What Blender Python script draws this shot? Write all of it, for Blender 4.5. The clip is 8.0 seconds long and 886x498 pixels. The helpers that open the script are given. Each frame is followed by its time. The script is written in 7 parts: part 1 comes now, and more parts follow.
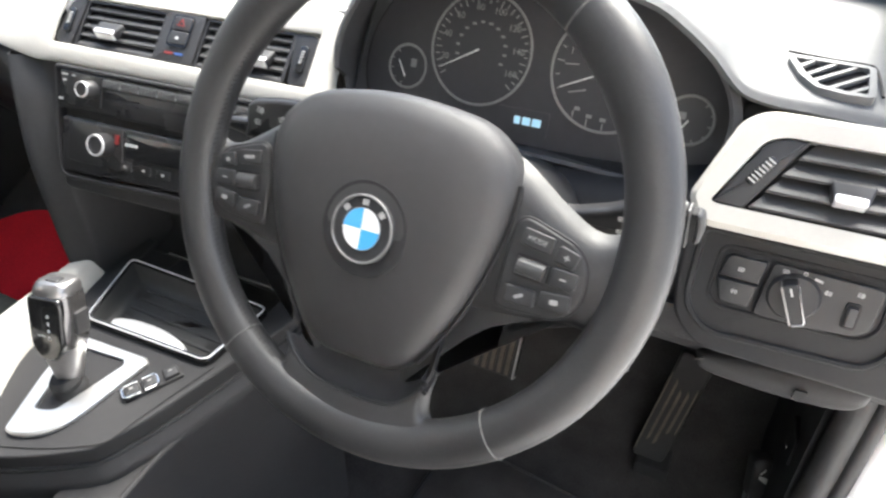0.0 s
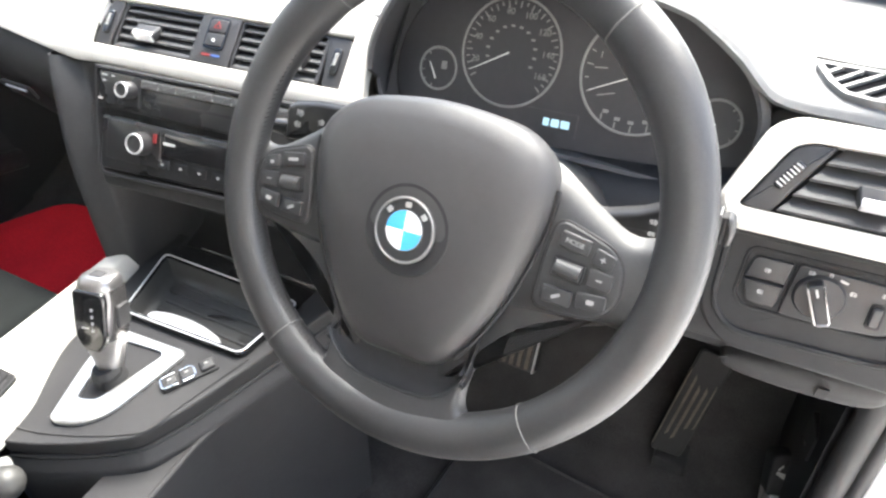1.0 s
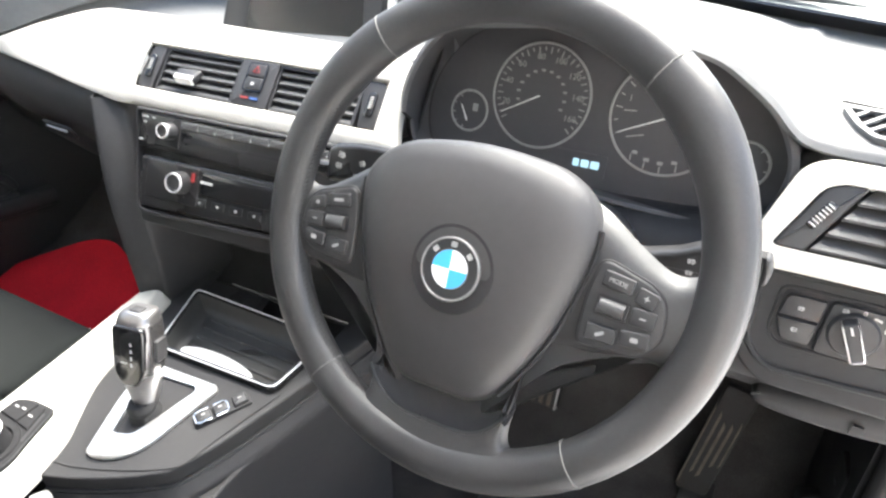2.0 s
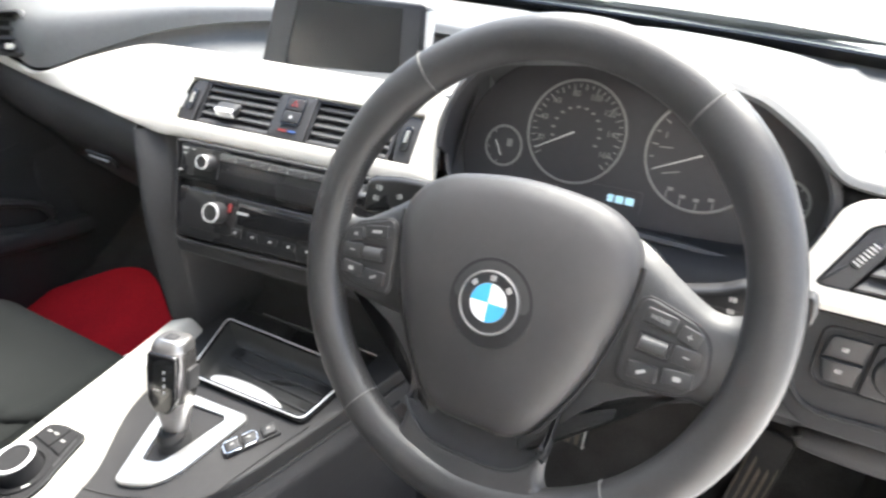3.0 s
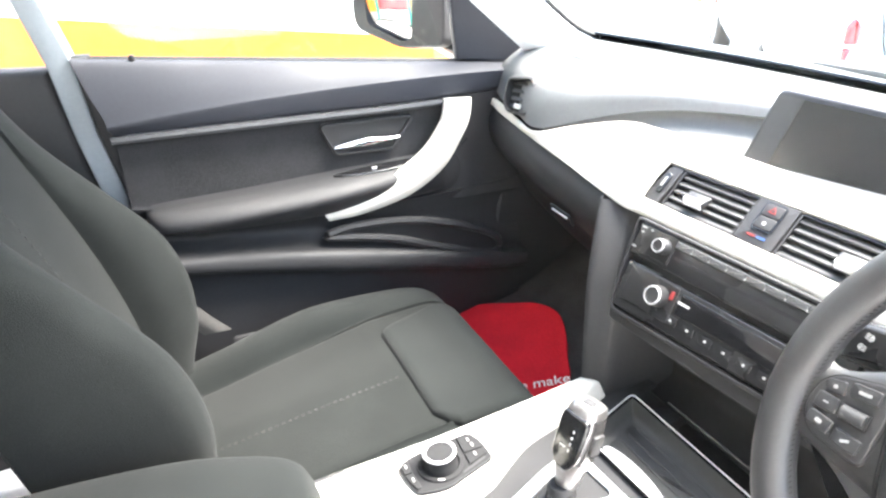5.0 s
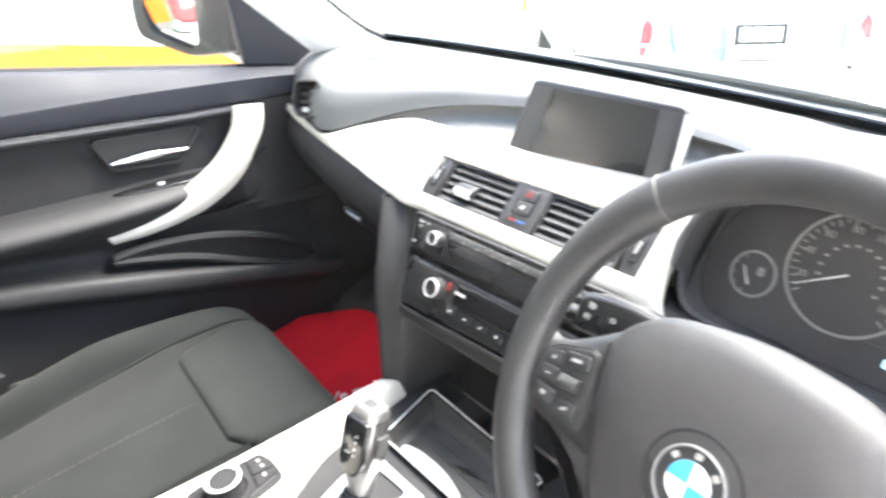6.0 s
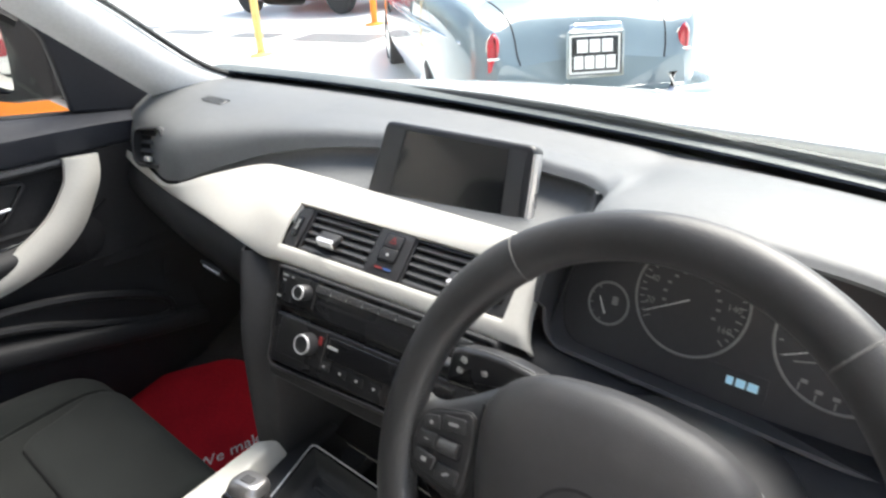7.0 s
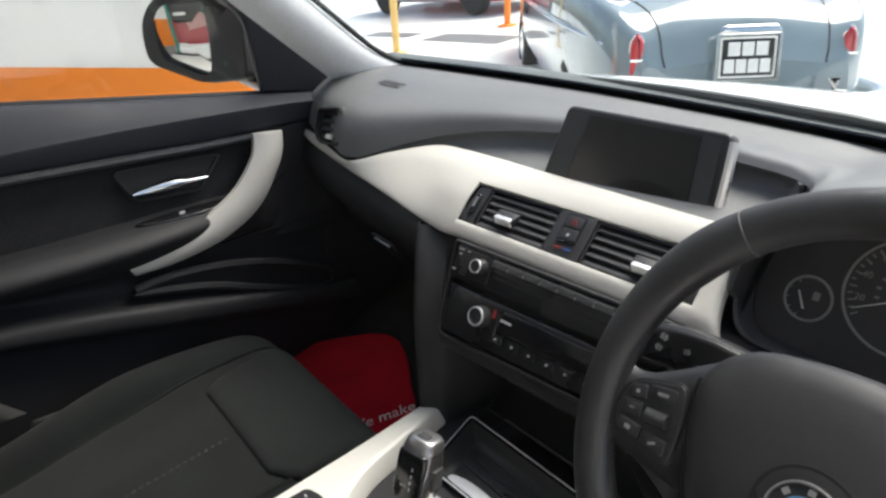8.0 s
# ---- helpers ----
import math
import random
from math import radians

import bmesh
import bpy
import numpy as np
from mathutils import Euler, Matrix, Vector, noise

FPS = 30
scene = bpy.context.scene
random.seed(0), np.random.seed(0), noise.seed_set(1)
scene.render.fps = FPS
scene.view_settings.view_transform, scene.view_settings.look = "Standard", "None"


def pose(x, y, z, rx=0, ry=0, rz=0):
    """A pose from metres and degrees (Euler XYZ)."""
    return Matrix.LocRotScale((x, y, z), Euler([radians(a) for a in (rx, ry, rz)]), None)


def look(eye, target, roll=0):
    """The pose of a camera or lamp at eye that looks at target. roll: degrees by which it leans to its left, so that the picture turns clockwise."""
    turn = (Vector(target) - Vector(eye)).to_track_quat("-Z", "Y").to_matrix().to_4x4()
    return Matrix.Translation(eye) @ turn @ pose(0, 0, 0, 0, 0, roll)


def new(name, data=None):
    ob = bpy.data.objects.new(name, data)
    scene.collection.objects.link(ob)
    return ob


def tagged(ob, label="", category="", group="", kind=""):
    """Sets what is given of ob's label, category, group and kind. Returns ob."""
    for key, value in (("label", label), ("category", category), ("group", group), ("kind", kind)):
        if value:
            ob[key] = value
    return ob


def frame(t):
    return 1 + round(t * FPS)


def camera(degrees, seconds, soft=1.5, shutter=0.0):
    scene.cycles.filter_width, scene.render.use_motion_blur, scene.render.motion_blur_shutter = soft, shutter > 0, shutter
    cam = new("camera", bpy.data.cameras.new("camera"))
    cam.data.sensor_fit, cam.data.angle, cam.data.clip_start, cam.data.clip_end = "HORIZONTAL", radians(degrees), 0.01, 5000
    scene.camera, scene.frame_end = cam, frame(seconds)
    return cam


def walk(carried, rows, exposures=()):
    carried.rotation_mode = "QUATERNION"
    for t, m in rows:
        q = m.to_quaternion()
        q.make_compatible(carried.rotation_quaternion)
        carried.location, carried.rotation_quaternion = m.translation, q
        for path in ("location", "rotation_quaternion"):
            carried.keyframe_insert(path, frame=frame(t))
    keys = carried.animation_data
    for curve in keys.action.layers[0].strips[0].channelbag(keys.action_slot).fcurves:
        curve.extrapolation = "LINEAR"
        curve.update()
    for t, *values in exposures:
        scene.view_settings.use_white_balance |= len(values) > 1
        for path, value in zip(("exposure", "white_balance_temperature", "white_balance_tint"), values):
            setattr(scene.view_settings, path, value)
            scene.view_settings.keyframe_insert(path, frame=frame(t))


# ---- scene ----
cam = camera(69.1, 8.0, 2.4, 0.4)
PATH = [
    (0, (0.542, -0.283, 1.069), (-0.214, 1.172, -0.075), -0.7),
    (0.5, (0.569, -0.255, 1.055), (-0.206, 1.174, -0.11), -1.0),
    (1, (0.531, -0.301, 1.083), (-0.249, 1.128, -0.079), -1.0),
    (1.5, (0.527, -0.314, 1.088), (-0.269, 1.122, -0.054), -1.2),
    (1.7, (0.521, -0.316, 1.091), (-0.29, 1.131, -0.027), -1.4),
    (2.8, (0.507, -0.329, 1.095), (-0.359, 1.179, 0.107), -1.2),
    (3, (0.504, -0.327, 1.094), (-0.405, 1.158, 0.11), -1.4),
    (3.5, (0.485, -0.33, 1.126), (-0.705, 0.947, 0.151), -1.8),
    (4, (0.47, -0.361, 1.143), (-0.863, 0.797, 0.204), -1.9),
    (4.2, (0.459, -0.386, 1.15), (-1.001, 0.641, 0.249), -1.8),
    (5.3, (0.454, -0.352, 1.129), (-1.247, 0.313, 0.314), -1.8),
    (5.5, (0.464, -0.324, 1.123), (-1.204, 0.422, 0.309), -1.7),
    (6, (0.491, -0.274, 1.118), (-1.007, 0.78, 0.314), -1.8),
    (6.5, (0.506, -0.251, 1.128), (-0.802, 1.023, 0.31), -2.5),
    (7, (0.479, -0.252, 1.153), (-0.764, 1.101, 0.365), -2.5),
    (7.5, (0.43, -0.322, 1.165), (-0.932, 0.917, 0.384), -2.5),
    (8, (0.445, -0.326, 1.137), (-1.034, 0.78, 0.37), -2.4),
]
walk(cam, [(t, look(eye, target, roll)) for t, eye, target, roll in PATH], [(0, 2.25), (0.5, 2.8), (1.5, 2.85), (3, 2.6), (4, 2.8), (5.5, 3.95), (6, 3.4), (6.5, 2.25), (7, 1.5), (7.5, 0.95), (8, 0.8)])

# ---- light and exposure ----
world = bpy.data.worlds.new("sky")
scene.world = world
world.use_nodes = True
wn = world.node_tree
bgn = wn.nodes["Background"]
skyn = wn.nodes.new("ShaderNodeTexSky")
skyn.sky_type = "NISHITA"
skyn.sun_disc = False
skyn.sun_elevation = radians(58)
skyn.sun_rotation = radians(9)
skyn.air_density, skyn.dust_density, skyn.ozone_density = 1.0, 4.0, 1.0
wn.links.new(skyn.outputs[0], bgn.inputs[0])
bgn.inputs[1].default_value = 0.13
sun = new("sun", bpy.data.lights.new("sun", "SUN"))
sun.data.energy, sun.data.angle, sun.data.color = 4.2, radians(45), (1.0, 0.965, 0.905)
sun.matrix_world = look((0, 0, 0), (-0.08, -0.52, -0.85))


# ---- materials ----
def mat(name, col, rough=0.5, metal=0.0, grain=0.0, scale=300.0, vary=0.0, vscale=6.0, coat=0.0, spec=0.5, sheen=0.0, cell=False, rnd=0.0):
    m = bpy.data.materials.new(name)
    m.use_nodes = True
    n, l = m.node_tree.nodes, m.node_tree.links
    b = n["Principled BSDF"]
    b.inputs["Base Color"].default_value = (*col, 1)
    b.inputs["Roughness"].default_value = rough
    b.inputs["Metallic"].default_value = metal
    b.inputs["Coat Weight"].default_value = coat
    b.inputs["Specular IOR Level"].default_value = spec
    b.inputs["Sheen Weight"].default_value = sheen
    tc = n.new("ShaderNodeTexCoord")
    if vary:
        nz = n.new("ShaderNodeTexNoise")
        nz.inputs["Scale"].default_value, nz.inputs["Detail"].default_value = vscale, 6
        l.new(tc.outputs["Object"], nz.inputs["Vector"])
        fine = n.new("ShaderNodeTexNoise")
        fine.inputs["Scale"].default_value, fine.inputs["Detail"].default_value = vscale * 28, 3
        l.new(tc.outputs["Object"], fine.inputs["Vector"])
        add = n.new("ShaderNodeMath")
        add.operation = "ADD"
        l.new(nz.outputs["Fac"], add.inputs[0])
        l.new(fine.outputs["Fac"], add.inputs[1])
        mr = n.new("ShaderNodeMapRange")
        mr.inputs[1].default_value, mr.inputs[2].default_value = 0.7, 1.3
        mr.inputs[3].default_value, mr.inputs[4].default_value = 1 - vary, 1 + vary
        l.new(add.outputs[0], mr.inputs[0])
        val = mr.outputs[0]
        if rnd:
            oi = n.new("ShaderNodeObjectInfo")
            m2 = n.new("ShaderNodeMath")
            m2.operation = "MULTIPLY_ADD"
            m2.inputs[1].default_value = rnd
            l.new(oi.outputs["Random"], m2.inputs[0])
            l.new(val, m2.inputs[2])
            val = m2.outputs[0]
        mix = n.new("ShaderNodeVectorMath")
        mix.operation = "SCALE"
        mix.inputs[0].default_value = col
        l.new(val, mix.inputs["Scale"])
        l.new(mix.outputs[0], b.inputs["Base Color"])
        r2 = n.new("ShaderNodeMapRange")
        r2.inputs[1].default_value, r2.inputs[2].default_value = 0.35, 0.65
        r2.inputs[3].default_value, r2.inputs[4].default_value = max(rough - 0.07, 0.02), min(rough + 0.09, 1)
        l.new(nz.outputs["Fac"], r2.inputs[0])
        l.new(r2.outputs[0], b.inputs["Roughness"])
    if grain:
        if cell:
            g = n.new("ShaderNodeTexVoronoi")
            out = g.outputs["Distance"]
        else:
            g = n.new("ShaderNodeTexNoise")
            g.inputs["Detail"].default_value = 3
            out = g.outputs["Fac"]
        g.inputs["Scale"].default_value = scale
        l.new(tc.outputs["Object"], g.inputs["Vector"])
        bp = n.new("ShaderNodeBump")
        bp.inputs["Strength"].default_value = grain
        bp.inputs["Distance"].default_value = 0.001
        l.new(out, bp.inputs["Height"])
        l.new(bp.outputs[0], b.inputs["Normal"])
    return m


def weave(name, col, col2, scale=700.0, bump=0.5, uneven=1.0):
    m = mat(name, col, 0.95, grain=0.0, spec=0.09, sheen=0.04)
    n, l = m.node_tree.nodes, m.node_tree.links
    b = n["Principled BSDF"]
    tc = n.new("ShaderNodeTexCoord")
    w1 = n.new("ShaderNodeTexVoronoi")
    w1.inputs["Scale"].default_value = scale
    w1.inputs["Randomness"].default_value = uneven
    l.new(tc.outputs["Object"], w1.inputs["Vector"])
    nz = n.new("ShaderNodeTexNoise")
    nz.inputs["Scale"].default_value, nz.inputs["Detail"].default_value = 11, 7
    l.new(tc.outputs["Object"], nz.inputs["Vector"])
    mx = n.new("ShaderNodeMix")
    mx.data_type = "RGBA"
    mx.inputs["A"].default_value, mx.inputs["B"].default_value = (*col, 1), (*col2, 1)
    ad = n.new("ShaderNodeMath")
    ad.operation = "MULTIPLY"
    l.new(w1.outputs["Distance"], ad.inputs[0])
    l.new(nz.outputs["Fac"], ad.inputs[1])
    ad2 = n.new("ShaderNodeMath")
    ad2.operation = "MULTIPLY"
    ad2.inputs[1].default_value = 2.2
    l.new(ad.outputs[0], ad2.inputs[0])
    l.new(ad2.outputs[0], mx.inputs["Factor"])
    l.new(mx.outputs["Result"], b.inputs["Base Color"])
    bp = n.new("ShaderNodeBump")
    bp.inputs["Strength"].default_value, bp.inputs["Distance"].default_value = bump, 0.0008
    l.new(w1.outputs["Distance"], bp.inputs["Height"])
    l.new(bp.outputs[0], b.inputs["Normal"])
    return m


def glow(name, col, power):
    m = bpy.data.materials.new(name)
    m.use_nodes = True
    b = m.node_tree.nodes["Principled BSDF"]
    b.inputs["Base Color"].default_value = (*col, 1)
    b.inputs["Emission Color"].default_value = (*col, 1)
    b.inputs["Emission Strength"].default_value = power
    return m


def glass(name, rough=0.0):
    m = bpy.data.materials.new(name)
    m.use_nodes = True
    n, l = m.node_tree.nodes, m.node_tree.links
    n.clear()
    out = n.new("ShaderNodeOutputMaterial")
    tr, gl, mx = n.new("ShaderNodeBsdfTransparent"), n.new("ShaderNodeBsdfGlossy"), n.new("ShaderNodeMixShader")
    tr.inputs[0].default_value = (0.93, 0.96, 0.95, 1)
    gl.inputs["Roughness"].default_value = rough
    mx.inputs[0].default_value = 0.035
    l.new(tr.outputs[0], mx.inputs[1])
    l.new(gl.outputs[0], mx.inputs[2])
    l.new(mx.outputs[0], out.inputs[0])
    return m


# Pad grey is lifted above charcoal to carry windscreen sheen in the colour.
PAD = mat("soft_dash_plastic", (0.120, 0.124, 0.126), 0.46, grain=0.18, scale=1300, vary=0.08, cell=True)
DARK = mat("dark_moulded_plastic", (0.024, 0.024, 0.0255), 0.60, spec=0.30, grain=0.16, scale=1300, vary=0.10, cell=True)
PLASTIC = mat("black_switch_plastic", (0.026, 0.026, 0.0275), 0.42, grain=0.15, scale=900, vary=0.08)
PANEL = mat("glossy_radio_plastic", (0.019, 0.019, 0.020), 0.27, grain=0.03, scale=900, vary=0.08)
THREAD = mat("dark_rim_thread", (0.018, 0.018, 0.017), 0.8, vary=0.3)
SCUTTLE = mat("weathered_scuttle_plastic", (0.11, 0.118, 0.117), 0.45, grain=0.3, scale=300, vary=0.25, vscale=10)
WIPER = mat("grey_wiper_rubber", (0.055, 0.058, 0.058), 0.5, vary=0.25, vscale=12)
DIALMARK = mat("dim_dial_print", (0.27, 0.27, 0.265), 0.5, vary=0.08)
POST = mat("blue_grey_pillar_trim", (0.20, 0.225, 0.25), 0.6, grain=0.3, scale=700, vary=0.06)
LINING = mat("grey_hood_lining", (0.074, 0.072, 0.074), 0.55, grain=0.15, scale=1300, vary=0.08, cell=True)
SLAT = mat("vent_slat_plastic", (0.045, 0.045, 0.046), 0.42, vary=0.06)
# Near-black for joints, with depth shade painted into cavities and recesses.
PIT = mat("black_joint_and_cavity_shade", (0.012, 0.012, 0.013), 0.7, vary=0.1)
GLOSS = mat("piano_black_plastic", (0.012, 0.012, 0.013), 0.12, vary=0.05, coat=0.4)
TRAYM = mat("rubbery_tray_plastic", (0.030, 0.030, 0.029), 0.50, vary=0.10, grain=0.10, scale=700)
LEVERM = mat("brushed_lever_metal", (0.32, 0.315, 0.315), 0.30, metal=0.9, vary=0.06)
GRIPM = mat("dark_chrome_grip", (0.16, 0.155, 0.155), 0.22, metal=0.8, vary=0.08)
STALK = mat("black_stalk_plastic", (0.020, 0.020, 0.021), 0.30, vary=0.06, grain=0.04, scale=900)
LEATHER = mat("black_wheel_leather", (0.026, 0.026, 0.027), 0.44, spec=0.60, grain=0.12, scale=1300, vary=0.12, vscale=14, cell=True)
COVER = mat("airbag_cover_plastic", (0.036, 0.035, 0.036), 0.44, spec=0.60, grain=0.18, scale=1500, vary=0.07, cell=True)
TRIM = mat("oyster_satin_trim", (0.51, 0.496, 0.455), 0.40, grain=0.05, scale=700, vary=0.035, vscale=9)
SATIN = mat("satin_silver", (0.62, 0.62, 0.62), 0.32, metal=0.85, vary=0.05)
CHROME = mat("bright_chrome", (0.82, 0.82, 0.83), 0.12, metal=1.0, vary=0.03)
FABRIC = weave("charcoal_seat_cloth", (0.0056, 0.0063, 0.0062), (0.0118, 0.0132, 0.0126))
FABRIC2 = weave("charcoal_bolster_cloth", (0.0060, 0.0070, 0.0070), (0.0125, 0.0142, 0.0138), 900)
DOORCLOTH = weave("dark_door_cloth", (0.036, 0.036, 0.038), (0.018, 0.018, 0.019), 260, 0.35, 0.30)
DOORTOP = mat("blue_black_door_top", (0.022, 0.024, 0.031), 0.58, spec=0.32, grain=0.16, scale=1300, vary=0.08, cell=True)
STITCH = mat("grey_thread", (0.12, 0.12, 0.115), 0.8, vary=0.2)
CARPET = mat("dark_floor_carpet", (0.048, 0.046, 0.046), 1.0, grain=1.0, scale=500, vary=0.35, vscale=20, spec=0.1)
REDMAT = mat("red_mat_carpet", (0.56, 0.020, 0.030), 0.95, grain=0.8, scale=420, vary=0.18, vscale=12, spec=0.1)
WHITE = mat("white_print", (0.82, 0.82, 0.80), 0.6, vary=0.04)
MARK = mat("pale_switch_marking", (0.45, 0.45, 0.44), 0.5, vary=0.05)
KEYGREY = mat("grey_key_plastic", (0.085, 0.085, 0.084), 0.45, vary=0.06, grain=0.08, scale=900)
DULLRED = mat("dull_red_marking", (0.22, 0.02, 0.02), 0.5, vary=0.05)
KEYM = mat("matt_control_plastic", (0.019, 0.019, 0.020), 0.75, spec=0.10, vary=0.08, grain=0.1, scale=900)
# Darkest black: the shade of deep slots as a colour.
SLOT = mat("slot_shade_black", (0.005, 0.005, 0.006), 1.0, spec=0.05, vary=0.1)
DULLRING = mat("dull_silver_ring", (0.34, 0.34, 0.34), 0.38, metal=0.7, vary=0.05)
BRAKEM = mat("worn_silver_plastic", (0.024, 0.024, 0.023), 0.52, metal=0.05, vary=0.25, vscale=40)
BADGERING = mat("dull_badge_ring", (0.20, 0.20, 0.20), 0.40, metal=0.2, vary=0.05)
BLUE = mat("blue_enamel", (0.05, 0.36, 0.72), 0.25, vary=0.04, coat=0.6)
ENAMEL = mat("white_enamel", (0.80, 0.81, 0.82), 0.25, vary=0.03, coat=0.6)
PAINT = mat("white_body_paint", (0.80, 0.81, 0.82), 0.22, vary=0.02, coat=0.8)
PILLAR = mat("pale_grey_pillar_cloth", (0.72, 0.73, 0.735), 0.8, grain=0.4, scale=700, vary=0.06)
RUBBER = mat("black_rubber", (0.018, 0.018, 0.019), 0.7, vary=0.15)
PEDAL = mat("worn_rubber_pedal", (0.10, 0.085, 0.068), 0.7, vary=0.5, vscale=30)
DIAL = mat("matt_dial_black", (0.055, 0.054, 0.058), 0.5, vary=0.06)
SCREENM = mat("dark_screen_glass", (0.010, 0.011, 0.012), 0.16, vary=0.05, coat=0.3)
MIRROR = mat("mirror_silver", (0.9, 0.9, 0.9), 0.02, metal=1.0)
SHOWBLUE = glow("display_pale_blue", (0.45, 0.75, 0.92), 0.10)
RINGM = mat("satin_knob_ring", (0.72, 0.72, 0.73), 0.34, metal=0.55, vary=0.04)
GRAPHITE = mat("graphite_lever", (0.050, 0.050, 0.054), 0.26, metal=0.5, vary=0.08)
GLASS = glass("window_glass")
FLOOR = mat("pale_floor_paint", (0.72, 0.72, 0.70), 0.35, grain=0.1, scale=40, vary=0.07, vscale=1.2)
STRIPE = mat("dark_grey_floor_paint", (0.16, 0.16, 0.165), 0.45, vary=0.12, vscale=3)
WALLW = mat("white_wall_paint", (0.86, 0.86, 0.84), 0.7, grain=0.2, scale=60, vary=0.04, vscale=2)
ORANGE = mat("orange_wall_paint", (0.92, 0.25, 0.018), 0.55, grain=0.2, scale=60, vary=0.05, vscale=2)
GREYP = mat("grey_wall_paint", (0.30, 0.30, 0.30), 0.6, vary=0.08, vscale=2)
OLDPAINT = mat("slate_blue_car_paint", (0.19, 0.25, 0.285), 0.10, vary=0.06, coat=1.0)
REDPAINT = mat("red_car_paint", (0.42, 0.012, 0.03), 0.2, vary=0.04, coat=1.0)
LENS = mat("red_lamp_lens", (0.50, 0.015, 0.03), 0.18, vary=0.1, coat=0.5)
TYRE = mat("black_tyre_rubber", (0.022, 0.022, 0.023), 0.8, grain=0.5, scale=120, vary=0.2)
GREEN = mat("teal_paint", (0.02, 0.22, 0.18), 0.4, vary=0.08)
YELLOWP = mat("ochre_post_paint", (0.70, 0.47, 0.16), 0.5, vary=0.1)


# ---- mesh helpers ----
def V(*a):
    return Vector(a)


def fr(origin, xdir, up):
    """A frame: x along xdir, y as near to up as can be, z towards the viewer."""
    x = Vector(xdir).normalized()
    z = x.cross(Vector(up)).normalized()
    y = z.cross(x)
    m = Matrix((x, y, z)).transposed().to_4x4()
    m.translation = Vector(origin)
    return m


def part(name, bm, material, parent, label="", smooth=True, kind=""):
    me = bpy.data.meshes.new(name)
    bmesh.ops.recalc_face_normals(bm, faces=bm.faces[:])
    bm.to_mesh(me)
    bm.free()
    me.materials.append(material)
    if smooth:
        me.polygons.foreach_set("use_smooth", [True] * len(me.polygons))
        me.set_sharp_from_angle(angle=radians(38))
    ob = new(name, me)
    if parent is not None:
        ob.parent = parent
        ob.matrix_parent_inverse = parent.matrix_world.inverted()
    return tagged(ob, label, "", "", kind)


def thing(name, at, label, category, group="", kind=""):
    ob = new(name)
    ob.empty_display_size = 0.02
    ob.location = at
    ob.matrix_world = Matrix.Translation(at)
    return tagged(ob, label, category, group, kind)


def crom(pts, n, closed=False):
    """n points along a smooth curve through pts, evenly spread over the spans."""
    p = [Vector(q) for q in pts]
    k = len(p)
    spans = k if closed else k - 1
    out = []
    for i in range(n):
        s = i / (n if closed else n - 1) * spans
        j = min(int(s), spans - 1)
        f = s - j
        if closed:
            a, b, c, d = (p[(j + o) % k] for o in (-1, 0, 1, 2))
        else:
            b, c = p[j], p[j + 1]
            a = p[j - 1] if j > 0 else b * 2 - c
            d = p[j + 2] if j + 2 < k else c * 2 - b
        out.append(0.5 * (2 * b + (c - a) * f + (2 * a - 5 * b + 4 * c - d) * f * f + (3 * b - 3 * c + d - a) * f ** 3))
    return out


def grid(rows, bm=None, close_u=False, close_v=False, cap=False):
    bm = bm or bmesh.new()
    vs = [[bm.verts.new(q) for q in r] for r in rows]
    R, C = len(vs), len(vs[0])
    for i in range(R if close_v else R - 1):
        for j in range(C if close_u else C - 1):
            a, b, c, d = vs[i][j], vs[i][(j + 1) % C], vs[(i + 1) % R][(j + 1) % C], vs[(i + 1) % R][j]
            try:
                bm.faces.new((a, b, c, d))
            except ValueError:
                pass
    if cap:
        bm.faces.new(vs[0])
        bm.faces.new(vs[-1])
    return bm


CABIN = Vector((0.25, -0.35, 1.0))


def loft(rows, nu, nv, thick=0.0, inside=CABIN):
    """A smooth sheet through rows of control points; thick gives it a back, on the side away from the cabin's middle."""
    rs = [crom(r, nu) for r in rows]
    cols = [crom([r[j] for r in rs], nv) for j in range(nu)]
    g = [[cols[j][i] for j in range(nu)] for i in range(nv)]
    if not thick:
        return grid(g)
    nor = [[None] * nu for _ in range(nv)]
    total = 0.0
    for i in range(nv):
        for j in range(nu):
            du = g[i][min(j + 1, nu - 1)] - g[i][max(j - 1, 0)]
            dv = g[min(i + 1, nv - 1)][j] - g[max(i - 1, 0)][j]
            n = du.cross(dv)
            total += n.dot(inside - g[i][j])
            nor[i][j] = n.normalized() if n.length > 1e-12 else Vector((0, 0, 0))
    s = -thick if total > 0 else thick
    back = [[g[i][j] + nor[i][j] * s for j in range(nu)] for i in range(nv)]
    bm = bmesh.new()
    fv = [[bm.verts.new(q) for q in r] for r in g]
    bv = [[bm.verts.new(q) for q in r] for r in back]
    for vs, flip in ((fv, False), (bv, True)):
        for i in range(nv - 1):
            for j in range(nu - 1):
                q = (vs[i][j], vs[i][j + 1], vs[i + 1][j + 1], vs[i + 1][j])
                bm.faces.new(q[::-1] if flip else q)
    loop = [(0, j) for j in range(nu - 1)] + [(i, nu - 1) for i in range(nv - 1)] + [(nv - 1, j) for j in range(nu - 1, 0, -1)] + [(i, 0) for i in range(nv - 1, 0, -1)]
    for k in range(len(loop)):
        (a, b), (c, d) = loop[k], loop[(k + 1) % len(loop)]
        bm.faces.new((fv[a][b], bv[a][b], bv[c][d], fv[c][d]))
    return bm


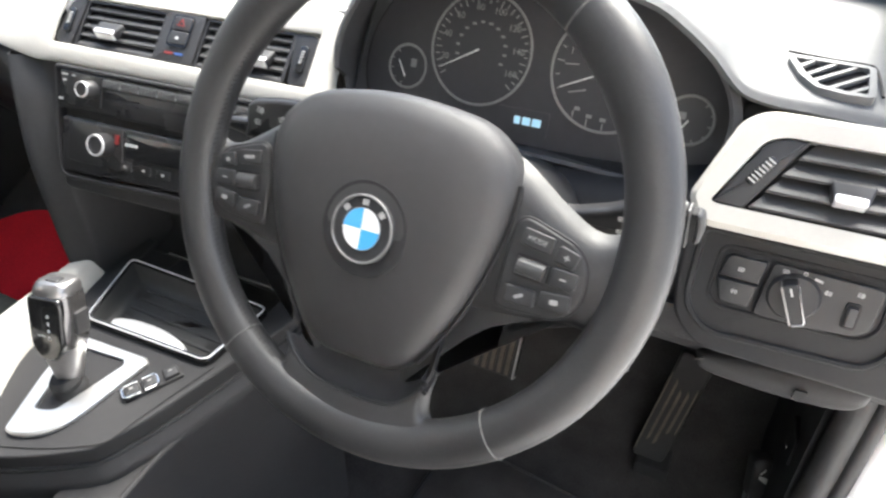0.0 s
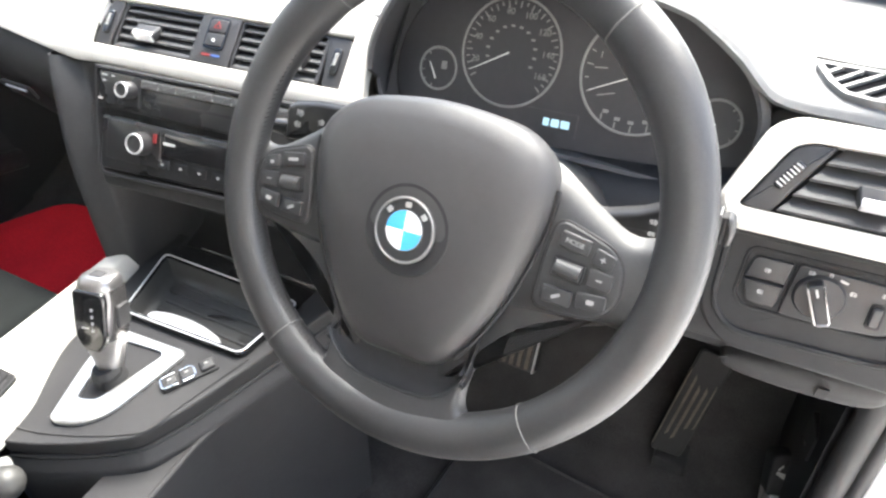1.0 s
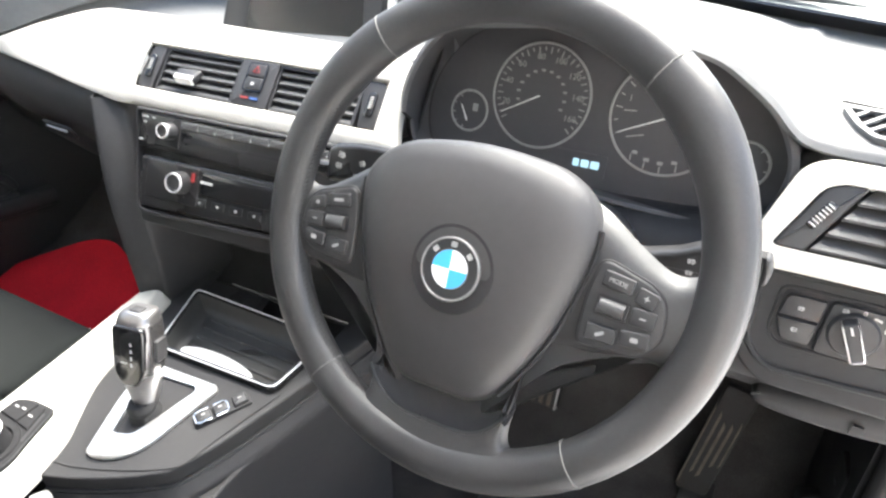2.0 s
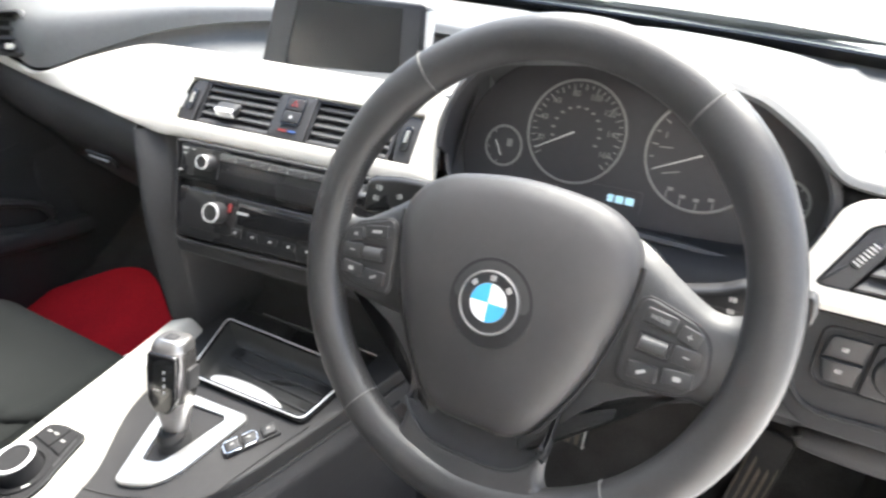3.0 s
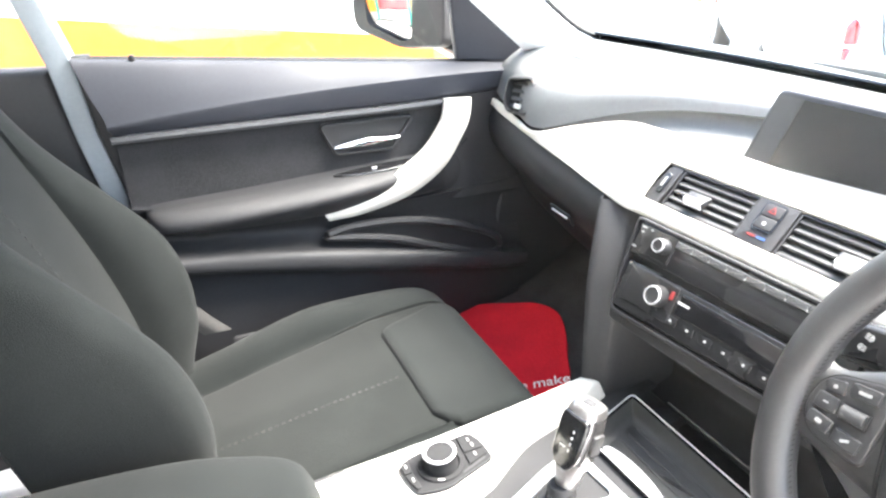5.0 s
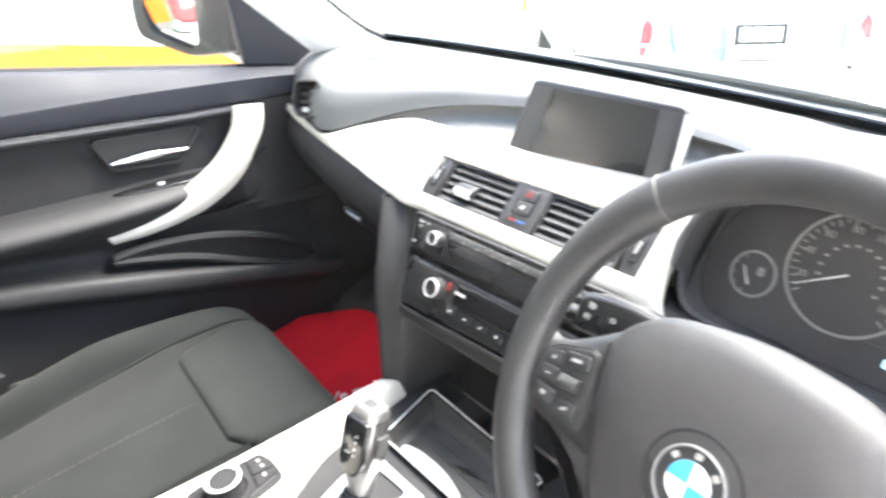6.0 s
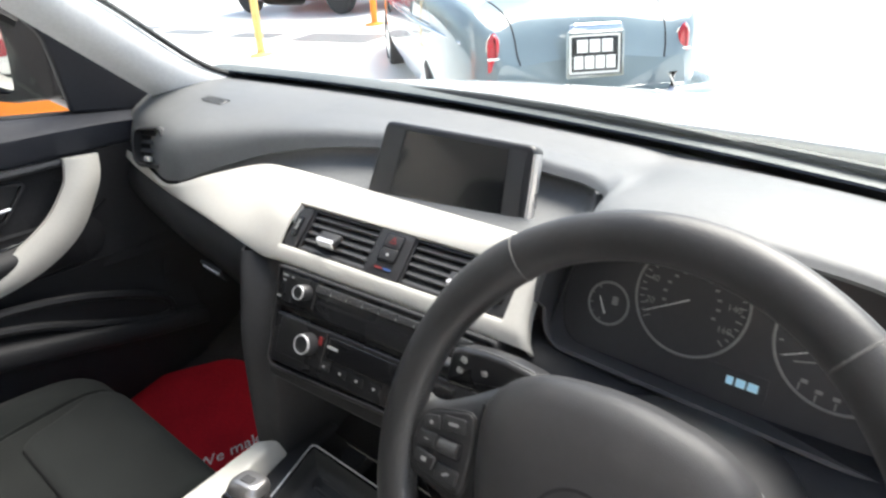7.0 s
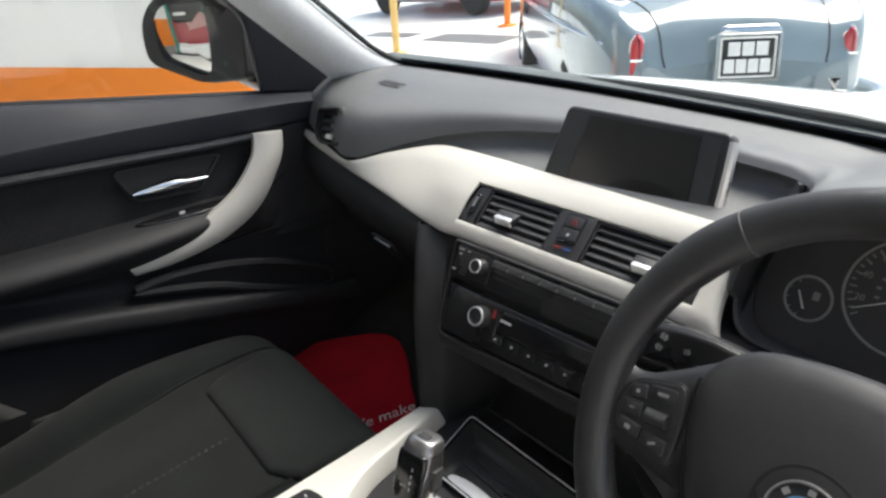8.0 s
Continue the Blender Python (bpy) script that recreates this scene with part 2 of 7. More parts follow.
def rounded(pts, r, n=5):
    """A polygon (2D) with its corners rounded by r (one number, or one a corner)."""
    out = []
    k = len(pts)
    for i in range(k):
        p, a, b = Vector(pts[i]), Vector(pts[i - 1]), Vector(pts[(i + 1) % k])
        rr = r[i] if isinstance(r, (list, tuple)) else r
        u, w = a - p, b - p
        e = min(rr, u.length * 0.49, w.length * 0.49)
        if e < 1e-6:
            out.append(p)
            continue
        s, t = p + u.normalized() * e, p + w.normalized() * e
        for q in range(n + 1):
            f = q / n
            out.append(s * (1 - f) ** 2 + p * 2 * f * (1 - f) + t * f * f)
    return out


def rect(x0, y0, x1, y1, r=0.0, n=4):
    return rounded([(x0, y0), (x1, y0), (x1, y1), (x0, y1)], r, n) if r else [Vector(q) for q in ((x0, y0), (x1, y0), (x1, y1), (x0, y1))]


def area2(o):
    return sum(a[0] * b[1] - b[0] * a[1] for a, b in zip(o, o[1:] + o[:1]))


def inset2(o, d):
    """The outline moved inwards by d."""
    if area2(o) < 0:
        o = o[::-1]
    k = len(o)
    out = []
    for i in range(k):
        a, p, b = o[i - 1], o[i], o[(i + 1) % k]
        e1, e2 = (p - a), (b - p)
        if e1.length < 1e-9 or e2.length < 1e-9:
            e1 = e2 = b - a
        e1, e2 = e1.normalized(), e2.normalized()
        n1, n2 = Vector((-e1.y, e1.x)), Vector((-e2.y, e2.x))
        nn = n1 + n2
        nn = nn / max(nn.length_squared / 2, 0.3)
        out.append(p + nn * d)
    return out


def slab(o, m, depth, z0=0.0, bev=0.0, bm=None, back=True):
    """An outline in the frame m made solid from z0 to z0 + depth, with a rounded front edge."""
    bm = bm or bmesh.new()
    o = [Vector(p) for p in o]
    if area2(o) < 0:
        o = o[::-1]
    levels = [(o, z0)]
    if bev:
        levels.append((o, z0 + depth - bev))
        for f in (0.35, 0.75, 1.0):
            a = f * math.pi / 2
            levels.append((inset2(o, bev * (1 - math.cos(a))), z0 + depth - bev + bev * math.sin(a)))
    else:
        levels.append((o, z0 + depth))
    vs = [[bm.verts.new(m @ Vector((p[0], p[1], z))) for p in ol] for ol, z in levels]
    k = len(o)
    for a, b in zip(vs, vs[1:]):
        for j in range(k):
            bm.faces.new((a[j], a[(j + 1) % k], b[(j + 1) % k], b[j]))
    bm.faces.new(vs[-1])
    if back:
        bm.faces.new(vs[0][::-1])
    return bm


def frame_slab(o, inner, m, depth, z0=0.0, bm=None, bev=0.0):
    """A flat frame between two outlines of as many points."""
    bm = bm or bmesh.new()
    k = len(o)
    lev = [(o, z0), (o, z0 + depth - bev)]
    if bev:
        lev.append((inset2(o, bev), z0 + depth))
    lev += [(inner, z0 + depth), (inner, z0)]
    vs = [[bm.verts.new(m @ Vector((p[0], p[1], z))) for p in ol] for ol, z in lev]
    for i in range(len(vs)):
        a, b = vs[i], vs[(i + 1) % len(vs)]
        for j in range(k):
            bm.faces.new((a[j], a[(j + 1) % k], b[(j + 1) % k], b[j]))
    return bm


def tube(pts, r, n=8, closed=False, m=None, flat=1.0, up=(0, 0, 1), bm=None):
    """A round (or flattened) bar along pts; r may be one number a point."""
    p = [Vector(q) if m is None else m @ Vector(q) for q in pts]
    k = len(p)
    upv = Vector(up) if m is None else m.to_3x3() @ Vector(up)
    rows = []
    for i in range(k):
        a = p[i - 1] if (i or closed) else p[0]
        b = p[(i + 1) % k] if (i < k - 1 or closed) else p[-1]
        t = (b - a).normalized()
        s = t.cross(upv)
        s = s.normalized() if s.length > 1e-6 else Vector((1, 0, 0))
        w = s.cross(t).normalized()
        rr = r[i] if isinstance(r, (list, tuple)) else r
        rows.append([p[i] + s * math.cos(2 * math.pi * j / n) * rr + w * math.sin(2 * math.pi * j / n) * rr * flat for j in range(n)])
    return grid(rows, bm, close_u=True, close_v=closed, cap=not closed)


def lathe(profile, m, n=28, bm=None):
    """A turned body: profile of (radius, height) round the frame's z."""
    rows = [[m @ Vector((max(r, 1e-5) * math.cos(2 * math.pi * j / n), max(r, 1e-5) * math.sin(2 * math.pi * j / n), h)) for j in range(n)] for r, h in profile]
    return grid(rows, bm, close_u=True, cap=True)


def block(m, sx, sy, sz, bev=0.0, bm=None):
    """A box round the frame's origin, standing on its z = 0."""
    return slab(rect(-sx / 2, -sy / 2, sx / 2, sy / 2, min(bev, sx / 3, sy / 3), 3), m, sz, 0.0, bev * 0.6, bm)


def words(text, size, m, name, material, parent, depth=0.0006, align="CENTER"):
    """Raised lettering in the frame m."""
    cu = bpy.data.curves.new(name, "FONT")
    cu.body, cu.size, cu.extrude, cu.align_x, cu.align_y, cu.resolution_u = text, size, depth, align, "CENTER", 3
    tmp = bpy.data.objects.new(name, cu)
    scene.collection.objects.link(tmp)
    dg = bpy.context.evaluated_depsgraph_get()
    me = bpy.data.meshes.new_from_object(tmp.evaluated_get(dg))
    bpy.data.objects.remove(tmp)
    me.transform(m)
    me.materials.clear()
    me.materials.append(material)
    ob = new(name, me)
    if parent is not None:
        ob.parent = parent
        ob.matrix_parent_inverse = parent.matrix_world.inverted()
    return ob


def sub(m, x, y, z=0.0, rz=0.0):
    return m @ Matrix.Translation((x, y, z)) @ Matrix.Rotation(radians(rz), 4, "Z")


# ---- ground and surroundings ----
SLOPE = 0.10
def gz(y):
    return -0.08 + SLOPE * y


GF = fr((0, 0, gz(0)), (1, 0, 0), (0, 1, SLOPE))
ground = part("ground", grid([[GF @ V(x, y, 0) for x in (-60, -20, -8, 0, 8, 20, 60)] for y in (-60, -20, -6, 0, 6, 20, 70)]), FLOOR, None, "pale painted showroom floor", False)
tagged(ground, "", "floor", "", "structure")
for i, (cx, cy, w, h, rz) in enumerate([(-6.25, 5.28, 1.42, 0.50, 4), (-7.95, 5.20, 1.05, 0.34, 4), (-9.9, 5.2, 1.3, 0.36, 4), (-12.0, 5.3, 1.6, 0.40, 4)]):
    s = part("floor_stripe", slab(rect(-w / 2, -h / 2, w / 2, h / 2), sub(GF, cx, cy, 0.002, rz), 0.003), STRIPE, None, "dark grey painted rectangle on the pale floor", False)
    tagged(s, "", "floor marking", "floor markings", "structure")

WX, WY = V(0.84, 0.545, 0), V(-0.545, 0.84, 0)
WM = fr((-4.05, 0.42, 0), tuple(WX), (0, 0, 1))
wall = thing("wall_west", (-4.05, 0.42, -0.2), "white wall with a broad orange band above grey", "wall", "", "structure")
part("white_field", slab(rect(-9, 0.74, 1.15, 4.2), WM, 0.16, -0.16), WALLW, wall, "white painted upper wall", False)
part("orange_band", slab(rect(-9, 0.12, 1.15, 0.74), WM, 0.163, -0.16), ORANGE, wall, "bright orange painted band", False)
part("grey_skirting", slab(rect(-9, -1.4, 1.15, 0.12), WM, 0.16, -0.16), GREYP, wall, "grey painted wall foot", False)
SM = fr((0, -7.5, 0), (-1, 0, 0), (0, 0, 1))
backw = thing("wall_south", (0, -7.5, -0.8), "white wall with an orange band behind the car", "wall", "", "structure")
part("white_field", slab(rect(-12, 0.24, 12, 4.2), SM, 0.2, -0.2), WALLW, backw, "white painted upper wall", False)
part("orange_band", slab(rect(-12, -0.54, 12, 0.24), SM, 0.203, -0.2), ORANGE, backw, "bright orange painted band", False)
part("grey_skirting", slab(rect(-12, -1.4, 12, -0.54), SM, 0.2, -0.2), GREYP, backw, "grey painted wall foot", False)

# Unseen slab, added to keep direct sun off the south wall.
ceil = part("ceiling", slab(rect(-12, -7.7, 12, -2.6), fr((0, 0, 3.4), (1, 0, 0), (0, 1, 0)), 0.2, 0), WALLW, None, "unseen white ceiling added to shade the back wall", False)
tagged(ceil, "", "ceiling", "", "structure")

# ---- car body ----
body = thing("car_body", (0, 0.5, gz(0.5)), "white saloon car shell with its driver's door opened", "car body")
YW = lambda x: 0.458 - 0.20 * x * x
ZD = lambda x: -0.05 * x  # the shell leans a little across
part("bonnet", loft([[(x * s, y, z - 0.05 * abs(x) ** 2.2) for x in (-0.8, -0.5, -0.2, 0, 0.2, 0.5, 0.8)] for y, z, s in ((0.60, 0.950, 1.0), (0.72, 0.954, 1.0), (0.95, 0.925, 1.0), (1.3, 0.862, 0.98), (1.6, 0.79, 0.95), (1.85, 0.66, 0.9), (1.92, 0.45, 0.88))], 25, 20, 0.004), PAINT, body, "glossy white bonnet")
rows = [[(x, YW(x) + 0.030, 0.948 + ZD(x)), (x, YW(x) + 0.050, 0.962 + ZD(x)), (x, YW(x) + 0.085, 0.966 + ZD(x)), (x, YW(x) + 0.13, 0.950 + ZD(x)), (x, YW(x) + 0.18, 0.905 + ZD(x))] for x in (-0.72, -0.5, -0.25, 0, 0.25, 0.5, 0.72)]
part("scuttle_panel", loft(rows, 12, 40, 0.004), SCUTTLE, body, "weathered grey plastic scuttle under the glass")
glassrows = []
for x in (-0.7, -0.45, -0.2, 0, 0.2, 0.45, 0.7):
    yb = YW(x)
    glassrows.append([(x, yb + 0.04, 0.945 + ZD(x)), (x * 0.96, yb - 0.22, 1.13), (x * 0.90, yb - 0.48, 1.28), (x * 0.85, yb - 0.72, 1.37)])
ws = part("windscreen", loft(glassrows, 14, 30, 0.004), GLASS, body, "clear windscreen glass")
ws.visible_shadow = False
bandrows = [[(x, YW(x) + 0.034, 0.948 + ZD(x)), (x, YW(x) + 0.004, 0.973 + ZD(x))] for x in (-0.68, -0.4, -0.15, 0.15, 0.4, 0.68)]
part("glass_border", loft(bandrows, 4, 40, 0.003), GLOSS, body, "black border along the windscreen's foot")
for nm, x0, x1 in (("wiper_arm", -0.35, 0.25), ("wiper_arm", -0.02, 0.56)):
    part(nm, tube([(x0 + (x1 - x0) * f, YW(x0 + (x1 - x0) * f) + 0.072 - 0.012 * f, 0.972 - 0.008 * (1 - f) ** 3 + 0.003 * f + ZD(x0 + (x1 - x0) * f)) for f in (0, 0.1, 0.2, 0.4, 0.6, 0.8, 0.92, 1)], [0.001, 0.003, 0.006, 0.007, 0.007, 0.007, 0.004, 0.001], 8), WIPER, body, "grey wiper blade")
# roof, pillars and shell
roofrows = [[(x, -0.115 - 0.06 * abs(x), 1.352 - 0.06 * abs(x) ** 2), (x, -0.26, 1.385 - 0.10 * abs(x) ** 2), (x, -0.7, 1.42 - 0.10 * abs(x) ** 2), (x, -1.3, 1.40 - 0.10 * abs(x) ** 2), (x, -1.9, 1.25 - 0.10 * abs(x) ** 2)] for x in (-0.62, -0.3, 0, 0.3, 0.62)]
part("roof", loft(roofrows, 14, 14, 0.03), PILLAR, body, "pale grey roof lining")


PF = (-0.06, 0.0, 0.1, 0.2, 0.4, 0.6, 0.8, 1.0)


def pillar_edge(f):
    return float(np.interp(f, PF, (0.50, 0.485, 0.405, 0.325, 0.205, 0.10, 0.0, -0.10))), float(np.interp(f, PF, (0.945, 0.957, 0.990, 1.027, 1.117, 1.19, 1.265, 1.335)))


def pillar(sx):
    # section rows climb from the dash corner to the roof
    rows = []
    for f in PF:
        x = sx * (0.645 - 0.085 * f)
        ly, lz = 0.290 - 0.50 * f, 0.948 + 0.39 * f
        ry, rz = pillar_edge(f)
        rows.append([(x + sx * 0.010, ly, lz), (x - sx * 0.020, ly + 0.026, lz + 0.009), (x - sx * 0.028, (ly + ry) / 2, (lz + rz) / 2 + 0.010), (x - sx * 0.014, ry - 0.012, rz + 0.003), (x + sx * 0.030, ry, rz)])
    return loft(rows, 16, 26, 0.012)


part("pillar_trim", pillar(-1), PILLAR, body, "pale grey front pillar trim")
part("pillar_trim", pillar(1), PILLAR, body, "pale grey front pillar trim")
part("pillar_seal", tube(crom([(-0.629 + 0.085 * f, pillar_edge(f)[0] - 0.002, pillar_edge(f)[1] + 0.003) for f in PF[1:]], 30), 0.005, 6), RUBBER, body, "black rubber glass seal")
for sx in (-1, 1):
    part("sill", slab(rounded([(-1.5, 0.14), (0.46, 0.14), (0.46, 0.30), (-1.5, 0.30)], 0.03), fr((sx * 0.74, 0, 0), (0, 1, 0), (0, 0, 1)), 0.14, -0.07, 0.02), PAINT, body, "white painted door sill")
part("bulkhead", loft([[(x, 0.46, 0.93), (x, 0.60, 0.7), (x, 0.60, 0.42), (x, 0.50, 0.22), (x, 0.3, 0.20)] for x in (-0.72, 0, 0.72)], 14, 6, 0.01), CARPET, body, "dark carpeted bulkhead")
part("wing", slab([(0.35, 0.0), (1.85, 0.05), (1.85, 0.62), (0.6, 0.86), (0.42, 0.86), (0.35, 0.55)], fr((-0.83, 0, 0), (0, 1, 0), (0, 0, 1)), 0.04, 0, 0.01), PAINT, body, "white front wing")
part("wing", slab([(0.35, 0.0), (1.85, 0.05), (1.85, 0.62), (0.6, 0.86), (0.42, 0.86), (0.35, 0.55)], fr((0.79, 0, 0), (0, 1, 0), (0, 0, 1)), 0.04, 0, 0.01), PAINT, body, "white front wing")
part("rear_shell", loft([[(x, -1.9, 1.2), (x, -1.95, 0.8), (x, -1.9, 0.2)] for x in (-0.72, 0, 0.72)], 6, 6, 0.02), DARK, body, "dark rear bulkhead trim")
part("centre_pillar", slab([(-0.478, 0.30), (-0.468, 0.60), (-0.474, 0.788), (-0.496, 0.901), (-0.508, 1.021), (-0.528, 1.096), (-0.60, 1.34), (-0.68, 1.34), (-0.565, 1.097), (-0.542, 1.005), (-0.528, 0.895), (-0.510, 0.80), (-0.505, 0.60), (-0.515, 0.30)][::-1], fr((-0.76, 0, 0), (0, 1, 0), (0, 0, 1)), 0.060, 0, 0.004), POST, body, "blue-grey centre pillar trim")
part("rear_side_panel", slab([(-1.9, 0.2), (-0.50, 0.2), (-0.505, 0.78), (-0.545, 0.998), (-1.9, 1.05)], fr((-0.785, 0, 0), (0, 1, 0), (0, 0, 1)), 0.07, 0, 0.015), DARK, body, "dark rear door trim")
# Driver's-side pillar and rear panel: out of view, added to block side light.
part("centre_pillar", slab([(-0.78, 0.3), (-0.62, 0.3), (-0.62, 0.95), (-0.70, 1.36), (-0.80, 1.36)], fr((0.69, 0, 0), (0, 1, 0), (0, 0, 1)), 0.07, 0, 0.015), PILLAR, body, "grey centre pillar trim")
part("rear_side_panel", slab([(-1.9, 0.2), (-0.75, 0.2), (-0.75, 0.98), (-1.9, 1.05)], fr((0.70, 0, 0), (0, 1, 0), (0, 0, 1)), 0.07, 0, 0.015), DARK, body, "dark rear door trim")
part("kick_panel", slab(rounded([(0.275, 0.22), (0.52, 0.25), (0.52, 0.9), (0.275, 0.75)], 0.03), fr((0.70, 0, 0), (0, 1, 0), (0, 0, 1)), 0.035, -0.02, 0.008), DARK, body, "dark plastic kick panel")
part("kick_panel", slab(rounded([(0.16, 0.22), (0.52, 0.25), (0.52, 0.9), (0.24, 0.9)], 0.03), fr((-0.70, 0, 0), (0, 1, 0), (0, 0, 1)), 0.035, -0.01, 0.008), DARK, body, "dark plastic kick panel")
part("door_jamb", loft([[(0.722, 0.275 + d, z), (0.733, 0.262 + d, z), (0.765, 0.264 + d, z), (0.80, 0.30 + d, z), (0.815, 0.36 + d, z)] for d, z in ((0.01, 0.22), (0.005, 0.34), (0.0, 0.45), (-0.005, 0.58), (-0.03, 0.75), (-0.05, 0.95))], 18, 20, 0.006), PAINT, body, "white painted door jamb")
part("pillar_foot_trim", tube(crom([(0.697, 0.275, 0.22), (0.698, 0.268, 0.34), (0.698, 0.262, 0.46), (0.697, 0.256, 0.58), (0.690, 0.238, 0.74), (0.676, 0.222, 0.90)], 24), 0.015, 12), RUBBER, body, "dark rounded foot of the pillar trim")
part("door_seal", tube(crom([(0.717, 0.270, 0.22), (0.718, 0.264, 0.34), (0.718, 0.258, 0.46), (0.716, 0.252, 0.58), (0.708, 0.228, 0.74), (0.694, 0.208, 0.93)], 24), 0.0085, 10), RUBBER, body, "black rubber door seal")
hinge = part("door_hinge", slab(rect(-0.024, -0.022, 0.024, 0.022, 0.004), fr((0.778, 0.268, 0.455), (1, 0.1, 0), (0, 0, 1)), 0.016, 0.0, 0.003), PAINT, body, "white painted door hinge")
part("hinge_block", slab(rect(-0.016, -0.014, 0.016, 0.014, 0.002), fr((0.782, 0.252, 0.448), (1, 0.1, 0), (0, 0, 1)), 0.022, 0.0, 0.002), SATIN, hinge, "grey metal hinge leaf")
part("hinge_pin", tube([(0.770, 0.246, 0.425), (0.770, 0.246, 0.485)], 0.006, 10), SATIN, hinge)
car_floor = part("floor", loft([[(x, -1.9, 0.20), (x, -0.6, 0.20), (x, -0.1, 0.20), (x, 0.3, 0.20), (x, 0.5, 0.24), (x, 0.58, 0.42)] for x in (-0.70, -0.4, 0.0, 0.4, 0.70)], 30, 20, 0.02), CARPET, None, "dark grey carpeted car floor")
tagged(car_floor, "", "floor", "", "structure")
FW = lambda y: 0.391 + 0.3 * y
footwell = part("footwell", loft([[(x, -0.75, 0.25), (x, -0.4, 0.27), (x, -0.1, FW(-0.1) - 0.006), (x, 0.1, FW(0.1) - 0.006), (x, 0.3, FW(0.3) - 0.006), (x, 0.52, 0.62)] for x in (-0.70, -0.5, -0.3, -0.165)], 24, 10, 0.02), CARPET, None, "dark carpeted passenger footwell")
tagged(footwell, "", "floor", "", "structure")

# ---- dashboard ----
dash = thing("dashboard", (0, 0.35, 0.6), "dark grey soft dashboard with an oyster satin trim band", "dashboard")
# rear edge of the soft pad, from the passenger's end to the driver's end
EDGE = [(-0.675, 0.205, 0.905), (-0.61, 0.188, 0.898), (-0.52, 0.170, 0.891), (-0.435, 0.158, 0.886), (-0.37, 0.200, 0.907), (-0.31, 0.242, 0.926), (-0.24, 0.275, 0.938), (-0.16, 0.305, 0.944), (-0.06, 0.33, 0.946), (0.04, 0.342, 0.946), (0.11, 0.332, 0.945),
        (0.155, 0.324, 0.944), (0.192, 0.298, 0.943), (0.214, 0.232, 0.946), (0.25, 0.205, 0.955), (0.34, 0.200, 0.964), (0.42, 0.203, 0.958), (0.459, 0.205, 0.949), (0.481, 0.206, 0.937), (0.505, 0.207, 0.919), (0.521, 0.207, 0.903), (0.534, 0.204, 0.8945), (0.555, 0.201, 0.8915), (0.585, 0.200, 0.8905), (0.62, 0.199, 0.889), (0.675, 0.205, 0.889)]
PTOP = lambda x: 0.964 + ZD(x)
rows = []
for x, y, z in EDGE:
    yw, zt = YW(x) + 0.02, PTOP(x)
    lift = 0.018 if 0.2 < x < 0.5 else 0.0
    if 0.18 < x < 0.52:
        rows.append([(x, y, z), (x, y + 0.010, z + 0.007), (x, y + 0.04, z + 0.011), (x, y + (yw - y) * 0.45, z + 0.007), (x, y + (yw - y) * 0.75, (z + zt) / 2 + 0.003), (x, yw, zt - 0.004)])
        continue
    if x > 0.52:
        rows.append([(x, y, z), (x, y + 0.008, z + 0.007), (x, y + 0.035, z + 0.011), (x, y + 0.09, z + 0.018), (x, y + (yw - y) * 0.75, z + 0.030), (x, yw, zt - 0.004)])
        continue
    rows.append([(x, y, z), (x, y + 0.012, z + (zt - z) * 0.42 + 0.004), (x, y + 0.04, z + (zt - z) * 0.72 + lift * 0.6), (x, y + (yw - y) * 0.45, zt - 0.006 + lift), (x, y + (yw - y) * 0.75, zt + lift * 0.4), (x, yw, zt - 0.004)])
part("upper_pad", loft(rows, 22, 90, 0.006), PAD, dash, "soft-touch upper pad, its grey lifted for sheen")
# recessed shelf below the pad, round the screen
rows = []
for x, y, z in [(min(q[0], 0.178), q[1], q[2]) for q in EDGE[3:13]]:
    ty = 0.158 if x < -0.43 else (0.245 if x > -0.31 else 0.158 + (x + 0.435) / 0.125 * 0.087)
    tz = 0.880 if x < -0.43 else (0.908 if x > -0.31 else 0.880 + (x + 0.435) / 0.125 * 0.028)
    rows.append([(x, y + 0.010, z - 0.001), (x, y + 0.008, z - 0.012), (x, max(y - 0.012, ty), max(tz - 0.003, z - 0.028)), (x, ty - 0.004, tz - 0.005)])
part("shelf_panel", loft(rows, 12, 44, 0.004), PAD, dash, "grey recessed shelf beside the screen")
end = crom([(0.150, 0.330, 0.940), (0.178, 0.312, 0.939), (0.194, 0.296, 0.939), (0.205, 0.264, 0.940), (0.209, 0.250, 0.941)], 16)
part("shelf_end", grid([[V(p.x, p.y + 0.004, p.z + dz) for p in end] for dz in (0.004, -0.012, -0.028)]), PAD, dash, "grey end of the shelf")

# oyster trim band: upper edge, crown, lower edge
C0, C1 = V(-0.157, 0.170, 0.8765), V(0.153, 0.2035, 0.8625)
VF = fr((C0 + C1) / 2, tuple(C1 - C0), (0, 0.70, 0.71))
VW = (C1 - C0).length / 2
TR = [  # x, upper (y, z), lower (y, z)
    (-0.668, 0.196, 0.893, 0.192, 0.8815), (-0.61, 0.186, 0.8925, 0.180, 0.877), (-0.52, 0.166, 0.887, 0.164, 0.873), (-0.435, 0.153, 0.8825, 0.152, 0.868), (-0.37, 0.188, 0.901, 0.147, 0.863), (-0.31, 0.232, 0.9145, 0.143, 0.858), (-0.25, 0.240, 0.9158, 0.139, 0.851)]
rows = []
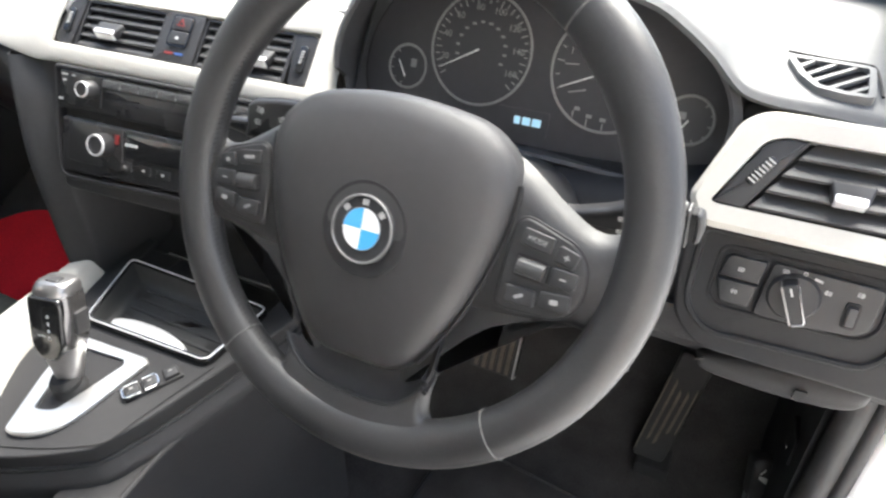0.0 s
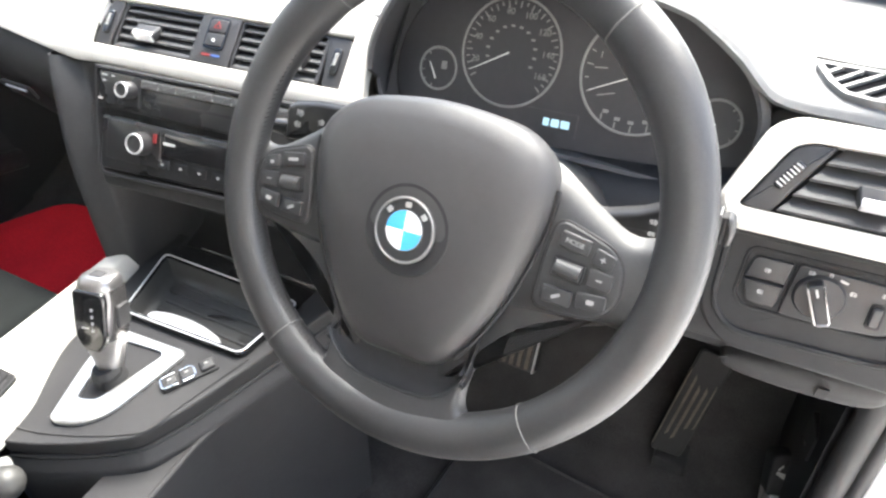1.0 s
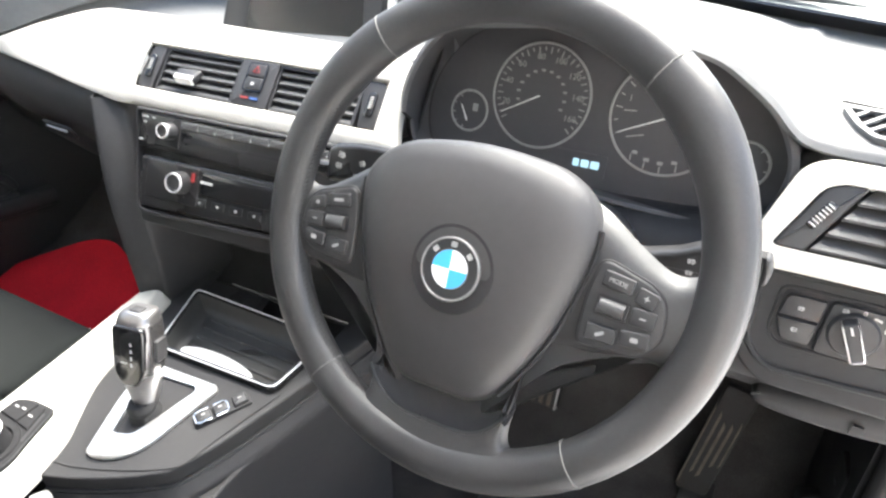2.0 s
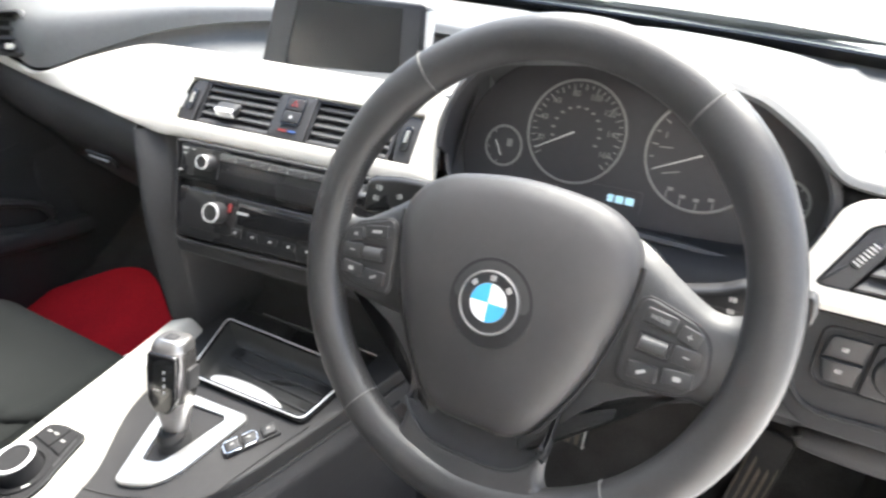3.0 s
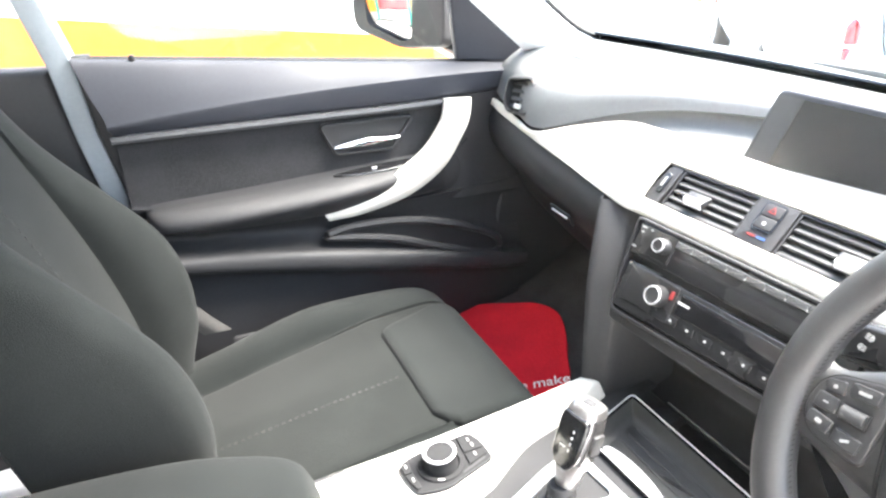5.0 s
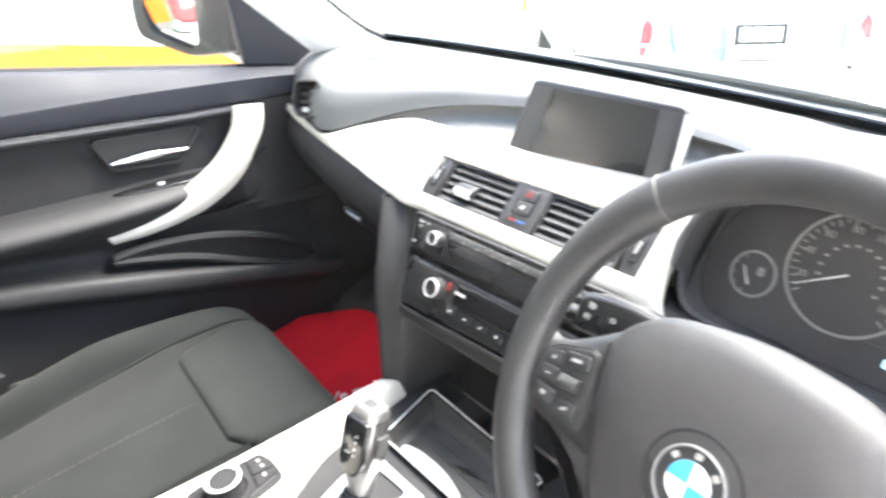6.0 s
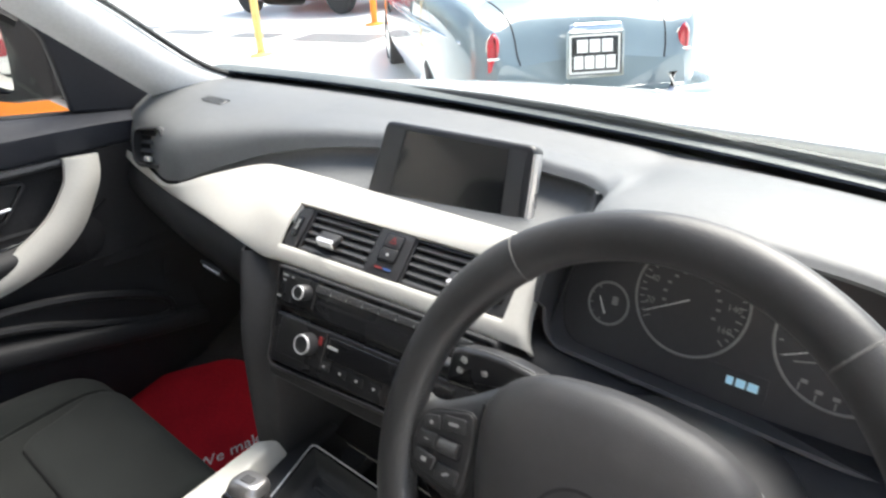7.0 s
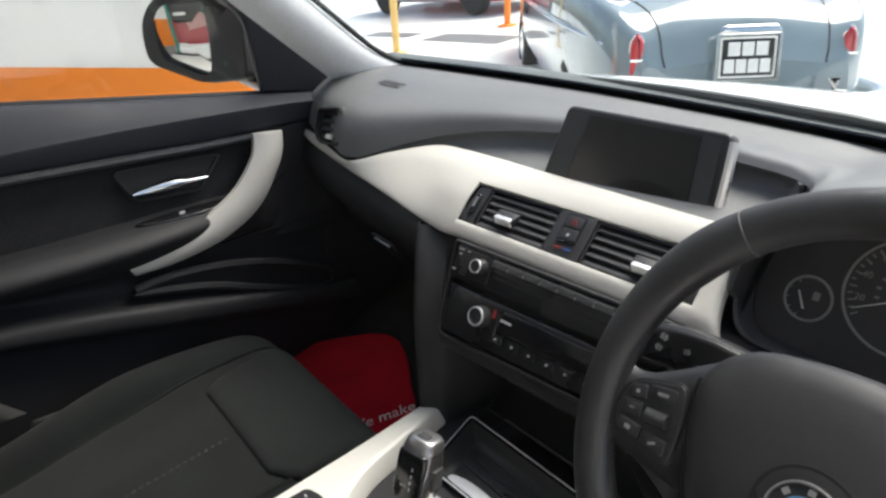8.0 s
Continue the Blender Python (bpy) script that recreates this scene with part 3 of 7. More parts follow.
for x, y0, z0, y1, z1 in TR:
    my, mz = (y0 + y1) / 2, (z0 + z1) / 2
    h = math.hypot(y0 - y1, z0 - z1)
    rows.append([(x, y0 + 0.004, z0 - 0.006), (x, y0, z0), (x, my + (y0 - my) * 0.55 - 0.07 * h, mz + (z0 - mz) * 0.55 + 0.06 * h), (x, my - 0.07 * h, mz + 0.06 * h), (x, y1 + (my - y1) * 0.4 - 0.05 * h, z1 + (mz - z1) * 0.4 + 0.03 * h), (x, y1, z1), (x, y1 + 0.004, z1 - 0.002)])
ETOP = lambda x: V(x, 0.2405 + 0.025 * max(x + 0.16, 0), 0.9155 - 0.030 * max(x + 0.16, 0))
def crown(x, f, b=0.0):
    """Between the vent's upper edge and the trim's upper edge."""
    a, e = VF @ V(x, 0.0275, 0.005), ETOP((VF @ V(x, 0, 0)).x)
    return a.lerp(e, f) + V(0, -0.55, 0.83) * b


for x in (-VW - 0.03, -VW - 0.001):
    rows.append([crown(x, 1.0) + V(0, 0.004, -0.006), crown(x, 1.0), crown(x, 0.5, 0.003), VF @ V(x, 0.012, 0.0055), VF @ V(x, -0.026, 0.005), VF @ V(x, -0.046, 0.0), VF @ V(x, -0.047, -0.006)])
part("trim_band", loft(rows, 24, 60, 0.003), TRIM, dash, "oyster satin trim band widening towards the middle")
# middle part: a strip above the vents, a strip below, and a right end that frames them
rows = [[crown(x, 1.0) + V(0, 0.004, -0.006), crown(x, 1.0), crown(x, 0.75, 0.003), crown(x, 0.4, 0.0035), crown(x, 0.1, 0.001), VF @ V(x, 0.0275, 0.003), VF @ V(x, 0.0272, -0.008)] for x in (-VW - 0.001, -VW * 0.5, 0, VW * 0.5, VW + 0.001)]
part("trim_upper_strip", loft(rows, 18, 30), TRIM, dash, "oyster satin strip above the vents")
rows = [[VF @ V(x, -0.0272, -0.008), VF @ V(x, -0.0275, 0.004), VF @ V(x, -0.034, 0.0055), VF @ V(x, -0.043, 0.003), VF @ V(x, -0.047, 0.0), VF @ V(x, -0.047, -0.006)] for x in (-VW - 0.001, -VW * 0.5, 0, VW * 0.6, VW + 0.001)]
part("trim_lower_strip", loft(rows, 14, 30), TRIM, dash, "oyster satin strip below the vents")
rows = []
for f, back in ((0.0, 0.0), (0.25, 0.0), (0.5, 0.0), (0.75, 0.0), (0.92, 0.002), (1.0, 0.005), (1.0, 0.016)):
    drop = V(0, 0.0, 0.0) + (VF.to_3x3() @ V(0, 0, -1)) * (0.004 * f * f + back)
    rows.append([crown(VW + f * 0.029, 1.0) + drop, crown(VW + f * 0.024, 0.5, 0.003) + drop] + [VF @ V(VW + f * w, v, 0.0048) + drop for v, w in ((0.022, 0.021), (0.0, 0.019), (-0.020, 0.022), (-0.036, 0.027))] + [VF @ V(VW + f * 0.033, -0.047, 0.0) + drop])
part("trim_end", loft(rows, 20, 20, 0.003), TRIM, dash, "oyster satin trim end beside the dials")

# lower dash on the passenger's side, with the glovebox
rows = []
for x, y, z in ((-0.675, 0.204, 0.877), (-0.60, 0.188, 0.872), (-0.50, 0.171, 0.868), (-0.42, 0.160, 0.863), (-0.34, 0.155, 0.856), (-0.27, 0.150, 0.848), (-0.225, 0.148, 0.841)):
    rows.append([(x, y + 0.012, z + 0.003), (x, y - 0.004, z - 0.004), (x, y - 0.014, z - 0.022), (x, y - 0.013, z - 0.05), (x, y + 0.006, z - 0.085), (x, y + 0.045, z - 0.125), (x, y + 0.085, z - 0.19), (x, y + 0.19, z - 0.24)])
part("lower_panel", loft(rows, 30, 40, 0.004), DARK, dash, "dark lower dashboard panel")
GB = fr((-0.328, 0.1440, 0.778), (1, -0.02, -0.035), (0, -0.42, 0.9))
glove = part("glovebox_handle", slab(rounded([(-0.028, -0.012), (0.028, -0.012), (0.03, 0.010), (-0.03, 0.010)], 0.006), GB, 0.0035, 0.0, 0.0012), PIT, dash, "black glovebox latch recess")
part("latch_strip", slab(rect(-0.021, 0.002, 0.021, 0.0055, 0.001), GB, 0.0055), RINGM, glove, "bright latch strip")

# side bolster between glovebox and centre stack
BOL = []
for z, xl, y, w in ((0.842, -0.232, 0.140, 0.040), (0.80, -0.208, 0.114, 0.048), (0.745, -0.184, 0.092, 0.043), (0.68, -0.167, 0.082, 0.036), (0.62, -0.158, 0.078, 0.032), (0.55, -0.156, 0.078, 0.032)):
    BOL.append([(xl - 0.004, y + 0.12, z), (xl - 0.002, y + 0.022, z), (xl + 0.006, y + 0.003, z), (xl + w * 0.42, y - 0.011, z), (xl + w, y + 0.004, z), (xl + w + 0.008, y + 0.022, z), (xl + w + 0.010, y + 0.12, z)])
part("side_bolster", loft(BOL, 26, 24, 0.003), DARK, dash, "dark bolster beside the centre stack")
# Dark bead draws the shaded gap at the bolster's left edge.
part("bolster_gap_shade", tube(crom([(r[0][0] - 0.001, r[1][1] + 0.006, r[0][2]) for r in BOL], 20), 0.0035, 6), PIT, dash, "dark bead for the shade beside the bolster")
# end vents in the pad
def end_vent(at, xdir, upv, w, h, parent):
    m = fr(at, xdir, upv)
    o = rounded([(-w * 0.32, -h / 2), (w * 0.42, -h / 2), (w / 2, h * 0.1), (w * 0.3, h / 2), (-w / 2, h * 0.42), (-w / 2, -h * 0.2)], 0.014, 5)
    v = part("side_vent", frame_slab(o, inset2(o, 0.005), m, 0.032, -0.024, bev=0.003), PLASTIC, parent, "small dark end vent")
    part("cavity", slab(inset2(o, 0.003), m, 0.002, -0.010), PIT, v)
    for i in range(4):
        part("slat", slab(rect(-w * 0.36, -0.0035, w * 0.30, 0.0035), sub(m, 0, -h * 0.31 + i * h * 0.20, -0.004) @ Matrix.Rotation(radians(-35), 4, "X"), 0.0016), SLAT, v)
    part("thumb_tab", slab(rect(-0.006, -0.004, 0.006, 0.004, 0.001), sub(m, 0.002, -h * 0.30, 0.004), 0.006, 0, 0.001), SATIN, v, "satin thumb tab")
    return v


end_vent((-0.514, 0.174, 0.924), (0.94, 0.24, 0.0), (0.0, 0.35, 0.93), 0.078, 0.066, dash)

# driver's end: oyster surround, vent, and switch panel
RF = fr((0.600, 0.1735, 0.853), (1, 0.004, 0.0), (0, 0.52, 0.85))
sur = rounded([(-0.086, -0.024), (-0.075, -0.044), (0.10, -0.044), (0.10, 0.043), (-0.048, 0.043), (-0.064, 0.034)], [0.006, 0.01, 0.002, 0.004, 0.012, 0.02], 6)
hole = rounded([(-0.071, -0.0255), (-0.066, -0.0275), (0.088, -0.0275), (0.088, 0.0265), (-0.034, 0.0265), (-0.046, 0.022)], [0.003, 0.004, 0.002, 0.004, 0.008, 0.012], 6)
part("trim_surround", frame_slab(sur, hole, RF, 0.016, -0.012, bev=0.004), TRIM, dash, "oyster satin surround of the driver's vent")
KP = fr((0.60, 0.1565, 0.767), (1, 0.0, 0.0), (0, 0.23, 0.97))
KS = KP @ Matrix.Translation((0, 0.005, 0)) @ Matrix.Diagonal((0.87, 0.87, 1, 1))
rib_o = rounded([(-0.080, -0.034), (-0.058, -0.056), (0.066, -0.050), (0.080, -0.034), (0.080, 0.040), (-0.080, 0.040)], [0.016, 0.02, 0.016, 0.014, 0.006, 0.008], 6)
panel = rounded([(-0.078, -0.036), (-0.055, -0.060), (0.10, -0.060), (0.10, 0.044), (-0.084, 0.044)], [0.016, 0.02, 0.01, 0.004, 0.006], 6)
part("switch_surround", slab(panel, KP, 0.02, -0.02, 0.004), DARK, dash, "dark panel round the light switches")
part("panel_rib", tube([p for p in [(KS @ V(q.x, q.y, 0)) for q in rib_o]], 0.0028, 6, True), DARK, dash, "raised rib round the switch panel")
rows = [[(x, 0.155, 0.735), (x, 0.153, 0.714), (x, 0.166, 0.694), (x, 0.192, 0.680), (x, 0.203, 0.655), (x, 0.26, 0.636)] for x in (0.47, 0.54, 0.6, 0.66, 0.715)]
part("knee_panel", loft(rows, 18, 16, 0.005), DARK, dash, "dark knee panel below the switches")
rows = []
for x, zt, zb, d in ((0.549, 0.662, 0.654, 0.016), (0.552, 0.665, 0.650, 0.006), (0.56, 0.667, 0.645, 0.001), (0.60, 0.672, 0.642, 0.0), (0.64, 0.677, 0.643, 0.0), (0.668, 0.681, 0.646, 0.001), (0.682, 0.680, 0.654, 0.004), (0.688, 0.674, 0.662, 0.016)):
    rows.append([(x, 0.199 + d, zt), (x, 0.189 + d, zt - 0.002), (x, 0.185 + d, (zt * 2 + zb) / 3), (x, 0.186 + d, (zt + zb * 2) / 3), (x, 0.191 + d, zb + 0.001), (x, 0.23, zb - 0.002)])
part("drop_pocket", loft(rows, 18, 40, 0.003), DARK, dash, "dark drop-down pocket under the switches")
part("pocket_notch", slab(rounded([(-0.005, -0.006), (0.003, -0.007), (0.005, 0.006), (-0.004, 0.006)], 0.001), fr((0.635, 0.1842, 0.656), (1, 0, 0), (0, -0.1, 1)), 0.002), PIT, dash)
part("pocket_clip", slab(rect(-0.004, -0.0005, 0.004, 0.0005), fr((0.553, 0.183, 0.664), (0.8, 0, 0.5), (0, 0, 1)), 0.002), SLAT, dash, "small bright clip")
# left of the switch panel, below the dials and round the steering column
rows = [[(x, 0.275, 0.802 + dz), (x, 0.235, 0.812 + dz), (x, 0.20, 0.816 + dz), (x, 0.175, 0.80 + dz), (x, 0.165, 0.76), (x, 0.17, 0.71), (x, 0.22, 0.66), (x, 0.30, 0.64)] for x, dz in ((0.15, 0.005), (0.22, -0.004), (0.34, -0.008), (0.46, -0.004), (0.525, 0.01))]
part("column_panel", loft(rows, 18, 20, 0.004), DARK, dash, "dark panel round the steering column")
part("cluster_cheek", slab(rect(-0.045, -0.050, 0.045, 0.030, 0.008), fr((0.578, 0.214, 0.855), (1, 0.0, 0), (0, 0.25, 0.97)), 0.010, -0.010, 0.003), DARK, dash, "dark cheek beside the dials")
part("end_closing", slab([(0.24, 0.70), (0.5, 0.66), (0.5, 0.97), (0.30, 0.90), (0.23, 0.885)], fr((0.68, 0, 0), (0, 1, 0), (0, 0, 1)), 0.012, 0.0), DARK, dash, "dark end of the dashboard")
part("end_closing", slab([(0.19, 0.60), (0.5, 0.60), (0.5, 0.97), (0.30, 0.96), (0.20, 0.90)], fr((-0.692, 0, 0), (0, 1, 0), (0, 0, 1)), 0.012, 0.0), DARK, dash, "dark end of the dashboard")

# ---- centre vents ----
def vent_unit(x0, x1, tab_x, label):
    w = (x1 - x0)
    m = sub(VF, (x0 + x1) / 2, 0)
    v = thing("air_vent", m.translation, label, "air vent", "centre air vents")
    o = rounded([(-w / 2, -0.0268), (w / 2, -0.0268), (w / 2, 0.0268), (-w / 2, 0.0268)], 0.004, 3)
    part("vent_frame", frame_slab(o, inset2(o, 0.0030), m, 0.014, -0.012, bev=0.0015), PLASTIC, v)
    # Back plate takes the shade behind the slats in its colour.
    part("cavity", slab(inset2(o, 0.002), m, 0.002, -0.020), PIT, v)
    for i in range(5):
        y = -0.0200 + i * 0.0100
        part("slat", slab(rect(-w / 2 + 0.003, -0.0070, w / 2 - 0.003, 0.0070, 0.002, 2), sub(m, 0, y, -0.005) @ Matrix.Rotation(radians(-38), 4, "X"), 0.0028, 0, 0.001), SLAT, v)
    for i in range(5):
        part("rear_vane", slab(rect(-0.0006, -0.023, 0.0006, 0.023), sub(m, -w * 0.4 + i * w * 0.2, 0, -0.018), 0.005), PIT, v)
    t = part("thumb_tab", slab(rounded([(-0.013, -0.008), (0.013, -0.008), (0.016, 0.009), (-0.016, 0.009)], 0.003), sub(m, tab_x, -0.007, 0.0) @ Matrix.Rotation(radians(-24), 4, "X"), 0.008, 0, 0.002), PLASTIC, v, "dark slider tab with a bright edge")
    part("tab_edge", slab(rect(-0.0125, -0.0082, 0.0125, -0.0018, 0.002), sub(m, tab_x, -0.0078, 0.0) @ Matrix.Rotation(radians(-24), 4, "X"), 0.0092, 0, 0.001), RINGM, t, "bright metal edge")
    return v


def thumb_wheel(x, parent_m, sx, label):
    m = sub(parent_m, x, 0)
    o = rounded([(-0.012 - sx * 0.003, -0.0268), (0.012 - sx * 0.003, -0.0268), (0.012, 0.0268), (-0.012 + sx * 0.004, 0.0268)], [0.013 if sx > 0 else 0.004, 0.004 if sx > 0 else 0.013, 0.004 if sx > 0 else 0.010, 0.010 if sx > 0 else 0.004], 4)
    t = thing("vent_wheel_panel", m.translation, label, "vent control", "vent wheel panels")
    part("panel", slab(o, m, 0.014, -0.012, 0.002), PLASTIC, t)
    w = part("thumb_wheel", slab(rounded([(-0.0045, -0.014), (0.0045, -0.014), (0.0045, 0.014), (-0.0045, 0.014)], 0.004), m, 0.0030, 0.002, 0.001), GLOSS, t, "dark ribbed thumb wheel")
    for i in range(5):
        part("rib", slab(rect(-0.0016, -0.0005, 0.0020, 0.0005), sub(m, 0, -0.004 + i * 0.0028, 0.005, 20), 0.0008), MARK, w)
    return t


thumb_wheel(-VW + 0.012, VF, 1, "dark panel with a ribbed wheel beside the vent")
vent_unit(-VW + 0.026, -0.024, -0.012, "dark slatted air vent with a bright slider")
vent_unit(0.024, VW - 0.027, 0.02, "dark slatted air vent behind the wheel rim")
thumb_wheel(VW - 0.013, VF, -1, "dark panel with a ribbed wheel by the dials")
hz = thing("hazard_switch_panel", VF.translation, "black panel with hazard and lock switches", "switch panel")
part("panel", slab(rect(-0.0235, -0.0268, 0.0235, 0.0268, 0.001), VF, 0.016, -0.012, 0.001), PLASTIC, hz)
part("switch_bezel", frame_slab(rect(-0.0125, -0.010, 0.0125, 0.0235, 0.004), rect(-0.0112, -0.0087, 0.0112, 0.0222, 0.003), VF, 0.0018, 0.004), GLOSS, hz)
hb = part("hazard_button", slab(rect(-0.0107, 0.007, 0.0107, 0.0217, 0.003), VF, 0.003, 0.004, 0.001), PLASTIC, hz, "black hazard button with a red triangle")
tri = [V(0.0052 * math.cos(a), 0.0142 + 0.0052 * math.sin(a)) for a in (math.pi / 2, math.pi * 7 / 6, math.pi * 11 / 6)]
part("triangle", frame_slab(tri, inset2(tri, 0.0008), VF, 0.0008, 0.0069), DULLRED, hb, "red warning triangle", False)
lb = part("lock_button", slab(rect(-0.0107, -0.0082, 0.0107, 0.006, 0.003), VF, 0.003, 0.004, 0.001), PLASTIC, hz, "black door-lock button")
part("lock_mark", slab(rect(-0.0018, -0.0035, 0.0018, 0.0, 0.001), VF, 0.0008, 0.0069), MARK, lb, "", False)
part("warm_scale", slab(rect(-0.011, -0.0188, -0.001, -0.0164, 0.001), VF, 0.0012, 0.004), DULLRED, hz, "red half of the temperature scale", False)
part("cool_scale", slab(rect(0.001, -0.0188, 0.011, -0.0164, 0.001), VF, 0.0012, 0.004), mat("blue_marking", (0.03, 0.08, 0.25), 0.45, vary=0.05), hz, "blue half of the temperature scale", False)

# ---- screen on the dashboard ----
SF = fr((0.003, 0.281, 0.940), (0.199, 0.018, -0.008), (0, 0.36, 0.93))
scr = thing("display_screen", SF.translation - V(0, 0, 0.045), "black switched-off display screen on the dashboard", "display")
o = rounded([(-0.118, -0.047), (0.112, -0.047), (0.103, 0.049), (-0.107, 0.049)], 0.010, 5)
part("housing", slab(o, SF, 0.018, -0.018, 0.005), PLASTIC, scr, "dark plastic housing")
part("side_bezel", slab([(-0.109, -0.040), (-0.080, -0.040), (-0.072, 0.041), (-0.101, 0.041)], SF, 0.0012, 0.0), SLAT, scr)
part("side_bezel", slab([(0.080, -0.040), (0.100, -0.040), (0.094, 0.041), (0.072, 0.041)], SF, 0.0012, 0.0), SLAT, scr)
part("screen_glass", slab([(-0.079, -0.039), (0.079, -0.039), (0.0705, 0.040), (-0.0705, 0.040)], SF, 0.0008, 0.0), SCREENM, scr, "dark reflective screen glass", False)
part("edge_strip", tube([SF @ V(0.1115, -0.044, -0.004), SF @ V(0.109, 0.0, -0.003), SF @ V(0.1045, 0.040, -0.004)], 0.0054, 8), SATIN, scr, "silver edge strip")
part("neck", slab(rect(-0.07, -0.062, 0.07, -0.045), SF, 0.022, -0.03), PLASTIC, scr)

# ---- radio and climate panels ----
KF = fr((0.005, 0.152, 0.8335), (0.30, 0.033, -0.012), (0, 0.42, 0.91))
stack = thing("centre_stack", (0, 0.16, 0.70), "dark centre stack that holds radio and climate panels", "console")
part("face", slab(rounded([(-0.136, -0.132), (0.163, -0.132), (0.160, 0.008), (-0.150, 0.008)], 0.01), KF, 0.02, -0.026, 0.003), DARK, stack)
# The recess's deep shade is put into its near-black colour.
part("lower_recess", loft([[(x, 0.116, 0.712), (x, 0.145, 0.700), (x, 0.19, 0.66), (x, 0.20, 0.61), (x, 0.16, 0.588)] for x in (-0.162, 0, 0.162)], 16, 8, 0.004), PIT, stack, "storage recess coloured near-black for its shade")
STO = rounded([(-0.134, -0.120), (0.155, -0.110), (0.157, 0.002), (-0.148, 0.002)], [0.018, 0.012, 0.008, 0.008], 5)
part("stack_bezel", frame_slab(STO, inset2(STO, 0.0045), KF, 0.012, -0.006, bev=0.002), DARK, stack, "dark rounded bezel round the panels")
# radio
rad = thing("radio", KF @ V(0, -0.022, 0), "black radio panel with a row of keys", "radio")
part("faceplate", slab(rect(-0.140, -0.044, 0.146, -0.003, 0.004), KF, 0.010, -0.006, 0.002), PANEL, rad)
part("button_block", slab(rounded([(-0.137, -0.038), (-0.080, -0.038), (-0.080, -0.004), (-0.137, -0.004)], 0.003), KF, 0.003, 0.003, 0.001), PANEL, rad)
def knob(cx, cy, r, name, parent, lab):
    m = sub(KF, cx, cy, 0.006)
    k = part(name, lathe([(r * 1.05, 0), (r * 1.05, 0.004), (r * 0.98, 0.013), (r * 0.86, 0.0145), (r * 0.62, 0.0145), (r * 0.6, 0.0135), (0.0, 0.0135)], m), PLASTIC, parent, lab)
    part("ring", lathe([(r * 0.76, 0.013), (r * 0.78, 0.0154), (r * 0.90, 0.0154), (r * 0.95, 0.013)], m), RINGM, k, "bright ring")
    return k


knob(-0.092, -0.0195, 0.0090, "volume_knob", rad, "black knob with a bright ring")
for i in range(9):
    kx = -0.068 + i * 0.0235
    part("key", slab(rect(-0.0115, -0.0042, 0.0115, 0.0042, 0.0008), sub(KF, kx, -0.0105, 0.003), 0.0036, 0, 0.0012), KEYGREY, rad)
    part("key_mark", slab(rect(-0.0005, -0.0018, 0.0005, 0.0012), sub(KF, kx + 0.0117, -0.0125, 0.0066), 0.0004), MARK, rad, "", False)
part("slot_panel", slab(rect(-0.080, -0.0415, 0.142, -0.0165, 0.002), KF, 0.0015, 0.003, 0.0006), PANEL, rad, "glossy black panel below the keys")
part("disc_slot", slab(rect(-0.075, -0.0275, 0.13, -0.0245), KF, 0.0020, 0.003), PIT, rad)
for i, (x, y, w) in enumerate([(-0.130, -0.008, 0.008), (-0.130, -0.014, 0.004), (-0.134, -0.034, 0.006), (-0.118, -0.008, 0.004)]):
    part("label_mark", slab(rect(-w / 2, -0.001, w / 2, 0.001), sub(KF, x, y, 0.006), 0.0005), MARK, rad, "", False)
# climate panel
cli = thing("climate_panel", KF @ V(0, -0.085, 0), "black climate control panel with a temperature knob", "climate control")
part("faceplate", slab(rounded([(-0.130, -0.111), (0.148, -0.102), (0.148, -0.052), (-0.134, -0.052)], 0.004), KF, 0.010, -0.006, 0.002), PANEL, cli)
part("knob_block", slab(rect(-0.122, -0.098, -0.048, -0.054, 0.004), KF, 0.003, 0.003, 0.001), PANEL, cli)
knob(-0.070, -0.0735, 0.0122, "temperature_knob", cli, "black knob with a bright ring")
part("red_tick", slab(rect(-0.002, -0.005, 0.002, 0.005, 0.001), sub(KF, -0.054, -0.065, 0.007), 0.002), DULLRED, cli, "red warm marking", False)
part("display_window", slab(rect(-0.044, -0.082, 0.125, -0.057, 0.003), KF, 0.002, 0.0045, 0.001), GLOSS, cli, "glossy black display window")
part("display_mark", slab(rect(-0.008, -0.0015, 0.008, 0.0015), sub(KF, -0.036, -0.068, 0.0068), 0.0005), MARK, cli, "", False)
for i in range(7):
    b = part("button", slab(rect(-0.0085, -0.005, 0.0085, 0.005, 0.001), sub(KF, -0.044 + i * 0.0245, -0.0915, 0.004), 0.0014, 0, 0.0006), PANEL, cli)
    part("button_mark", slab(rect(-0.0016, -0.0012, 0.0016, 0.0012), sub(KF, -0.044 + i * 0.0245, -0.0915, 0.0054), 0.0004), MARK, b, "", False)

# ---- instrument cluster ----
IF = fr((0.355, 0.262, 0.868), (1, -0.02, 0), (0, 0.33, 0.94))
cl = thing("instrument_cluster", (0.355, 0.26, 0.80), "black instrument cluster with four pale-ringed dials", "instrument cluster")
face = rounded([(-0.166, -0.064), (0.156, -0.072), (0.171, -0.044), (0.175, -0.012), (0.160, 0.018), (0.130, 0.043), (0.090, 0.066), (0.040, 0.081), (-0.010, 0.086), (-0.080, 0.081), (-0.125, 0.069), (-0.155, 0.047), (-0.176, 0.010), (-0.180, -0.030)], 0.03, 5)
part("dial_face", slab(face, IF, 0.004, -0.004), DIAL, cl)
hood_in = [IF @ V(p.x, p.y, 0.002) for p in face]
lip = []
for p in face:
    lip.append(IF @ V(p.x, p.y, 0.05 if p.y > -0.03 else 0.035))
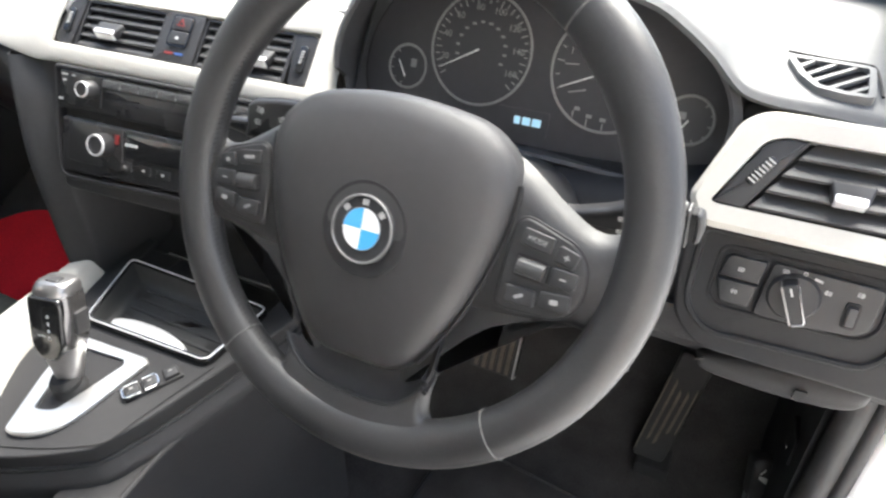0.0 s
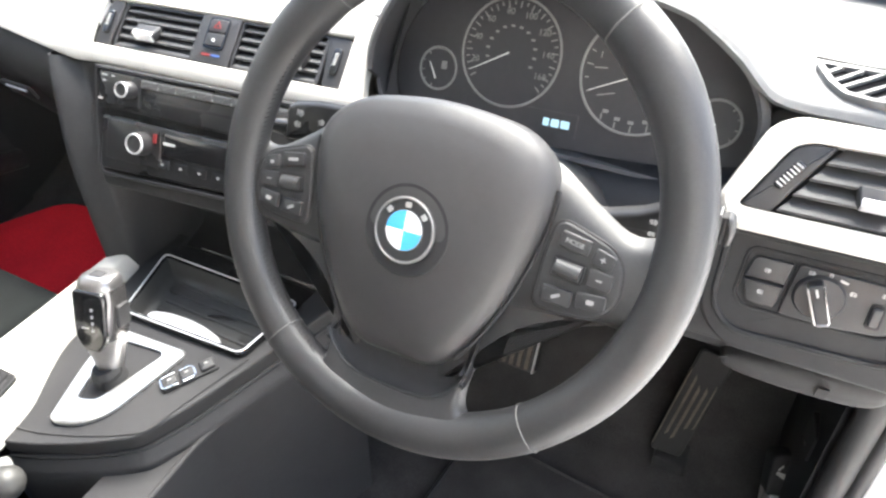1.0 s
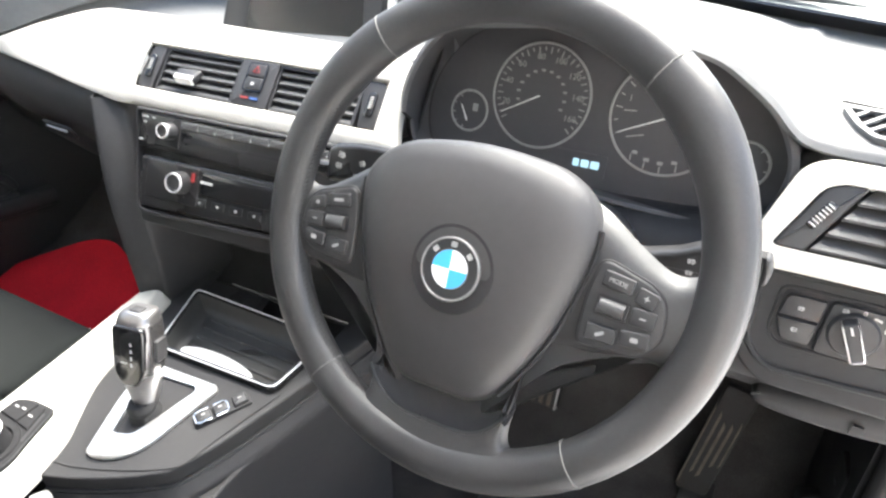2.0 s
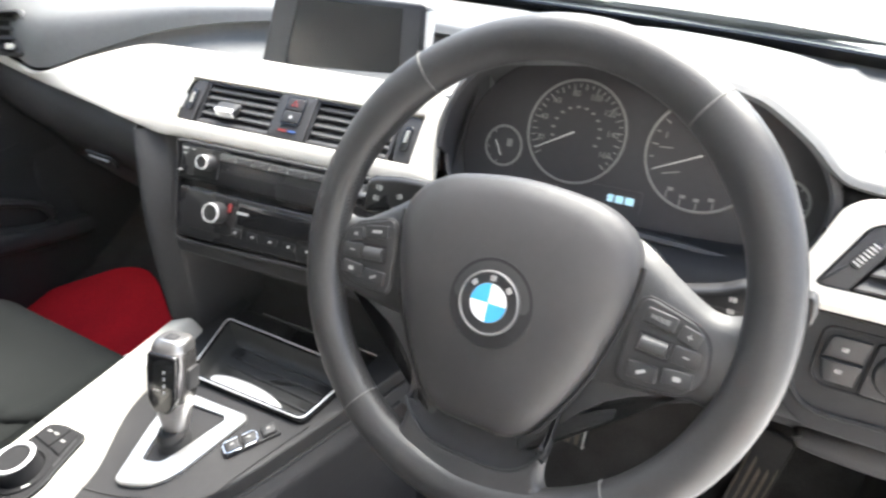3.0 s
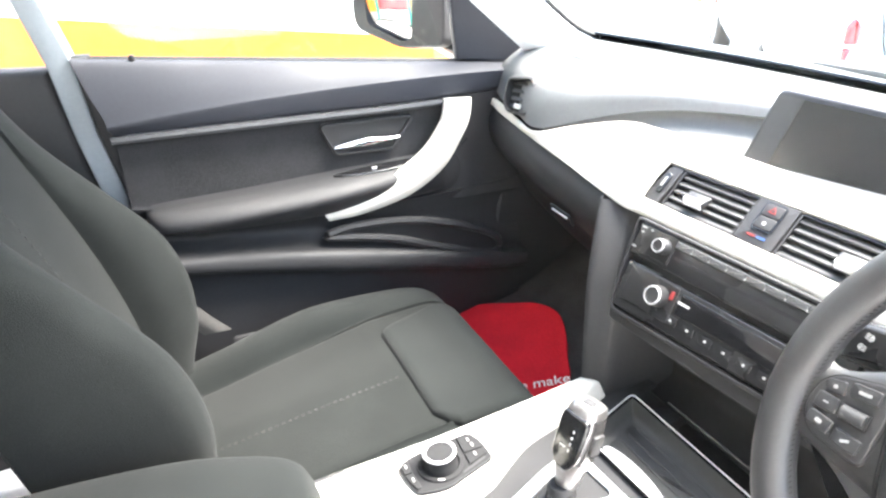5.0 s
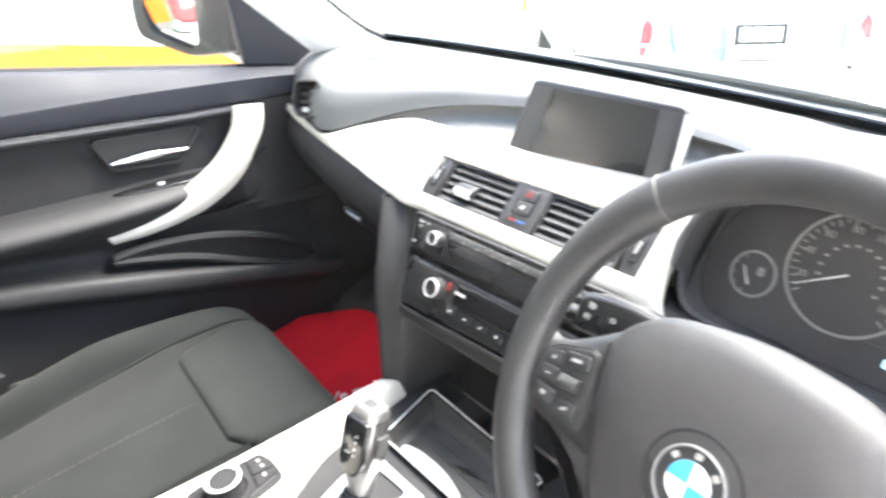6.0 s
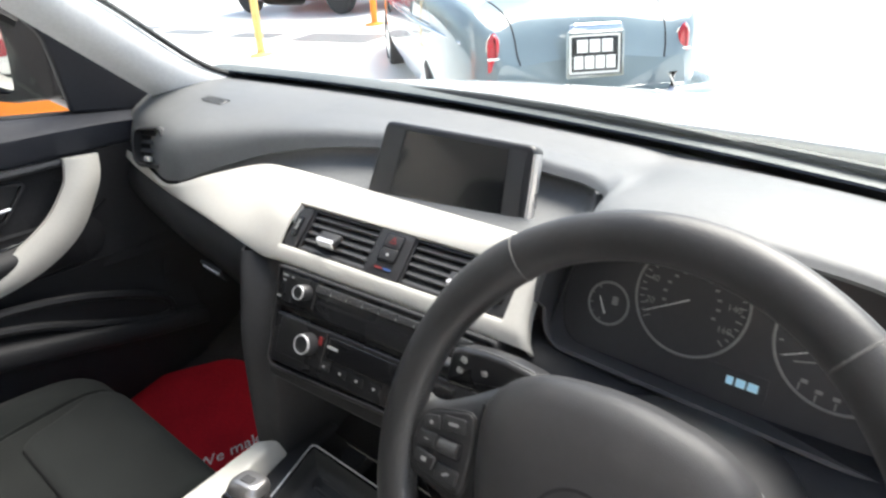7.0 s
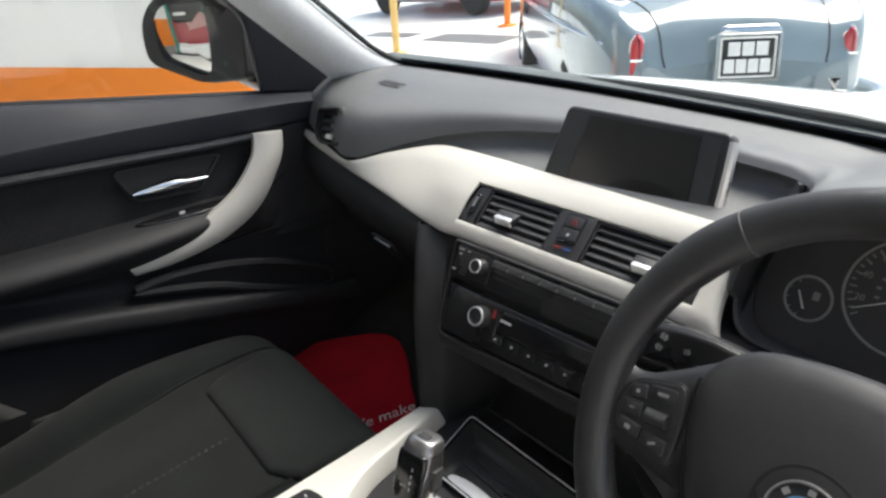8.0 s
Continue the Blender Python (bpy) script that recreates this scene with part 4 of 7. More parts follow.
part("hood_lining", grid([hood_in, [a.lerp(b, 0.5) + V(0, 0, 0.0) for a, b in zip(hood_in, lip)], lip], close_u=True), LINING, cl, "grey lining of the dial hood")
edge_o = inset2(face, -0.0085)
part("hood_lip", grid([lip, [a + (b - a) * 0.35 - V(0, 0.003, -0.001) for a, b in zip(lip, [IF @ V(p.x, p.y, 0.049 if p.y > -0.03 else 0.030) for p in edge_o])], [IF @ V(p.x, p.y, 0.049 if p.y > -0.03 else 0.030) for p in edge_o], [IF @ V(p.x, p.y, 0.030 if p.y > -0.03 else 0.010) for p in edge_o]], close_u=True), LINING, cl, "rounded grey lip of the dial hood")

part("lower_surround", loft([[(x, y - 0.02 * abs(x - 0.35), z) for y, z in ((0.246, 0.800), (0.226, 0.794), (0.212, 0.775), (0.200, 0.745), (0.194, 0.725))] for x in (0.20, 0.30, 0.40, 0.47, 0.50)], 20, 14, 0.003), LINING, cl, "grey panel under the dials")
side = [p for p in face if p.x < -0.115 and -0.06 < p.y < 0.055]
wide = [(p, V(p.x - 0.030, p.y)) for p in side]
part("hood_side", grid([[IF @ V(p.x - 0.0085, p.y, 0.029) for p, q in wide], [IF @ V(q.x, q.y, 0.004) for p, q in wide]]), LINING, cl, "grey side of the dial hood")
side = [p for p in face if p.x > 0.125 and -0.06 < p.y < 0.045]
part("hood_side", grid([[IF @ V(p.x + 0.0085, p.y, 0.029) for p in side], [IF @ V(p.x + 0.034, p.y + 0.004, 0.006) for p in side]]), LINING, cl, "grey side of the dial hood")


def dial(cx, cy, r, name, a0, a1, ticks, needle, arc=(0, 360), lab="", pivot=(0.0, 0.0)):
    m = sub(IF, cx, cy, 0.0)
    n = 64
    k0, k1 = radians(arc[0]), radians(arc[1])
    full = arc[1] - arc[0] >= 360
    pts = [V(r * math.cos(k0 + (k1 - k0) * i / n), r * math.sin(k0 + (k1 - k0) * i / n), 0.0012) for i in range(n if full else n + 1)]
    d = part(name, tube(pts, 0.0013, 6, full, m), DIALMARK, cl, lab or "pale dial ring")
    for i in range(ticks):
        a = radians(a0 + (a1 - a0) * i / (ticks - 1))
        L = 0.12 * r if i % 2 == 0 else 0.07 * r
        part("tick", slab(rect(r * 0.93 - L, -0.0006, r * 0.93, 0.0006), m @ Matrix.Rotation(a, 4, "Z"), 0.0008), DIALMARK, d, "", False)
    a = radians(needle)
    nd = part("needle", slab([(0.0, -0.0007), (r * 0.86, -0.0003), (r * 0.86, 0.0003), (0.0, 0.0007)], sub(m, pivot[0], pivot[1]) @ Matrix.Rotation(a, 4, "Z") @ Matrix.Translation((0, 0, 0.004)), 0.0010), WHITE, d, "thin white needle", False)
    return d, m


sp, spm = dial(-0.056, 0.010, 0.0505, "speedometer", 215, -42, 33, 209)
for i, t in enumerate(("20", "40", "60", "80", "100", "120", "140", "160")):
    a = radians(196 - i * 32.0)
    words(t, 0.0085, sub(spm, 0.0375 * math.cos(a), 0.0375 * math.sin(a), 0.0006), "numeral", DIALMARK, sp, 0.0002)
for i in range(12):
    a = radians(195 - i * 20)
    part("inner_mark", slab(rect(-0.0018, -0.0011, 0.0018, 0.0011), sub(spm, 0.0245 * math.cos(a), 0.0245 * math.sin(a), 0.0), 0.0006), DIALMARK, sp, "", False)
tc_, tm = dial(0.067, 0.008, 0.0515, "rev_counter", 205, 130, 6, 205, (118, 328))
for i, t in enumerate(("1", "2", "3", "4", "5", "6", "7")):
    a = radians(160 - i * 32.0)
    if i < 2:
        words(t, 0.0085, sub(tm, 0.038 * math.cos(a), 0.038 * math.sin(a), 0.0006), "numeral", DIALMARK, tc_, 0.0002)
for i in range(4):
    a = radians(238 + i * 18)
    part("economy_mark", slab(rect(-0.0026, -0.0016, 0.0026, 0.0016), sub(tm, 0.041 * math.cos(a), 0.041 * math.sin(a), 0.0), 0.0006), DIALMARK, tc_, "", False)
    part("economy_tick", slab(rect(-0.0006, -0.003, 0.0006, 0.003), sub(tm, 0.047 * math.cos(a), 0.047 * math.sin(a), 0.0), 0.0006), DIALMARK, tc_, "", False)
part("rev_mark", slab(rect(-0.008, -0.0006, 0.008, 0.0006), sub(tm, -0.025, -0.020, 0.0, 15), 0.0006), DIALMARK, tc_, "", False)
part("rev_mark", slab(rect(-0.006, -0.0006, 0.006, 0.0006), sub(tm, -0.034, 0.002, 0.0, 5), 0.0006), DIALMARK, tc_, "", False)
fd, fm = dial(-0.131, -0.016, 0.0205, "fuel_gauge", 130, 250, 5, 119, pivot=(0.0, -0.010))
part("fuel_mark", slab(rect(-0.003, -0.004, 0.003, 0.004, 0.001), sub(fm, 0.006, 0.004, 0.0), 0.0006), DIALMARK, fd, "", False)
td, tdm = dial(0.140, -0.020, 0.0200, "temperature_gauge", 50, -70, 5, 240)
part("temperature_mark", slab(rect(-0.003, -0.003, 0.003, 0.003, 0.001), sub(tdm, -0.006, 0.003, 0.0), 0.0006), DIALMARK, td, "", False)
win = part("message_window", slab(rect(-0.030, -0.058, 0.022, -0.036, 0.002), IF, 0.0012), DIAL, cl, "small dark message window")
for i, (x, w) in enumerate(((-0.0140, 0.0060), (-0.0050, 0.0080), (0.0050, 0.0085))):
    part("lit_mark", slab(rect(-w / 2, -0.0036, w / 2, 0.0036, 0.001), sub(IF, x + 0.006, -0.0465, 0.0012), 0.0005), SHOWBLUE, win, "pale blue lit block", False)

# ---- steering wheel ----
WT = radians(27)
WF = fr((0.3445, 0.013, 0.8495), (1, 0, 0), (0, math.sin(WT), math.cos(WT)))
sw = thing("steering_wheel", WF @ V(0, 0, -0.08), "black leather steering wheel with a round blue and white badge", "steering wheel")
RR = 0.1610
RC = V(0.0042, 0.0128, 0)  # middle of the rim
rows = []
NR = 96
for i in range(NR):
    a = 2 * math.pi * i / NR
    deg = math.degrees(a)
    fat = 1.0 + 0.10 * (math.exp(-((deg - 40) / 14) ** 2) + math.exp(-((deg - 140) / 14) ** 2))
    c = RC + V(math.cos(a) * RR, math.sin(a) * RR, 0)
    row = []
    for j in range(18):
        b = 2 * math.pi * j / 18
        row.append(WF @ (c + V(math.cos(a), math.sin(a), 0) * math.cos(b) * 0.0160 * fat + V(0, 0, 1) * math.sin(b) * 0.0136 * fat))
    rows.append(row)
rim = part("rim", grid(rows, close_u=True, close_v=True), LEATHER, sw, "black leather rim")
for a in (52, 128, 232, 308):
    ca, sa = math.cos(radians(a)), math.sin(radians(a))
    k = 1.0 + 0.10 * (math.exp(-((a - 40) / 14) ** 2) + math.exp(-((a - 140) / 14) ** 2))
    part("leather_seam", tube([WF @ (RC + V(ca * RR, sa * RR, 0) + V(ca, sa, 0) * math.cos(2 * math.pi * j / 20) * 0.0161 * k + V(0, 0, 1) * math.sin(2 * math.pi * j / 20) * 0.0137 * k) for j in range(20)], 0.0006, 5, True), STITCH, rim, "stitched leather joint")
# stitches along the inside of the rim
bm = bmesh.new()
for i in range(150):
    a = radians(135 + i * 0.72)
    p = RC + V(math.cos(a) * (RR - 0.0154), math.sin(a) * (RR - 0.0154), 0.005)
    t = V(-math.sin(a), math.cos(a), 0) * 0.0008 + V(0, 0, 0.002)
    if i % 2:
        tube([WF @ (p - t), WF @ (p + t)], 0.0004, 4, bm=bm)
part("rim_stitching", bm, THREAD, rim, "fine stitching inside the rim", kind="stuff")
# airbag cover: a domed shield
shield = rounded([(0.0, 0.080), (0.062, 0.071), (0.089, 0.047), (0.086, 0.010), (0.073, -0.036), (0.058, -0.066), (0.043, -0.089), (0.028, -0.100), (-0.028, -0.100), (-0.043, -0.089), (-0.058, -0.066), (-0.073, -0.036), (-0.086, 0.010), (-0.089, 0.047), (-0.062, 0.071)], 0.03, 4)
bm = bmesh.new()
rings = []
for f, h in ((1.0, -0.012), (1.0, 0.002), (0.985, 0.008), (0.94, 0.0135), (0.82, 0.0185), (0.62, 0.0215), (0.40, 0.0225), (0.24, 0.0225)):
    rings.append([WF @ V(p.x * f, (p.y + 0.012) * f - 0.012 + 0.004 * (1 - f), h - 0.006 * max(0, -p.y * f / 0.1)) for p in shield])
grid(rings, bm, close_u=True, cap=True)
cover = part("airbag_cover", bm, COVER, sw, "grained charcoal airbag cover")
for s in (-1, 1):
    side = sorted([p for p in shield if p.x * s > 0.040 and -0.088 < p.y < 0.045], key=lambda p: p.y)
    part("cover_joint", tube([WF @ V(p.x * 1.012, (p.y + 0.012) * 1.008 - 0.012, 0.0045) for p in side], 0.0016, 6), PIT, sw, "dark joint beside the cover")
# badge
EF = sub(WF, 0.0010, -0.0075, 0.0215) @ Matrix.Diagonal((0.86, 0.86, 1.0, 1.0))
part("badge_dish", lathe([(0.036, 0.0), (0.035, 0.0012), (0.030, 0.0008), (0.0, 0.0006)], EF, 36), DARK, cover, "shallow dark dish round the badge")
bd = part("badge", lathe([(0.0252, 0.0), (0.0252, 0.0035), (0.0242, 0.0042), (0.0230, 0.0042), (0.0228, 0.0036), (0.0, 0.0036)], EF, 40), PLASTIC, sw, "round badge with a black ring")
part("badge_rim", tube([EF @ V(0.0243 * math.cos(2 * math.pi * i / 40), 0.0243 * math.sin(2 * math.pi * i / 40), 0.0040) for i in range(40)], 0.0008, 6, True), BADGERING, bd, "dull silver rim")
part("badge_inner_rim", tube([EF @ V(0.0152 * math.cos(2 * math.pi * i / 36), 0.0152 * math.sin(2 * math.pi * i / 36), 0.0038) for i in range(36)], 0.0004, 6, True), BADGERING, bd, "dull silver inner rim")
for q in range(4):
    o = [V(0, 0)] + [V(0.0150 * math.cos(radians(q * 90 + i * 9)), 0.0150 * math.sin(radians(q * 90 + i * 9))) for i in range(11)]
    part("badge_quarter", slab(o, EF, 0.0008, 0.0036), BLUE if q in (1, 3) else ENAMEL, bd, "blue enamel quarter" if q in (1, 3) else "white enamel quarter", False)
for a in (138, 90, 42):
    mm = sub(EF, 0.0195 * math.cos(radians(a)), 0.0195 * math.sin(radians(a)), 0.0036, a - 90)
    part("badge_mark", slab(rect(-0.0024, -0.0021, 0.0024, 0.0021, 0.001), mm, 0.0006), SATIN, bd, "plain silver mark", False)


def spoke(side):
    s = side
    # a plate from the cover to the rim, with a hollow front
    rows = []
    for u, v0, v1, h in ((0.058, -0.050, 0.062, 0.0), (0.085, -0.044, 0.052, 0.003), (0.112, -0.040, 0.034, 0.004), (0.135, -0.036, 0.022, 0.004), (0.152, -0.042, 0.026, 0.003), (0.164, -0.058, 0.042, 0.0)):
        row = []
        for f, dz in ((0, -0.014), (0.06, -0.005), (0.18, -0.0005), (0.5, 0.001), (0.74, -0.0005), (0.90, -0.0055), (1, -0.016)):
            row.append(WF @ V(s * u, v0 + (v1 - v0) * f, h + dz))
        rows.append(row)
    bm = loft(rows, 22, 20, 0.008)
    sp_ = part("side_spoke", bm, LEATHER, sw, "black side spoke")
    # switch pod
    dy = 0.0 if s > 0 else 0.006
    pod = rounded([(s * 0.087, -0.035 + dy), (s * 0.128, -0.032 + dy), (s * 0.1390, -0.018 + dy), (s * 0.1370, 0.003 + dy), (s * 0.1285, 0.0130 + dy), (s * 0.0930, 0.0240 + dy), (s * 0.0880, 0.0 + dy)], 0.009, 4)
    pd = part("switch_pod", slab(pod, WF, 0.0075, -0.001, 0.002), PLASTIC, sw, "black switch pod on the spoke")
    part("pod_edge", tube([WF @ V(p.x, p.y, 0.0045) for p in pod], 0.0011, 6, True), PIT, pd, "dark joint round the pod")
    for (x, y, w, h, mk, mw, mh, rz) in ((0.1060, 0.0105, 0.0195, 0.0100, 1, 0.0085, 0.0024, -9), (0.1245, 0.0050, 0.0130, 0.0100, 1, 0.0028, 0.0028, -16), (0.1250, -0.0075, 0.0155, 0.0110, 1, 0.0040, 0.0011, -4), (0.1020, -0.0235, 0.0190, 0.0105, 2, 0.0060, 0.0022, 0), (0.1230, -0.0215, 0.0180, 0.0100, 1, 0.0048, 0.0030, 4)):
        b = part("button", slab(rect(-w / 2, -h / 2, w / 2, h / 2, 0.002), sub(WF, s * x, y + dy, 0.0060, rz * s), 0.0026, 0, 0.0009), PLASTIC, pd)
        bmk = sub(WF, s * x, y + dy, 0.0086, 28 if mk == 2 else rz * s)
        if s > 0 and w == 0.0195:
            words("MODE", 0.0042, bmk, "lettering", DIALMARK, b, 0.0003)
            continue
        part("button_mark", slab(rect(-mw / 2, -mh / 2, mw / 2, mh / 2, 0.001) if s < 0 or w != 0.0130 else [(-0.0018, -0.0004), (-0.0004, -0.0004), (-0.0004, -0.0018), (0.0004, -0.0018), (0.0004, -0.0004), (0.0018, -0.0004), (0.0018, 0.0004), (0.0004, 0.0004), (0.0004, 0.0018), (-0.0004, 0.0018), (-0.0004, 0.0004), (-0.0018, 0.0004)], bmk, 0.0004), DIALMARK, b, "", False)
    rl = sub(WF, s * 0.1055, -0.0065 + dy, 0.0055, -5 * s)
    part("roller_well", slab(rect(-0.0105, -0.0068, 0.0105, 0.0068, 0.002), rl, 0.0012), PIT, pd)
    roll = part("thumb_roller", tube([rl @ V(-0.0080, 0, 0.001), rl @ V(0.0080, 0, 0.001)], 0.0052, 14), SLAT, pd, "grey ribbed thumb roller")
    for e in (-1, 1):
        part("roller_edge", slab(rect(-0.0005, -0.0052, 0.0005, 0.0052), sub(rl, e * 0.0092, 0, 0.001), 0.0016), GRAPHITE, roll, "dull metal edge")


spoke(1)
spoke(-1)
for s in (1, -1):
    web = [(s * x, y) for x, y in ((0.070, -0.020), (0.140, -0.022), (0.139, -0.034), (0.120, -0.041), (0.104, -0.0465), (0.087, -0.0555), (0.074, -0.0675), (0.062, -0.082), (0.053, -0.097), (0.0495, -0.108), (0.030, -0.114), (0.030, -0.080))]
    part("spoke_web", slab(rounded(web, 0.004, 3), WF, 0.018, -0.022, 0.005), LEATHER, sw, "dark web between the side and lower spokes")
# lower spoke: leather that flares into the rim below a ridge, a smooth inset between the ridge and the cover
FS = (-1.0, -0.97, -0.87, -0.6, -0.3, 0.0, 0.3, 0.6, 0.87, 0.97, 1.0)
rows = []
for hw, mid, end, h, drop in ((0.0560, -0.1220, -0.0960, 0.0035, 0.014), (0.0548, -0.1250, -0.1070, 0.0050, 0.014), (0.0570, -0.1300, -0.1190, 0.0064, 0.013), (0.0665, -0.1370, -0.1270, 0.0084, 0.013), (0.0820, -0.1450, -0.1330, 0.0110, 0.014)):
    rows.append([WF @ V(hw * f, mid + (end - mid) * abs(f) ** 4, h - (drop if abs(f) == 1.0 else (0.003 if abs(f) > 0.9 else 0.0))) for f in FS])
low = part("lower_spoke", loft(rows, 34, 18, 0.006), LEATHER, sw, "black leather lower spoke")
part("spoke_ridge", tube([WF @ V(0.0555 * f, -0.1220 + 0.0260 * abs(f) ** 4, 0.0036) for f in [k / 12 - 1 for k in range(25)]], 0.0013, 6), LEATHER, low, "raised leather ridge")
rows = []
for hw, mid, end, h in ((0.0600, -0.060, -0.056, -0.004), (0.0585, -0.085, -0.075, -0.005), (0.0570, -0.108, -0.088, -0.004), (0.0555, -0.1215, -0.0955, 0.0015)):
    rows.append([WF @ V(hw * f, mid + (end - mid) * abs(f) ** 4, h + (0.004 if abs(f) > 0.9 else 0.0) - (0.014 if abs(f) == 1.0 else 0.0)) for f in FS])
part("spoke_inset", loft(rows, 30, 14, 0.005), DARK, sw, "smooth dark inset below the cover")
part("hub", lathe([(0.05, -0.075), (0.056, -0.05), (0.058, -0.012), (0.03, -0.010)], WF, 30), PIT, sw)
col = thing("steering_column", WF @ V(0, 0, -0.2), "dark plastic steering column shroud", "steering column")
part("shroud", loft([[WF @ V(0.088 * k * math.copysign(abs(math.cos(a)) ** 0.7, math.cos(a)), -0.010 + 0.060 * k * math.copysign(abs(math.sin(a)) ** 0.8, math.sin(a)), h) for a in [2 * math.pi * i / 20 for i in range(21)]] for h, k in ((-0.050, 0.70), (-0.058, 0.90), (-0.075, 0.98), (-0.13, 1.02), (-0.21, 1.04))], 40, 14, 0.003), SLAT, col)


# ---- stalks ----
def lamp_symbol(m, k, name, parent, flip=1):
    """A small printed lamp sign: a half round and three short rays."""
    bm = bmesh.new()
    o = [V(flip * k * x, k * y) for x, y in ((0.1, -1.0), (0.6, -0.9), (1.0, -0.5), (1.15, 0.0), (1.0, 0.5), (0.6, 0.9), (0.1, 1.0))]
    frame_slab(o if flip > 0 else o[::-1], inset2(o if flip > 0 else o[::-1], k * 0.38), m, 0.0004, bm=bm)
    for y in (-0.6, 0.0, 0.6):
        x0, x1 = sorted((-1.2 * flip * k, -0.15 * flip * k))
        slab(rect(x0, (y - 0.17) * k, x1, (y + 0.17) * k), m, 0.0004, bm=bm)
    return part(name, bm, MARK, parent, "", False)


def stalk(at, tilt, root, name, label, lean=0.33):
    """The thing and the frame of a flat glossy pod on a round arm."""
    m = fr(at, (math.cos(radians(tilt)), 0, math.sin(radians(tilt))), (0, lean, 0.944))
    return thing(name, root, label, "control stalk"), m


ind, SM = stalk((0.200, 0.083, 0.868), 0, (0.300, 0.13, 0.845), "indicator_stalk", "glossy black indicator stalk with white signs")
pod = part("lever", slab(rounded([(-0.022, -0.026), (0.060, -0.020), (0.076, -0.010), (0.076, 0.004), (0.058, 0.0105), (0.034, 0.0124), (0.011, 0.0117), (-0.013, 0.0082), (-0.021, 0.003)], 0.004, 3), SM, 0.020, -0.014, 0.005), STALK, ind)
part("tip_button", slab(rounded([(-0.048, -0.019), (-0.040, -0.022), (-0.020, -0.024), (-0.020, -0.0100), (-0.040, -0.0108), (-0.048, -0.013)], 0.003, 3), SM, 0.014, -0.012, 0.004), STALK, ind, "narrow end button")
part("arm", tube([SM @ V(0.070, -0.003, -0.005), SM @ V(0.095, -0.008, -0.022), (0.315, 0.135, 0.845)], 0.0085, 12), STALK, ind)
# Grey bead paints in the light along the pod's rounded top.
part("bright_edge", tube([SM @ V(x, y, 0.0015) for x, y in ((-0.0205, 0.0028), (-0.013, 0.0078), (0.011, 0.0113), (0.034, 0.0120), (0.056, 0.0104))], 0.0012, 6), SLAT, pod, "grey bead painted as the lit upper edge")
lamp_symbol(sub(SM, -0.0055, -0.0002, 0.0062, -12), 0.0028, "stalk_mark", pod)
lamp_symbol(sub(SM, -0.0080, -0.0095, 0.0062, -6), 0.0026, "stalk_mark", pod, -1)
lamp_symbol(sub(SM, 0.0160, -0.0040, 0.0062, 15), 0.0024, "stalk_mark", pod)
wip, WS = stalk((0.500, 0.088, 0.848), 3, (0.400, 0.13, 0.830), "wiper_stalk", "glossy black wiper stalk with a silver-edged end", -0.06)
pod = part("lever", slab(rounded([(-0.074, -0.020), (-0.050, -0.024), (-0.014, -0.023), (0.022, -0.0135), (0.022, 0.0135), (-0.012, 0.0105), (-0.026, 0.003), (-0.050, -0.004), (-0.074, -0.006)], 0.004, 3), WS, 0.012, -0.006, 0.005), STALK, wip)
part("bright_edge", slab(rect(0.0215, -0.0140, 0.0236, 0.0140, 0.0008), WS, 0.0110, -0.0045, 0.001), SLAT, pod, "grey strip beside the end cap")
part("end_cap", slab(rounded([(0.0270, -0.0125), (0.0310, -0.0105), (0.0330, 0.0), (0.0310, 0.0095), (0.0270, 0.0120)], 0.002, 3), WS, 0.0105, -0.0055, 0.003), SLAT, wip, "grey rounded end cap")
part("cap_neck", slab(rect(0.0232, -0.0105, 0.0274, 0.0105, 0.001), WS, 0.0085, -0.0055, 0.001), PIT, wip)
part("arm", tube([WS @ V(-0.068, -0.013, -0.005), WS @ V(-0.086, -0.014, -0.020), (0.385, 0.135, 0.825)], 0.0085, 12), STALK, wip)
lamp_symbol(sub(WS, -0.017, -0.001, 0.0062), 0.0022, "stalk_mark", pod)
lamp_symbol(sub(WS, -0.018, -0.011, 0.0062), 0.0020, "stalk_mark", pod, -1)

# ---- driver's vent and light switches ----
dv = thing("driver_vent", RF.translation, "dark slatted driver's vent with a bright slider", "air vent")
part("cavity", slab(hole, RF, 0.002, -0.018), PIT, dv)
wp = rounded([(-0.070, -0.026), (-0.049, -0.0272), (-0.018, 0.0262), (-0.034, 0.0262), (-0.045, 0.021)], 0.002, 3)
pnl = part("wheel_panel", slab(wp, RF, 0.012, -0.010, 0.0015), PLASTIC, dv, "slanted black panel with a ribbed wheel")
tm_ = sub(RF, -0.0435, 0.001, 0.002, -32)
part("thumb_wheel", slab(rounded([(-0.0038, -0.012), (0.0038, -0.012), (0.0038, 0.012), (-0.0038, 0.012)], 0.003), tm_, 0.0025, 0, 0.001), GLOSS, pnl)
for i in range(7):
    part("rib", slab(rect(-0.0028, -0.0005, 0.0028, 0.0005), sub(tm_, 0, -0.009 + i * 0.003, 0.0025), 0.0006), MARK, pnl, "", False)
for i in range(4):
    y = -0.019 + i * 0.0128
    x0 = -0.046 + (y + 0.027) * 0.58
    part("slat", slab([(x0 - 0.004, -0.0085), (0.088, -0.0085), (0.088, 0.0085), (x0 + 0.006, 0.0085)], sub(RF, 0, y, -0.004) @ Matrix.Rotation(radians(-36), 4, "X"), 0.0028, 0, 0.001), SLAT, dv)
